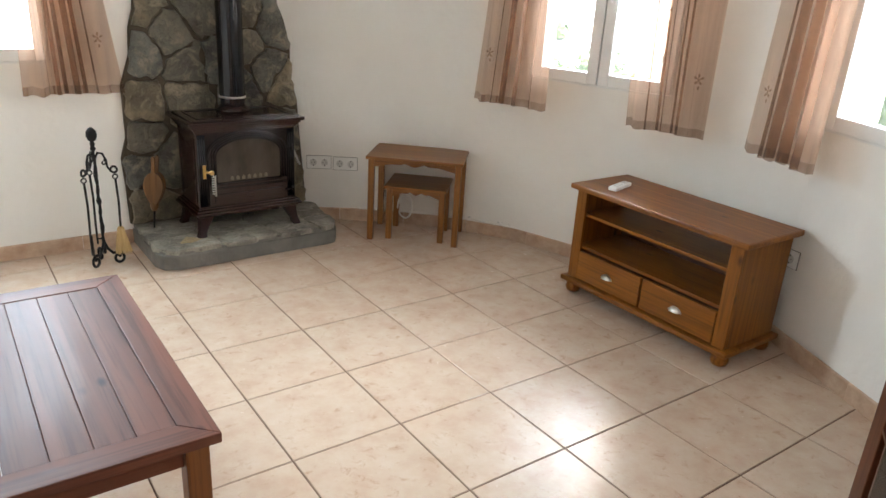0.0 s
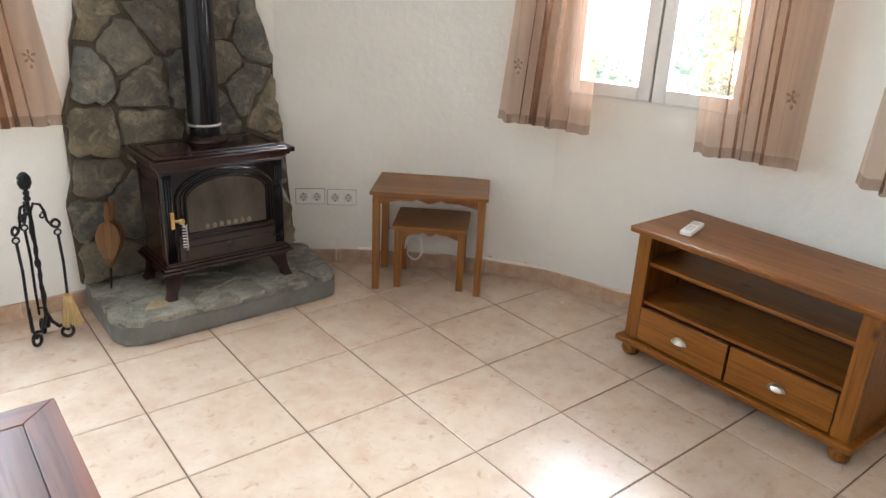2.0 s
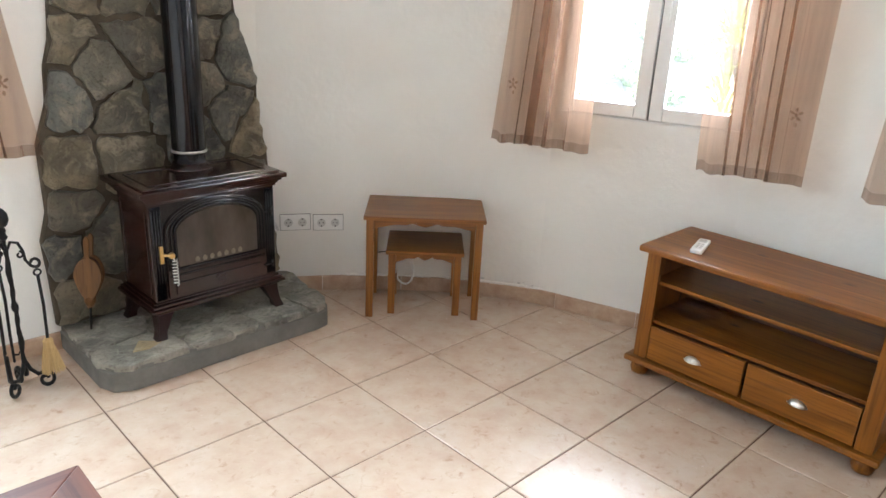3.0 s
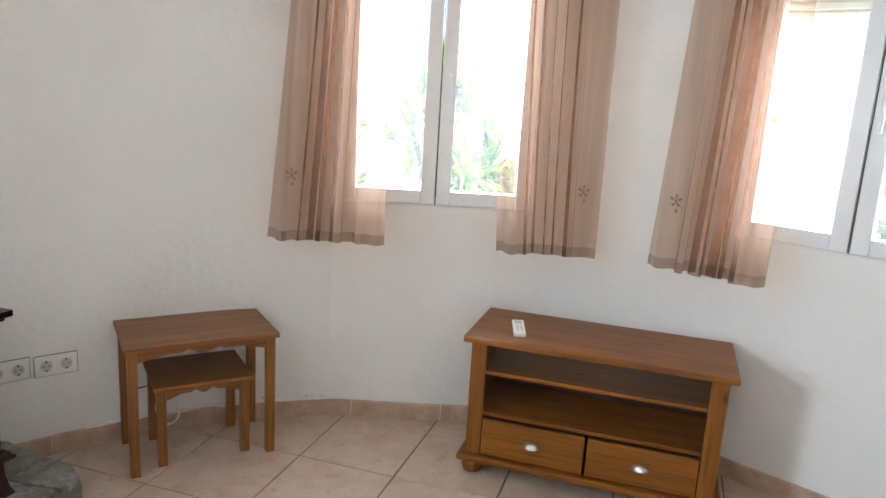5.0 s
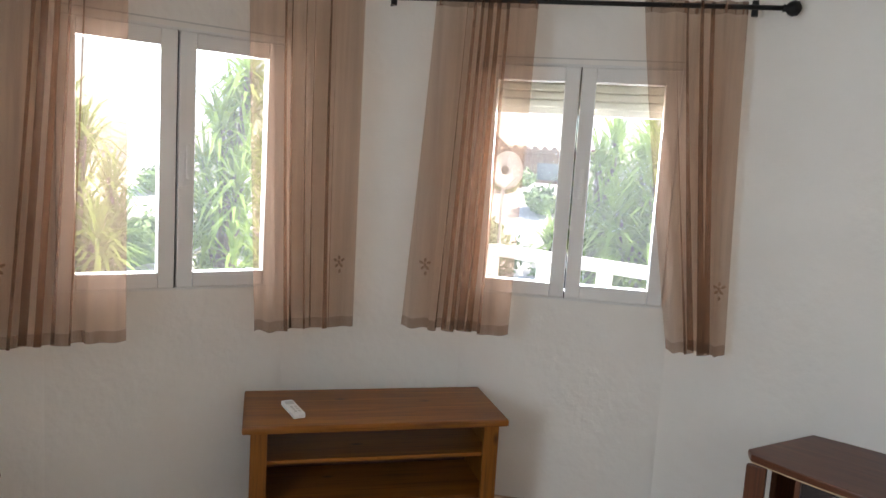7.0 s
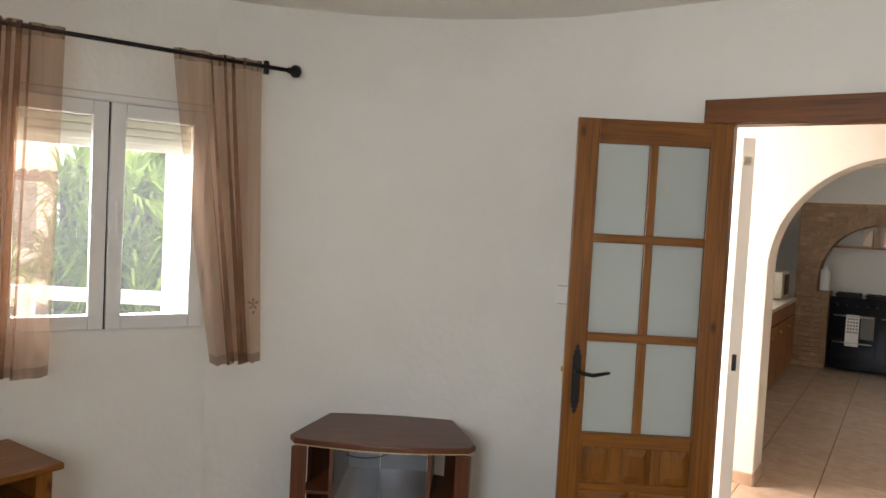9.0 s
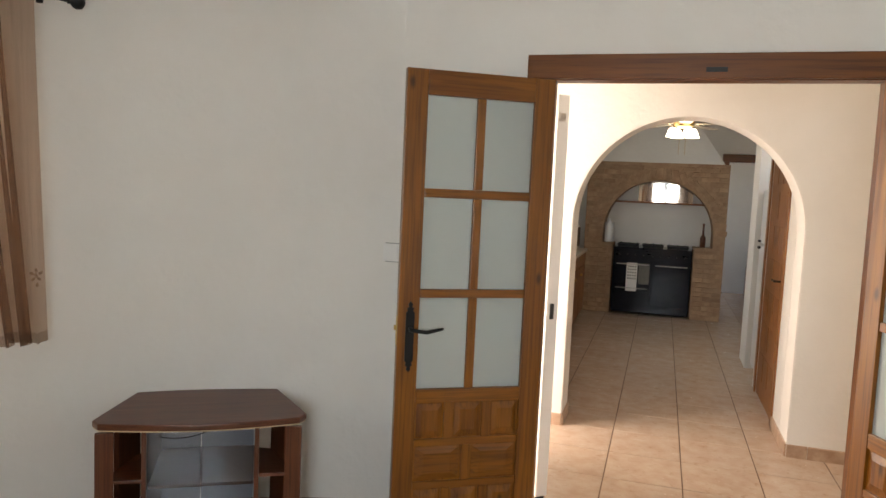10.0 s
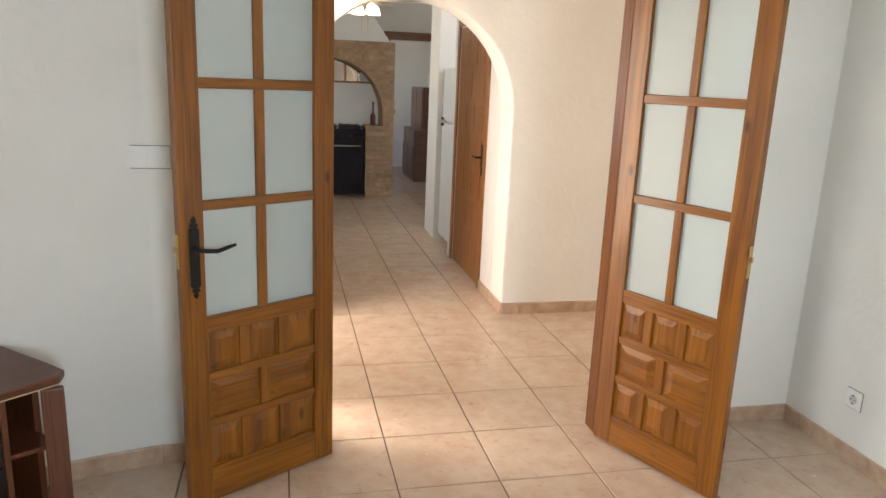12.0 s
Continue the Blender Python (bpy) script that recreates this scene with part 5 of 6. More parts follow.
# ---- corner television stand ----
def tv_stand():
    ux, uy = -0.855, -0.518
    ob = thing("television_stand", "dark mahogany corner television stand with smoked glass doors", "television stand", pose(0.555, -1.58, 0, 0, 0, math.degrees(math.atan2(uy, ux))))
    # x along the front, -y... depth runs to +y towards the corner
    W, D, h = 0.81, 0.515, 0.605
    def rim(o):
        f = [(0.02 - o + (W - 0.04 + 2 * o) * i / 14, -0.045 * math.sin(math.pi * i / 14) - o) for i in range(15)]
        return f + [(W + 0.01 + o, 0.05), (W - 0.02 + o, 0.16), (0.665 + o * 0.7, D + 0.05 + o * 0.5), (0.135 - o * 0.7, D + 0.05 + o * 0.5), (0.02 - o, 0.16), (-0.01 - o, 0.05)]
    F = Matrix.Diagonal((1, 1, 1, 1))
    bm = B()
    prism(bm, rim(0.0), h - 0.026, h, 0.006, F)
    part("top", bm, M_MAHOG, ob)
    bm = B()
    prism(bm, rim(-0.004), h - 0.031, h - 0.0262, 0.0, F)
    part("edge_strip", bm, M_STRIP, ob, "pale gold edge strip")
    bm = B()
    prism(bm, rim(-0.02), 0.03, 0.055, 0.004, F)
    part("bottom_board", bm, M_MAHOG, ob)
    for x in (0.045, W - 0.045):
        bm = B()
        prism(bm, [(x - 0.034, 0.000), (x + 0.032, -0.018), (x + 0.036, 0.006), (x - 0.026, 0.036)] if x > 0.4 else [(x - 0.032, -0.018), (x + 0.034, 0.000), (x + 0.026, 0.036), (x - 0.036, 0.006)], 0.0, h - 0.0345, 0.004)
        part("front_post", bm, M_MAHOGV, ob)
    for x in (0.19, W - 0.19):
        bm = B()
        box(bm, x - 0.009, x + 0.009, -0.01, D - 0.05, 0.056, h - 0.035, 0.001)
        part("partition", bm, M_MAHOGV, ob)
    for z in (0.32,):
        bm = B()
        box(bm, 0.20, W - 0.20, 0.03, D - 0.06, z, z + 0.014)
        part("shelf", bm, M_MAHOG, ob)
    for s in (0, 1):
        for z in (0.36,):
            bm = B()
            q = [(0.03, 0.0), (0.18, 0.0), (0.18, 0.30), (0.12, 0.28)]
            q = q if not s else [(W - a, b) for a, b in q]
            prism(bm, q, z, z + 0.014, 0.002)
            part("side_shelf", bm, M_MAHOG, ob)
        bm = B()
        q = [(0.055, 0.13), (0.075, 0.13), (0.13, 0.30), (0.115, 0.31)]
        q = q if not s else [(W - a, b) for a, b in q]
        prism(bm, q, 0.056, h - 0.035, 0.002)
        part("side_back", bm, M_MAHOGV, ob)
    for a, b in ((0.202, W / 2 - 0.002), (W / 2 + 0.002, W - 0.202)):
        bm = B()
        box(bm, a, b, -0.012, -0.007, 0.06, h - 0.04, 0.001)
        part("glass_door", bm, M_SMOKE, ob, "smoked glass door")


def smoke():
    return glass("smoked glass", 0.02, 0.055, (0.66, 0.69, 0.74))


M_SMOKE = smoke()
tv_stand()


# ---- coffee table ----
def coffee_table():
    x0, x1, y0, y1, h = -1.93, -1.188, -0.775, 0.362, 0.45
    ob = thing("coffee_table", "dark red stained plank coffee table on the tiled floor", "coffee table", pose((x0 + x1) / 2, (y0 + y1) / 2, 0))
    a, b = (x1 - x0) / 2, (y1 - y0) / 2
    fw = 0.086
    for s in (-1, 1):
        bm = B()
        q = [(s * a, -b), (s * a, b), (s * (a - fw), b - fw), (s * (a - fw), -b + fw)]
        prism(bm, q, h - 0.03, h, 0.003)
        part("frame_board", bm, M_ROSE, ob)
        bm = B()
        q = [(-a + 0.001, s * b), (a - 0.001, s * b), (a - fw - 0.001, s * (b - fw)), (-a + fw + 0.001, s * (b - fw))]
        prism(bm, q, h - 0.03, h, 0.003)
        part("frame_board", bm, M_ROSEX, ob)
    n = 6
    w = (2 * (a - fw)) / n
    for i in range(n):
        bm = B()
        xa = -a + fw + i * w
        box(bm, xa + 0.0005, xa + w - 0.0005, -b + fw + 0.001, b - fw - 0.001, h - 0.028, h - 0.002, 0.0022)
        part("plank", bm, M_ROSE, ob)
    for sx in (-1, 1):
        for sy in (-1, 1):
            bm = B()
            cx, cy = sx * (a - 0.055), sy * (b - 0.055)
            box(bm, cx - 0.03, cx + 0.03, cy - 0.03, cy + 0.03, 0, h - 0.0305, 0.004)
            part("leg", bm, M_FRAMEW, ob)
    for s in (-1, 1):
        bm = B()
        box(bm, s * (a - 0.055) - 0.011, s * (a - 0.055) + 0.011, -b + 0.086, b - 0.086, h - 0.1, h - 0.031, 0.002)
        part("apron", bm, M_ROSE, ob)
        bm = B()
        box(bm, -a + 0.086, a - 0.086, s * (b - 0.055) - 0.011, s * (b - 0.055) + 0.011, h - 0.1, h - 0.031, 0.002)
        part("apron", bm, M_ROSEX, ob)


coffee_table()


# ---- fireside tools ----
def tool_stand():
    ob = thing("fireside_tool_stand", "black wrought-iron fireside tool stand beside the hearth", "tool stand", pose(-1.015, 1.62, 0, 0, 0, 20) @ Matrix.Diagonal((0.92, 0.92, 1.035, 1)))
    bm = B()
    pts, rs = [], []
    for k in range(41):
        z = 0.06 + 0.55 * k / 40
        pts.append((0.0015 * math.sin(k * 0.8), 0.0015 * math.cos(k * 0.8), z))
        rs.append(0.009 + (0.004 if k in (10, 11, 20, 21, 30, 31) else 0) + 0.0015 * math.sin(k * 1.6))
    tube(bm, pts, rs, 10)
    part("stem", bm, M_IRON, ob, smooth=True)
    bm = B()
    lathe(bm, [(0.010, 0.60), (0.016, 0.61), (0.010, 0.622), (0.014, 0.635), (0.008, 0.645), (0.02, 0.652), (0.029, 0.672), (0.027, 0.695), (0.014, 0.711), (0.003, 0.716)], 18)
    part("ball_knob", bm, M_IRON, ob, smooth=True)
    for k in range(3):
        a = radians(200 + 120 * k)
        d = Vector((math.cos(a), math.sin(a), 0))
        bm = B()
        q = [(0.0, 0.13), (0.018, 0.085), (0.045, 0.060)] + [(0.072 + (0.034 - 0.0032 * t) * math.sin(t), 0.035 + (0.034 - 0.0032 * t) * math.cos(t)) for t in np.linspace(0.0, 7.4, 22)]
        tube(bm, [d * r + Vector((0, 0, z)) for r, z in q], 0.008, 8)
        part("scroll_foot", bm, M_IRON, ob, smooth=True)
        bm = B()
        q = [(0.0, 0.55), (0.02, 0.59), (0.045, 0.585), (0.06, 0.55), (0.062, 0.52), (0.08, 0.495)] + [(0.095 + 0.016 * math.sin(t), 0.505 - 0.016 * math.cos(t)) for t in np.linspace(0, 4.6, 10)]
        tube(bm, [d * r + Vector((0, 0, z)) for r, z in q], 0.006, 8)
        q = [(0.045 + 0.014 * math.sin(t) * (1 - t / 9), 0.54 + 0.014 * math.cos(t) * (1 - t / 9)) for t in np.linspace(0, 6.5, 14)]
        tube(bm, [d * r + Vector((0, 0, z)) for r, z in q], 0.004, 6)
        part("scroll_arm", bm, M_IRON, ob, smooth=True)
    return ob


ts = tool_stand()


def hung_tool(k, name, label, cat):
    a = radians(200 + 120 * k + 20)
    p = Vector((-1.015 + 0.09 * math.cos(a), 1.62 + 0.09 * math.sin(a), 0))
    ob = thing(name, label, cat, pose(p.x, p.y, 0))
    bm = B()
    top = 0.485
    tube(bm, [(0.012 * math.cos(t), 0, top + 0.012 * math.sin(t)) for t in np.linspace(-1.5, 4.4, 12)], 0.004, 6)
    tube(bm, [(0, 0, top - 0.012), (0.004, 0, 0.35), (0, 0, 0.20)], 0.006, 8)
    part("shaft", bm, M_IRON, ob, smooth=True)
    return ob


br = hung_tool(1, "hearth_brush", "straw hearth brush hanging on the black tool stand", "brush")
bm = B()
rng = random.Random(3)
for i in range(170):
    a, r = rng.uniform(0, 6.28), math.sqrt(rng.random())
    tube(bm, [(0.010 * r * math.cos(a), 0.010 * r * math.sin(a), 0.205), (0.024 * r * math.cos(a), 0.020 * r * math.sin(a), 0.165), (0.046 * r * math.cos(a) + 0.004, 0.034 * r * math.sin(a), 0.062 + rng.uniform(0, 0.012))], [0.0018, 0.0022, 0.0012], 4)
part("bristles", bm, M_STRAW, br, "pale straw bristles", kind="stuff")
bm = B()
lathe(bm, [(0.012, 0.16), (0.020, 0.172), (0.019, 0.20), (0.010, 0.212)], 14)
part("binding", bm, M_STRAW, br)
sh = hung_tool(0, "ash_shovel", "black iron ash shovel hanging on the tool stand", "shovel")
bm = B()
g = bmesh.new()
vs = [[g.verts.new((0.012 * (2 * u - 1) ** 2 - 0.006, (u - 0.5) * (0.04 + 0.035 * v), 0.20 - 0.115 * v)) for u in np.linspace(0, 1, 7)] for v in np.linspace(0, 1, 6)]
for r1, r2 in zip(vs, vs[1:]):
    for i in range(6):
        g.faces.new((r1[i], r1[i + 1], r2[i + 1], r2[i]))
bmesh.ops.solidify(g, geom=list(g.faces), thickness=0.003)
merge(bm, g)
part("blade", bm, M_IRON, sh, smooth=True)
pk = hung_tool(2, "poker", "black iron poker hanging on the tool stand", "poker")
bm = B()
tube(bm, [(0, 0, 0.20), (0, 0, 0.09), (0.0, 0, 0.085)], [0.006, 0.005, 0.002], 8)
tube(bm, [(0, 0, 0.12), (0.018, 0, 0.115), (0.026, 0, 0.13)], [0.005, 0.004, 0.002], 8)
part("tip", bm, M_IRON, pk, smooth=True)

# bellows leaning on the fireback
be = thing("bellows", "small wooden fire bellows leaning on the stone fireback", "bellows", pose(-0.72, 1.765, 0.116, -7, 3, -32))
for s, nm in ((-1, "front_board"), (1, "back_board")):
    bm = B()
    q = []
    for i in range(41):
        t = 2 * math.pi * i / 41
        q.append((0.056 * math.sin(t) * (1 - 0.38 * max(0, -math.cos(t)) ** 1.0), 0.235 + 0.088 * math.cos(t) * (1.0 if math.cos(t) > 0 else 1.25)))
    v = pose(0, 0, 0.10) @ pose(0, s * 0.012, 0, -s * 4.5) @ pose(0, 0, -0.10)
    prism(bm, q, -0.006, 0.006, 0.003, v @ XZ, 1)
    x = 0.0
    prism(bm, [(x - 0.010, 0.30), (x + 0.010, 0.30), (x + 0.012, 0.40), (x, 0.415), (x - 0.012, 0.40)], -0.006, 0.006, 0.003, v @ XZ, 1)
    part(nm, bm, M_BELL, be)
bm = B()
q = []
for i in range(33):
    t = 2 * math.pi * i / 33
    q.append((0.046 * math.sin(t) * (1 - 0.38 * max(0, -math.cos(t))), 0.235 + 0.08 * math.cos(t) * (1.0 if math.cos(t) > 0 else 1.25)))
prism(bm, q, -0.013, 0.013, 0.0, XZ)
part("leather", bm, M_BROWN, be)
bm = B()
lathe(bm, [(0.014, 0.10), (0.024, 0.125), (0.022, 0.15)], 14)
part("nose", bm, M_BELL, be, smooth=True)
bm = B()
tube(bm, [(0, 0, 0.10), (0, 0, 0.0)], [0.006, 0.004], 10)
part("nozzle", bm, M_IRON, be, "black metal nozzle", smooth=True)


# ---- sockets and switches ----
def socket_pair(m, n=2, sw=False, label="white double wall socket above the baseboard"):
    ob = thing("light_switch" if sw else "wall_socket", label, "light switch" if sw else "wall socket", m, "" if sw else "wall sockets")
    w = 0.071 * n
    bm = B()
    box(bm, -w / 2 - 0.005, w / 2 + 0.005, -0.009, 0.0, -0.041, 0.041, 0.003)
    part("frame", bm, M_PLAS, ob)
    # grey rim past the plate: its shadow edge on the wall, as colour
    bm = B()
    box(bm, -w / 2 - 0.008, w / 2 + 0.008, -0.004, 0.0, -0.044, 0.044)
    part("seam", bm, M_RIMSHADE, ob)
    for i in range(n):
        cx = -w / 2 + 0.0355 + 0.071 * i
        bm = B()
        if sw:
            box(bm, cx - 0.031, cx + 0.031, -0.014, -0.009, -0.031, 0.031, 0.002)
            part("rocker", bm, M_PLAS, ob)
        else:
            box(bm, cx - 0.030, cx + 0.030, -0.0105, -0.009, -0.030, 0.030, 0.001)
            box(bm, cx - 0.0325, cx + 0.0325, -0.0094, -0.009, -0.0325, 0.0325)
            part("face", bm, M_PLAS, ob)
            # raised disc, grey to put the recess's shade into its colour
            bm = B()
            lathe(bm, [(0.022, 0.0), (0.022, 0.0012), (0.020, 0.0012)], 20, pose(cx, -0.0105, 0, 90))
            part("shaded_well", bm, M_GREY, ob)
            bm = B()
            for dx in (-0.0095, 0.0095):
                lathe(bm, [(0.003, 0.0), (0.003, 0.001)], 8, pose(cx + dx, -0.0119, 0, 90))
            box(bm, cx - 0.003, cx + 0.003, -0.013, -0.0118, 0.014, 0.022)
            box(bm, cx - 0.003, cx + 0.003, -0.013, -0.0118, -0.022, -0.014)
            part("pin_holes", bm, M_DARK, ob)
    return ob


socket_pair(wall_pose(61.4, R - 0.001) @ pose(0, 0, 0.385))
socket_pair(wall_pose(57.2, R - 0.001) @ pose(0, 0, 0.38))
socket_pair(pose(-0.352, YS + 0.007, 1.27, 0, 0, 180), 2, True, "white double light switch beside the open door")
socket_pair(pose(XW + 0.001, -2.06, 0.295, 0, 0, 90), 1, False, "white single wall socket low on the end wall")
socket_pair(wall_pose(-14.0, R * math.cos(radians(WA)) / math.cos(radians(9.8)) - 0.004) @ pose(0, 0, 0.43), 1, False, "white single wall socket behind the console")
socket_pair(wall_pose(-56, R - 0.001) @ pose(0, 0, 0.50), 3, False, "white triple wall socket behind the television stand")


# cables
def cable(name, pts, r, material, label, cat="cable"):
    bm = B()
    tube(bm, pts, r, 6)
    ob = part(name, bm, material, None, label, smooth=True)
    tagged(ob, "", cat)
    return ob


pa = arc(47, R - 0.05)
pts = []
for k in range(60):
    t = k / 59
    a = t * 6.283 * 2.6
    q = arc(47 + 1.2 * math.cos(a), R - 0.075 - 0.012 * math.sin(a * 2))
    pts.append((q.x, q.y, 0.145 + 0.08 * math.sin(a) * (1 - 0.2 * t) - 0.02 * t))
cable("white_cable", pts, 0.0045, M_PLAS, "coiled white cable hanging behind the nesting tables")
p, q, w = arc(51, R - 0.03), arc(44, R - 0.03), arc(47.5, R - 0.04)
cable("aerial_cable", [(p.x, p.y, 0.22), (w.x, w.y, 0.245), (q.x, q.y, 0.27)], 0.003, M_GAP, "short black aerial cable at the rounded wall")
bm = B()
box(bm, -0.02, 0.02, -0.05, 0, -0.02, 0.02, 0.004)
pl = part("plug", bm, M_PLAS, None, "white plug in the rounded wall behind the small tables")
pl.matrix_basis = wall_pose(47, R - 0.002) @ pose(0, 0, 0.25)
tagged(pl, "", "plug")
pts = []
for k in range(40):
    a = k / 39 * 9.0
    q = arc(-56 + 3.0 * math.cos(a), R - 0.10 - 0.02 * math.sin(a))
    pts.append((q.x, q.y, 0.50 + 0.05 * math.sin(a) - k * 0.002))
cable("black_cable", pts, 0.003, M_GAP, "looped black cable behind the television stand")

# ---- kitchen and hall ----
KY = -9.22
bm = B()
sur = thing("brick_range_surround", "tan brick arched surround around the cooking range", "brick surround")


def ring_arch(x):
    """Height of the opening of the surround at x."""
    c, r, zs = -1.44, 0.70, 1.10
    u = (x - c) / r
    return zs + 0.70 * math.sqrt(max(0.0, 1 - u * u)) if abs(u) < 1 else None


g = bmesh.new()
c, r, zs = -1.44, 0.70, 1.10
pts = [(-2.285, 0.0), (-1.915, 0.0), (-1.915, 0.92), (c - r, 0.92), (c - r, zs)] + [(c - r * math.cos(math.pi * i / 30), zs + 0.70 * math.sin(math.pi * i / 30)) for i in range(1, 30)] + [(c + r, zs), (c + r, 0.92), (-0.885, 0.92), (-0.885, 0.0), (-0.50, 0.0), (-0.50, 2.03), (-2.285, 2.03)]
fr = [g.verts.new((x, KY - 0.006, z)) for x, z in pts]
bk = [g.verts.new((x, KY - 0.5, z)) for x, z in pts]
g.faces.new(fr)
g.faces.new(bk[::-1])
for i in range(len(pts)):
    g.faces.new((fr[i], fr[(i + 1) % len(pts)], bk[(i + 1) % len(pts)], bk[i]))
bmesh.ops.recalc_face_normals(g, faces=list(g.faces))
bm = B()
merge(bm, g)
part("mortar_body", bm, M_BRICK, sur)
bm = B()
box(bm, -2.14, -0.74, -9.75, -9.72, 0.9, 1.9)
part("plaster_niche", bm, M_WALL, sur)
bm = B()
box(bm, -2.12, -0.76, -9.70, -9.55, 1.49, 1.515, 0.004)
part("niche_shelf", bm, M_ORANGE, sur)
mi = thing("niche_mirror", "plain mirror standing on the shelf of the brick arch", "mirror", pose(-1.52, -9.70, 1.516))
bm = B()
box(bm, -0.36, 0.36, 0.0, 0.012, 0, 0.30)
part("mirror_glass", bm, M_MIRROR, mi)
for k, (x0, x1) in enumerate(((-2.14, -1.9), (-0.90, -0.74))):
    bm = B()
    box(bm, x0, x1, -9.45, KY + 0.02, 0.921, 0.95, 0.004)
    part("ledge", bm, M_BRICK, sur)
hood = thing("cooker_hood", "white plastered tapering hood above the brick surround", "cooker hood")
bm = B()
g = bmesh.new()
lo = [g.verts.new(v) for v in ((-2.22, KY - 0.01, 2.032), (-0.56, KY - 0.01, 2.032), (-0.56, -9.94, 2.032), (-2.22, -9.94, 2.032))]
hi = [g.verts.new(v) for v in ((-1.78, KY - 0.25, 2.695), (-1.0, KY - 0.25, 2.695), (-1.0, -9.94, 2.695), (-1.78, -9.94, 2.695))]
g.faces.new(lo[::-1])
g.faces.new(hi)
for i in range(4):
    g.faces.new((lo[i], lo[(i + 1) % 4], hi[(i + 1) % 4], hi[i]))
merge(bm, g)
part("canopy", bm, M_WALL, hood)

rg = thing("range_cooker", "black enamel range cooker with steel rail under the brick arch", "range cooker", pose(-1.40, KY - 0.33, 0))
bm = B()
box(bm, -0.495, 0.495, -0.3, 0.345, 0.03, 0.90, 0.006)
part("body", bm, M_BLACK, rg)
for x0, x1, z0, z1 in ((0.02, 0.48, 0.14, 0.72), (-0.48, 0.0, 0.42, 0.72), (-0.48, 0.0, 0.14, 0.40)):
    bm = B()
    box(bm, -x1, -x0, 0.346, 0.362, z0, z1, 0.005)
    dd = part("oven_door", bm, M_BLACK, rg)
    bm = B()
    tube(bm, [(-x1 + 0.03, 0.39, z1 - 0.04), (-x0 - 0.03, 0.39, z1 - 0.04)], 0.009, 8)
    part("door_rail", bm, M_STEEL, dd, smooth=True)
bm = B()
box(bm, -0.48, 0.48, 0.346, 0.356, 0.75, 0.86, 0.003)
part("control_panel", bm, M_BLACK, rg)
for k in range(9):
    bm = B()
    lathe(bm, [(0.014, 0), (0.012, 0.02)], 12, pose(-0.42 + k * 0.105, 0.357, 0.805, -90))
    part("knob", bm, M_IRON, rg)
for k in range(3):
    bm = B()
    cx = -0.32 + 0.32 * k
    for dx in (-0.11, 0, 0.11):
        tube(bm, [(cx + dx, -0.26, 0.935), (cx + dx, 0.30, 0.935)], 0.007, 6)
    for dy in (-0.26, 0.02, 0.30):
        tube(bm, [(cx - 0.14, dy, 0.935), (cx + 0.14, dy, 0.935)], 0.007, 6)
    box(bm, cx - 0.13, cx + 0.13, -0.25, 0.29, 0.901, 0.929, 0.004)
    part("pan_support", bm, M_IRON, rg, kind="stuff")
for k, (x, lab, mt) in enumerate(((0.245, "folded pale tea towel with a pattern on the range rail", M_PLAS), (0.09, "grey tea towel hanging on the range rail", M_CEM))):
    tw = thing("tea_towel", lab, "tea towel", pose(-1.40 + x, KY + 0.062, 0), "tea towels")
    bm = B()
    box(bm, -0.07, 0.07, -0.004, 0.004, 0.32 if k == 0 else 0.42, 0.70, 0.003)
    part("cloth", bm, mt, tw)
    if k == 0:
        bm = B()
        for i in range(4):
            for j in range(5):
                box(bm, -0.055 + i * 0.03, -0.038 + i * 0.03, 0.0045, 0.006, 0.48 + j * 0.04, 0.50 + j * 0.04)
        part("pattern", bm, M_CEM, tw, "grey printed squares", kind="stuff")

pr = thing("kitchen_roll", "white kitchen roll standing on the brick ledge", "kitchen roll", pose(-0.82, -9.32, 0.951))
bm = B()
lathe(bm, [(0.055, 0.0), (0.058, 0.01), (0.058, 0.26), (0.02, 0.262), (0.012, 0.30)], 18)
part("paper", bm, M_PLAS, pr, smooth=True)
bt = thing("bottle", "dark glass bottle standing on the brick ledge", "bottle", pose(-2.02, -9.32, 0.951))
bm = B()
lathe(bm, [(0.035, 0.0), (0.036, 0.12), (0.013, 0.17), (0.012, 0.29), (0.015, 0.31)], 16)
part("glass_body", bm, M_MAHOG, bt, smooth=True)


def opening_wood(name, x0, x1, y, z1, m_side, m_head):
    ob = tagged(new(name), "", "", "", "structure")
    for a, b in ((x0 - 0.09, x0), (x1, x1 + 0.09)):
        bm = B()
        box(bm, a, b, y, y + 0.03, 0, z1, 0.004)
        part("casing_side", bm, m_side, ob)
    bm = B()
    box(bm, x0 - 0.09, x1 + 0.09, y, y + 0.034, z1 + 0.001, z1 + 0.11, 0.004)
    part("casing_head", bm, m_head, ob)


opening_wood("far_door_casing", -3.2, -2.32, -9.95, 2.1, M_FRAMEW, M_FRAMEX)

# corridor door, fridge
kd = tagged(new("door_4"), "honey pine panelled interior door, closed", "door", "", "structure")
kd.matrix_basis = pose(-2.335, -4.86, 0, 0, 0, -90)
bm = B()
box(bm, 0, 0.90, -0.035, 0.0, 0.01, 2.02, 0.003)
part("slab", bm, M_ORANGE, kd)
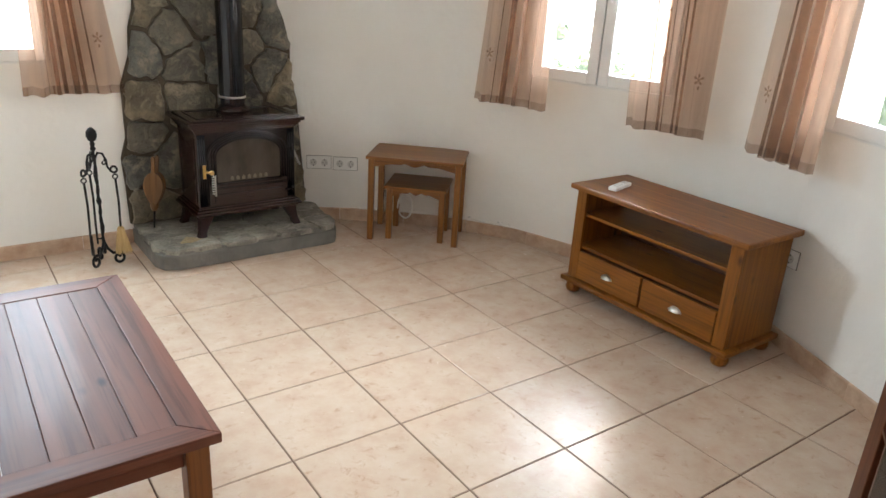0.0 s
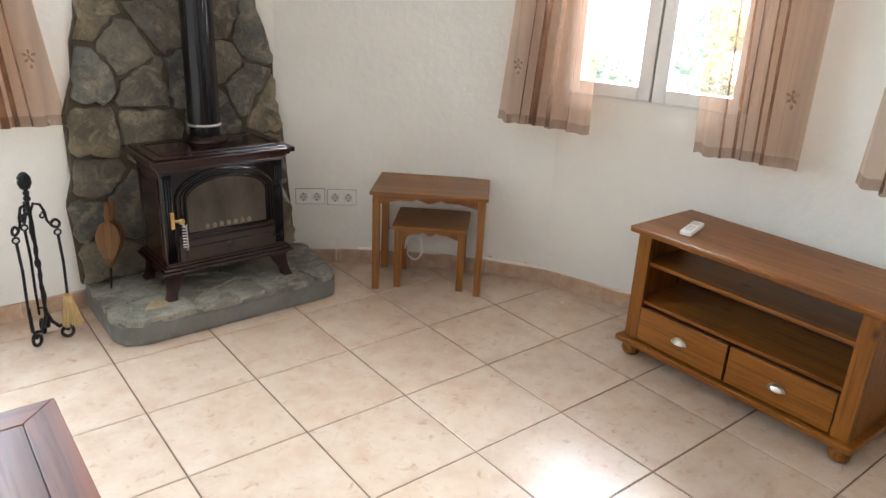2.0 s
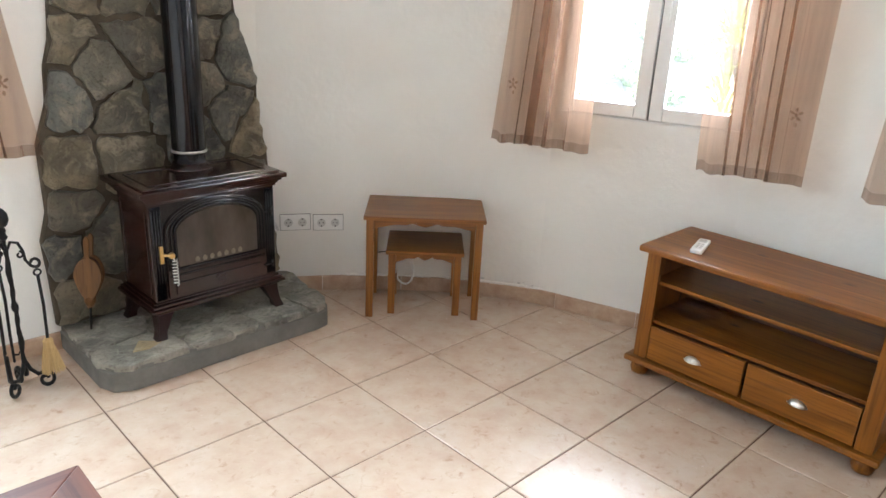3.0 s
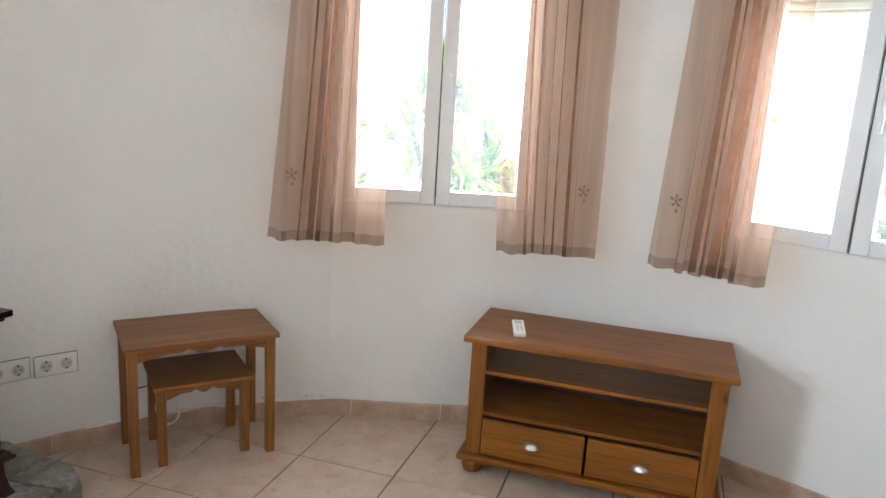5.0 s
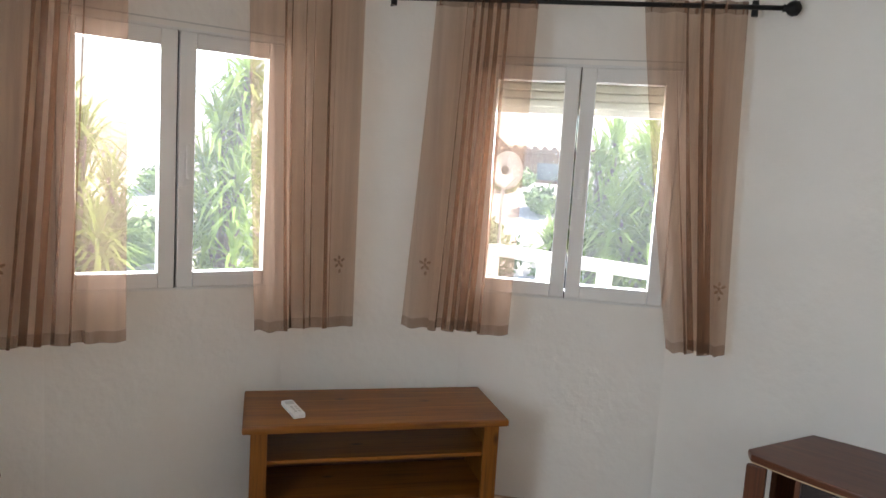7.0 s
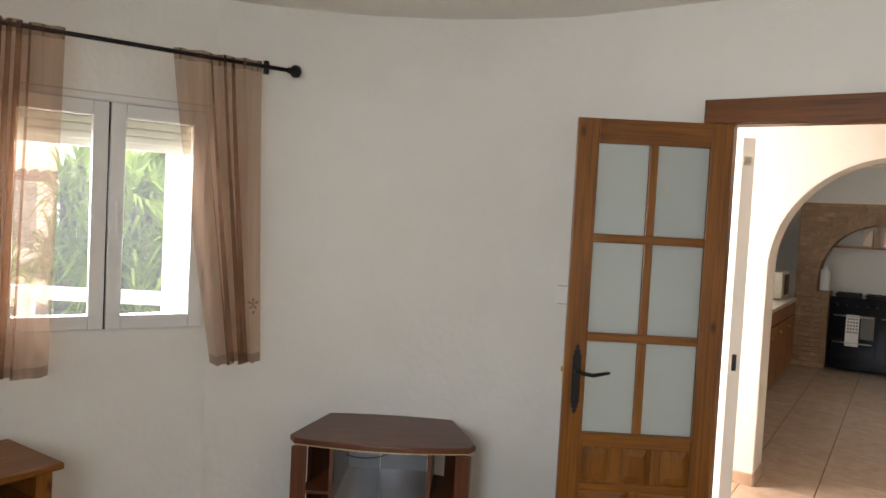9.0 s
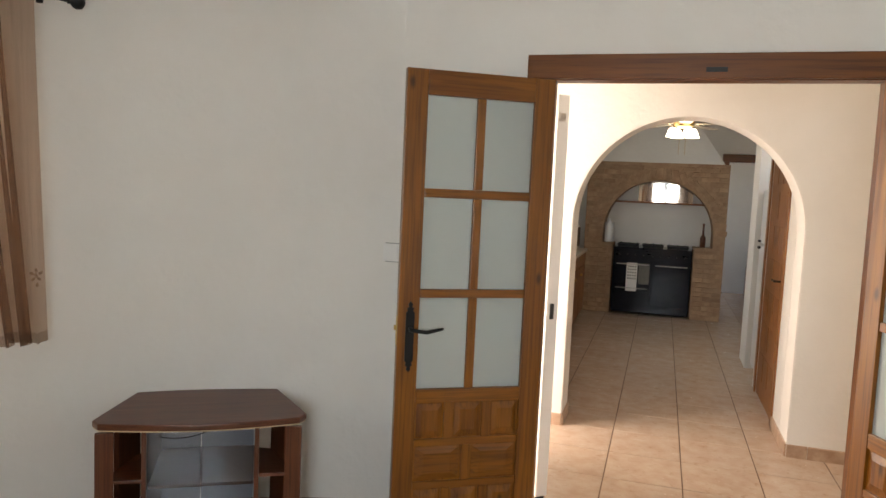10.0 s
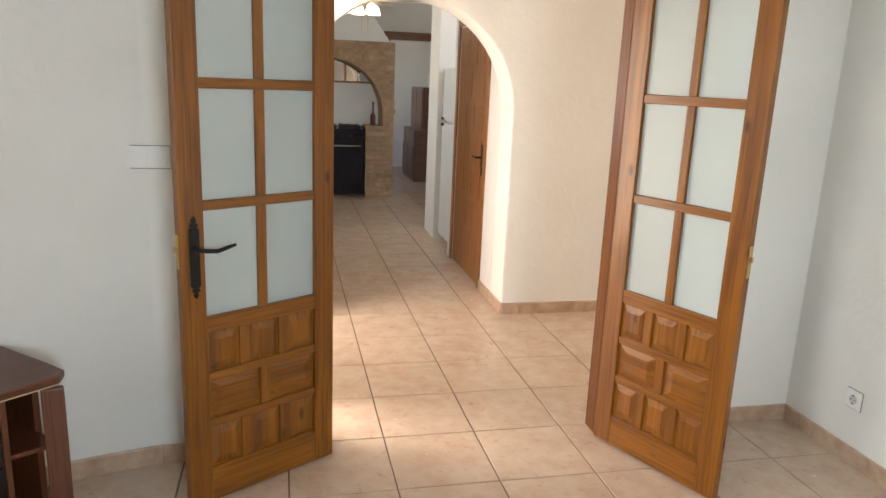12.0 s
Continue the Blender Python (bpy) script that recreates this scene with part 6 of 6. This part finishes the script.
for k in range(7):
    for n in range(3 if k % 2 == 0 else 2):
        w = (0.72 - 0.04 * (2 if k % 2 == 0 else 1)) / (3 if k % 2 == 0 else 2)
        x = 0.09 + n * (w + 0.04)
        z = 0.16 + k * 0.26
        bm = B()
        box(bm, x, x + w, 0.001, 0.0045, z, z + 0.2, 0.003)
        part("fielded_panel", bm, M_ORANGE, kd)
bm = B()
box(bm, 0.05, 0.075, 0.001, 0.006, 0.88, 1.12, 0.002)
tube(bm, [(0.062, 0.005, 1.02), (0.062, 0.05, 1.02), (0.16, 0.05, 1.02)], 0.008, 8)
part("door_handle", bm, M_IRON, kd, "black iron lever handle")
for a, b, z0, z1 in ((-0.07, -0.002, 0, 2.03), (0.902, 0.97, 0, 2.03), (-0.07, 0.97, 2.031, 2.10)):
    bm = B()
    box(bm, a, b, 0.002, 0.016, z0, z1, 0.003)
    part("casing", bm, M_ORANGE, kd)

fr_ = thing("refrigerator", "white upright refrigerator standing against the kitchen wall", "refrigerator", pose(-2.70, -6.30, 0, 0, 0, 90))
bm = B()
box(bm, -0.29, 0.29, -0.28, 0.30, 0.03, 1.70, 0.01)
part("body", bm, M_PVC, fr_)
for z0, z1 in ((0.06, 1.18), (1.20, 1.69)):
    bm = B()
    box(bm, -0.29, 0.29, -0.325, -0.284, z0, z1, 0.012)
    dd = part("door", bm, M_PVC, fr_)
    bm = B()
    box(bm, -0.27, -0.20, -0.345, -0.326, (z1 - 0.03 if z0 < 1 else z0 + 0.01), (z1 - 0.005 if z0 < 1 else z0 + 0.03), 0.004)
    part("handle", bm, M_DARK, dd)

# base units with a worktop on the east side
for k in range(6):
    un = thing("base_cabinet", "orange pine kitchen base cabinet, closed, under the worktop", "base cabinet", pose(-0.32, -5.2 - 0.6 * k, 0), "kitchen base cabinets")
    bm = B()
    box(bm, -0.26, 0.31, -0.299, 0.299, 0.1, 0.858)
    part("body", bm, M_ORANGE, un)
    bm = B()
    box(bm, -0.285, -0.262, -0.29, 0.29, 0.13, 0.70, 0.004)
    dd = part("door", bm, M_ORANGE, un)
    bm = B()
    lathe(bm, [(0.012, 0), (0.015, 0.02), (0.008, 0.026)], 10, pose(-0.286, 0.23, 0.62, 0, -90))
    part("knob", bm, M_BRASS, dd)
    bm = B()
    box(bm, -0.285, -0.262, -0.29, 0.29, 0.715, 0.85, 0.004)
    part("drawer", bm, M_ORANGE, un)
    bm = B()
    box(bm, -0.22, 0.31, -0.299, 0.299, 0.0, 0.0995)
    part("plinth", bm, M_ORANGE, un)
wt = thing("worktop", "cream speckled worktop along the kitchen base cabinets", "worktop")
bm = B()
box(bm, -0.62, -0.003, -8.5, -4.9, 0.86, 0.9, 0.006)
part("slab", bm, M_CTOP, wt)
mw = thing("microwave", "cream microwave oven on the kitchen worktop", "microwave", pose(-0.33, -8.1, 0.902))
bm = B()
box(bm, -0.2, 0.2, -0.24, 0.24, 0.01, 0.30, 0.008)
part("body", bm, M_CTOP, mw)
bm = B()
box(bm, -0.21, -0.201, -0.22, 0.08, 0.04, 0.27, 0.003)
part("door", bm, M_BLACK, mw)
for k in range(4):
    bm = B()
    lathe(bm, [(0.015, 0), (0.015, 0.008)], 10, pose(-0.33 + (k % 2 - 0.5) * 0.34, -8.1 + (k // 2 - 0.5) * 0.4, 0.903))
    o = part("rubber_foot", bm, M_GAP, mw)
    o.matrix_parent_inverse = mw.matrix_basis.inverted()

# fan with lamps
fan = thing("ceiling_fan", "brass ceiling fan with lit glass lamp shades in the kitchen", "ceiling fan", pose(-1.63, -6.9, -0.09))
bm = B()
tube(bm, [(0, 0, 2.70), (0, 0, 2.50)], 0.014, 10)
lathe(bm, [(0.05, 2.36), (0.10, 2.38), (0.11, 2.44), (0.09, 2.50), (0.03, 2.52)], 20)
part("motor", bm, M_BRASS, fan, smooth=True)
for k in range(5):
    a = 2 * math.pi * k / 5 + 0.4
    bm = B()
    box(bm, 0.12, 0.60, -0.06, 0.06, 2.395, 2.402, 0.003, pose(0, 0, 0, 0, 0, math.degrees(a)))
    part("blade", bm, M_CTOP, fan)
for k in range(4):
    a = 2 * math.pi * k / 4 + 0.5
    bm = B()
    lathe(bm, [(0.02, 0.06), (0.045, 0.035), (0.052, 0.0), (0.066, -0.03)], 14, pose(0.11 * math.cos(a), 0.11 * math.sin(a), 2.30), cap=False)
    part("lamp_shade", bm, M_LAMP, fan, "glowing frosted glass shade", smooth=True)
for k in (-1, 1):
    bm = B()
    tube(bm, [(0.03 * k, 0, 2.36), (0.03 * k, 0, 2.10)], 0.002, 6)
    part("pull_chain", bm, M_BRASS, fan)
lp = new("fan_light", bpy.data.lights.new("fan_light", "POINT"))
lp.data.energy, lp.data.color, lp.data.shadow_soft_size = 1.0, (1, 0.84, 0.62), 0.08
lp.matrix_world = pose(-1.63, -6.9, 2.24)

# cord of a fan overhead, its wooden end just in view
pc = thing("pull_cord", "wooden bead on a thin cord hanging from the ceiling", "pull cord", pose(-1.05, -0.2, 0))
bm = B()
tube(bm, [(0, 0, 1.965), (0, 0, H)], 0.0012, 6)
part("cord", bm, M_STRIP, pc)
bm = B()
lathe(bm, [(0.004, 1.930), (0.0065, 1.935), (0.0065, 1.955), (0.003, 1.968)], 12)
part("bead", bm, M_NEST, pc, smooth=True)

# far room
cb = thing("dark_sideboard", "dark mahogany cabinet standing in the room beyond the kitchen", "cabinet", pose(-3.12, -11.1, 0))
for a, b, z0, z1, nm in ((-0.25, 0.30, 0.0, 0.8, "lower_body"), (-0.25, 0.18, 0.801, 1.45, "upper_body")):
    bm = B()
    box(bm, a, b, -0.5, 0.5, z0, z1, 0.006)
    part(nm, bm, M_MAHOG, cb)
for k in range(2):
    bm = B()
    box(bm, 0.301, 0.315, -0.48 + 0.49 * k, -0.01 + 0.49 * k, 0.06, 0.55, 0.004)
    part("door", bm, M_MAHOG, cb)
    bm = B()
    box(bm, 0.181, 0.192, -0.48 + 0.49 * k, -0.01 + 0.49 * k, 0.84, 1.42, 0.004)
    part("door", bm, M_MAHOG, cb)
for k in range(2):
    vz = thing("glass_vase", "small clear glass vase on the dark cabinet", "vase", pose(-3.12, -10.85 - 0.25 * k, 1.451), "vases")
    bm = B()
    lathe(bm, [(0.03, 0), (0.04, 0.06), (0.015, 0.13), (0.03, 0.2)], 12)
    part("vase_body", bm, M_PVC, vz, smooth=True)


# ---- garden ----
bm = B()
box(bm, -60, 60, -60, 60, -0.45, -0.42)
box(bm, -12, 2.9, -16, 5, -0.42, -0.22)
part("ground", bm, M_GRAVEL, None, "", kind="structure")
bd = new("backdrop")
tagged(bd, "", "", "", "structure")
for a0, a1, hh, dd in ((-60, 15, 4, 75), (0, 60, 3.5, 70), (50, 110, 4, 80)):
    bm = B()
    g = bmesh.new()
    n = 30
    rows = []
    for i in range(n + 1):
        a = radians(a0 + (a1 - a0) * i / n)
        z = hh * math.sin(math.pi * i / n) * (0.8 + 0.25 * noise.noise((i * 0.4, hh, 0)))
        rows.append((g.verts.new((dd * math.cos(a), dd * math.sin(a), -3)), g.verts.new(((dd + 12) * math.cos(a), (dd + 12) * math.sin(a), z))))
    for p, q in zip(rows, rows[1:]):
        g.faces.new((p[0], q[0], q[1], p[1]))
    merge(bm, g)
    part("hill", bm, M_HILL, bd)


def yucca(m, h, heads, seed):
    rng = random.Random(seed)
    ob = thing("yucca_tree", "green spiky yucca in pale gravel outside the window", "yucca", m, "garden yuccas")
    bm, lf = B(), B()
    g = bmesh.new()
    for k in range(heads):
        a = rng.uniform(0, 6.28)
        hz = h * rng.uniform(0.3, 1.0)
        o = Vector((math.cos(a), math.sin(a), 0)) * rng.uniform(0.05, 0.55) * (1 if k else 0.1)
        tube(bm, [(0, 0, -0.05), tuple(o * 0.5 + Vector((0, 0, hz * 0.5))), tuple(o + Vector((0, 0, hz)))], [0.09, 0.07, 0.05], 8)
        c = o + Vector((0, 0, hz))
        for i in range(120):
            el, az = radians(rng.uniform(-30, 80)), rng.uniform(0, 6.28)
            d = Vector((math.cos(el) * math.cos(az), math.cos(el) * math.sin(az), math.sin(el)))
            L = rng.uniform(0.5, 0.8)
            side = d.cross(Vector((0, 0, 1))).normalized() * 0.021
            st = c - Vector((0, 0, rng.uniform(0, 0.22) if i % 2 else rng.uniform(0, min(hz, 1.1))))
            p = [st, st + d * L * 0.5 + Vector((0, 0, 0.02)), st + d * L - Vector((0, 0, 0.16))]
            v = [g.verts.new(p[0] - side), g.verts.new(p[0] + side), g.verts.new(p[1] - side), g.verts.new(p[1] + side), g.verts.new(p[2])]
            g.faces.new((v[0], v[1], v[3], v[2]))
            g.faces.new((v[2], v[3], v[4]))
    merge(lf, g)
    part("trunk", bm, M_BARK, ob)
    part("crown", lf, M_LEAF, ob, "spiky green leaves")
    return ob


def shrub(m, r, seed):
    rng = random.Random(seed)
    ob = thing("shrub", "low green shrub among pale garden rocks", "shrub", m, "garden shrubs")
    bm = B()
    for k in range(5):
        a = rng.uniform(0, 6.28)
        tube(bm, [(0, 0, -0.03), (r * 0.3 * math.cos(a), r * 0.3 * math.sin(a), r * 0.6)], [0.02, 0.008], 5)
    part("stems", bm, M_BARK, ob, kind="stuff")
    bm = B()
    g = bmesh.new()
    for i in range(700):
        d = Vector((rng.gauss(0, 1), rng.gauss(0, 1), rng.gauss(0, 1))).normalized()
        c = Vector((d.x * r, d.y * r, r * 0.75 + d.z * r * 0.7)) * rng.uniform(0.6, 1.0) * (0.8 + 0.35 * noise.noise(d * 2.2 + Vector((seed, 0, 0))))
        u = Vector((rng.gauss(0, 1), rng.gauss(0, 1), rng.gauss(0, 1))).normalized() * 0.05
        w = u.cross(d).normalized() * 0.03
        g.faces.new([g.verts.new(c - u), g.verts.new(c + w), g.verts.new(c + u), g.verts.new(c - w)])
    merge(bm, g)
    part("foliage", bm, M_BUSH, ob, "small green leaves")


def garden_rock(m, r, seed):
    bm = B()
    bmesh.ops.create_icosphere(bm, subdivisions=3, radius=r)
    for v in bm.verts:
        v.co *= 1 + 0.35 * noise.noise(v.co / r * 1.3 + Vector((seed, 0, 0)))
        v.co.z *= 0.6
    ob = part("garden_rock", bm, M_ROCKOUT, None, "pale rounded garden rock on gravel")
    tagged(ob, "", "rock", "garden rocks")
    ob.matrix_basis = m


def out_at(deg, d, dx=0.0):
    p = arc(deg, d)
    return p


def bank_z(x, y):
    """Height of the garden ground, which rises away from the house."""
    d, a = math.hypot(x + 1.5, y), abs(math.degrees(math.atan2(y, x + 1.5)) + 5)
    t = min(1.0, max(0.0, (d - 7.2) / 8.5))
    side = min(1.0, max(0.0, (62 - a) / 12))
    return -0.42 + side * t * t * (3 - 2 * t) * (1.55 + 0.25 * noise.noise((x * 0.35, y * 0.35, 3.0))) + 0.05 * side * min(1.0, t * 4) * noise.noise((x * 1.7, y * 1.7, 8.0))


bm = B()
rows = []
for k in range(46):
    d = 7.0 + 0.34 * k
    rows.append([bm.verts.new((-1.5 + d * math.cos(a), d * math.sin(a), bank_z(-1.5 + d * math.cos(a), d * math.sin(a)) - (0.03 if k == 0 else 0.0))) for a in np.linspace(radians(-67), radians(57), 90)])
for u, v in zip(rows, rows[1:]):
    for i in range(89):
        bm.faces.new((u[i], v[i], v[i + 1], u[i + 1]))
part("garden_bank", bm, M_GRAVEL, None, "", smooth=True, kind="structure")


def planted(x, y, turn=0):
    return pose(x, y, bank_z(x, y), 0, 0, turn)


for k, (x, y, h, n) in enumerate(((7.4, 0.55, 3.0, 9), (6.65, 2.13, 2.5, 6), (8.2, 2.0, 1.3, 2), (9.5, 0.0, 2.2, 4), (8.7, -4.23, 0.9, 1), (7.1, -4.2, 2.3, 6), (5.75, -4.25, 2.45, 10), (6.0, -4.8, 2.6, 9), (7.0, -5.4, 2.7, 7), (12.5, 3.6, 1.6, 4))):
    yucca(planted(x, y, 40 * k), h, n, k)
rng = random.Random(9)
shrub(planted(6.16, -2.38), 0.45, 77)
shrub(planted(6.9, -2.0), 0.35, 78)
for k in range(54):
    p = out_at(rng.uniform(-40, 45), rng.uniform(9.0, 17))
    shrub(planted(p.x, p.y), rng.uniform(0.25, 0.6), k)
for k in range(120):
    p = out_at(rng.uniform(-40, 40), rng.uniform(5.5, 16))
    rr = rng.uniform(0.1, 0.34)
    garden_rock(pose(p.x, p.y, bank_z(p.x, p.y) + rr * 0.2, 0, 0, 33 * k), rr, k)


def stone_wall():
    """A pale dry-stone wall end on the bank."""
    ob = thing("garden_stone_wall", "pale stacked stone wall on the garden bank", "stone wall", pose(10.36, -5.5, 0.45, 0, 0, -60))
    rng = random.Random(31)
    z = 0.0
    while z < 1.35:
        h, x = rng.uniform(0.12, 0.2), -0.35
        while x < 0.35:
            w = rng.uniform(0.16, 0.32)
            bm = B()
            box(bm, x + 0.004, min(0.4, x + w) - 0.004, -0.2 + rng.uniform(-0.02, 0.02), 0.25, z + 0.004, z + h - 0.004, 0.02)
            part("stone", bm, M_ROCKOUT, ob)
            x += w
        z += h


def pavilion():
    ob = thing("garden_pavilion", "dark timber garden pavilion with a gabled roof beyond the garden", "pavilion", pose(17.7, -5.77, 0.9, 0, 0, -20))
    bm = B()
    g = bmesh.new()
    a = [g.verts.new(q) for q in ((-1.6, -0.78, 1.28), (-1.6, 0.78, 1.28), (-1.6, 0, 2.02), (1.6, -0.78, 1.28), (1.6, 0.78, 1.28), (1.6, 0, 2.02))]
    for f in ((0, 2, 1), (3, 4, 5), (0, 3, 5, 2), (1, 2, 5, 4), (0, 1, 4, 3)):
        g.faces.new([a[i] for i in f])
    bmesh.ops.recalc_face_normals(g, faces=list(g.faces))
    merge(bm, g)
    part("roof", bm, M_ROOF, ob)
    bm = B()
    box(bm, -1.4, 1.4, -0.5, 0.5, 0.0, 0.75)
    part("low_wall", bm, M_WHITEOUT, ob)
    for x in (-1.3, 1.3):
        for y in (-0.5, 0.5):
            bm = B()
            box(bm, x - 0.07, x + 0.07, y - 0.07, y + 0.07, -0.2, 1.279)
            part("post", bm, M_BARK, ob)


def outhouse():
    ob = thing("long_outhouse", "long low brown outhouse with a clay tile roof edge", "outhouse", pose(19.0, -9.0, 0.8, 0, 0, -24))
    bm = B()
    box(bm, -1.0, 1.0, -1.2, 3.6, 0.0, 1.32)
    part("wall", bm, M_ROOF, ob)
    bm = B()
    box(bm, -1.25, 1.25, -1.35, 3.75, 1.321, 1.44, 0.02)
    part("roof", bm, M_ROOF, ob)
    bm = B()
    for k in range(18):
        tube(bm, [(-1.28, -1.28 + 0.285 * k, 1.46), (1.2, -1.28 + 0.285 * k, 1.50)], 0.08, 6)
    part("roof_tiles", bm, M_ROOF, ob, "rows of clay roof tiles", kind="stuff")
    bm = B()
    box(bm, -1.02, -1.001, -0.3, 0.9, 0.55, 1.05)
    part("window", bm, M_GLASSFAR, ob)


M_GLASSFAR = mat("dark far window", (0.08, 0.10, 0.12), 0.1)
stone_wall()
pavilion()
outhouse()


def terrace():
    """A white rail on posts past the south-east window."""
    ob = thing("terrace_railing", "white terrace railing with square posts outside the window", "railing")
    p, q = Vector((3.17, -2.89, 0)), Vector((4.6, -1.9, 0))
    d = q - p
    m = pose(p.x, p.y, 0, 0, 0, math.degrees(math.atan2(d.y, d.x)))
    bm = B()
    box(bm, 0.08, d.length, -0.05, 0.05, 0.80, 0.90, 0.006, m)
    part("top_rail", bm, M_WHITEOUT, ob)
    bm = B()
    box(bm, 0.08, d.length, -0.03, 0.03, 0.05, 0.11, 0.006, m)
    part("bottom_rail", bm, M_WHITEOUT, ob)
    for k in range(1, 4):
        bm = B()
        x = d.length * k / 3
        box(bm, x - 0.05, x + 0.05, -0.049, 0.049, -0.43, 0.799, 0.006, m)
        part("post", bm, M_WHITEOUT, ob)
    col = thing("porch_column", "square white rendered porch column outside the window", "column", pose(3.17, -2.89, 0, 0, 0, 35))
    bm = B()
    box(bm, -0.08, 0.08, -0.08, 0.08, -0.43, 2.75, 0.006)
    part("shaft", bm, M_WHITEOUT, col)
    dish = thing("satellite_dish", "white oval satellite dish on a pole in the garden", "satellite dish", pose(7.05, -2.86, 1.58, 0, 0, 100) @ Matrix.Diagonal((0.75, 0.75, 0.58, 1)))
    bm = B()
    g = bmesh.new()
    rows = [[g.verts.new((0.30 * k / 4 * math.cos(t), -0.10 * (1 - (k / 4) ** 2), 0.42 * k / 4 * math.sin(t))) for t in np.linspace(0, 6.283, 25)[:-1]] for k in range(1, 5)]
    for u, v in zip(rows, rows[1:]):
        for i in range(24):
            g.faces.new((u[i], u[(i + 1) % 24], v[(i + 1) % 24], v[i]))
    g.faces.new(rows[0])
    bmesh.ops.solidify(g, geom=list(g.faces), thickness=0.01)
    merge(bm, g)
    part("reflector", bm, M_WHITEOUT, dish, smooth=True)
    bm = B()
    tube(bm, [(0, -0.12, -0.1), (0, -0.14, -3.45)], 0.03, 8)
    part("pole", bm, M_GREY, dish)
    bm = B()
    tube(bm, [(0, -0.05, -0.40), (0, 0.35, -0.12)], 0.012, 6)
    part("feed_arm", bm, M_GREY, dish)


terrace()

# ---- bricks of the range surround ----
brick_me = {}


def brick(parent, x, z, w, h, m=None):
    key = (round(w, 2), round(h, 3))
    if key not in brick_me:
        b2 = B()
        box(b2, -w / 2 + 0.004, w / 2 - 0.004, 0.0, 0.012, -h / 2 + 0.004, h / 2 - 0.004)
        bmesh.ops.bevel(b2, geom=[e for e in b2.edges if all(v.co.y > 0.01 for v in e.verts)], offset=0.003, segments=1, affect="EDGES")
        me2 = bpy.data.meshes.new("brick")
        b2.to_mesh(me2)
        b2.free()
        me2.materials.append(M_BRICK)
        brick_me[key] = me2
    ob = new("brick", brick_me[key])
    ob.parent = parent
    ob.matrix_basis = pose(x, KY - 0.0065, z) @ (m if m is not None else Matrix())


for k in range(25):
    ang = math.pi * (k + 0.5) / 25
    rr, cz = 0.79, 1.10
    brick(sur, -1.44 - rr * math.cos(ang), cz + rr * math.sin(ang), 0.075, 0.155, pose(0, 0, 0, 0, -math.degrees(ang - math.pi / 2)))
bh, bw = 0.062, 0.225
for row in range(int(2.03 / bh)):
    z = (row + 0.5) * bh + 0.004
    x = -2.28 - (0.5 * bw if row % 2 else 0)
    while x < -0.51:
        a, b = max(x, -2.28), min(x + bw, -0.505)
        lim = None
        half = math.sqrt(max(0.0, 0.885 ** 2 - max(0.0, z - 1.10) ** 2)) if z < 1.985 else 0.0
        lo, hi = (-1.44 - half, -1.44 + half) if z > 0.93 else (-1.92, -0.88)
        for c, d in ((a, min(b, lo)), (max(a, hi), b)) if half or z <= 0.93 else ((a, b),):
            if d - c > 0.045:
                brick(sur, (c + d) / 2, z, round(d - c, 2), bh)
        x += bw

# ---- floor tiles ----
tile_me = {}


def tile_mesh(k):
    bm = B()
    a = TILE / 2 - 0.0027
    box(bm, -a, a, -a, a, -0.012, 0.0, 0.0)
    top = [e for e in bm.edges if all(v.co.z > -0.001 for v in e.verts)]
    bmesh.ops.bevel(bm, geom=top, offset=0.0022, segments=1, affect="EDGES")
    me = bpy.data.meshes.new("floor_tile")
    bm.to_mesh(me)
    bm.free()
    me.materials.append(M_TILE)
    return me


me = tile_mesh(0)
floor_ob = bpy.data.objects["floor"]
far = B()
for i in range(-8, 5):
    for j in range(-30, 6):
        x, y = (i + 0.5) * TILE, (j + 0.5) * TILE
        if x > CX and math.hypot(x - CX, y - CY) > R + 0.26 and y > -2.4:
            continue
        if x > 0.7 and y < -2.4:
            continue
        if y > -9.0:
            ob = new("floor_tile", me)
            ob.parent = floor_ob
            ob.location = (x, y, 0)
        else:
            a = TILE / 2 - 0.0028
            box(far, x - a, x + a, y - a, y + a, -0.012, 0.0)
part("far_floor_tiles", far, M_TILE, floor_ob, kind="stuff")
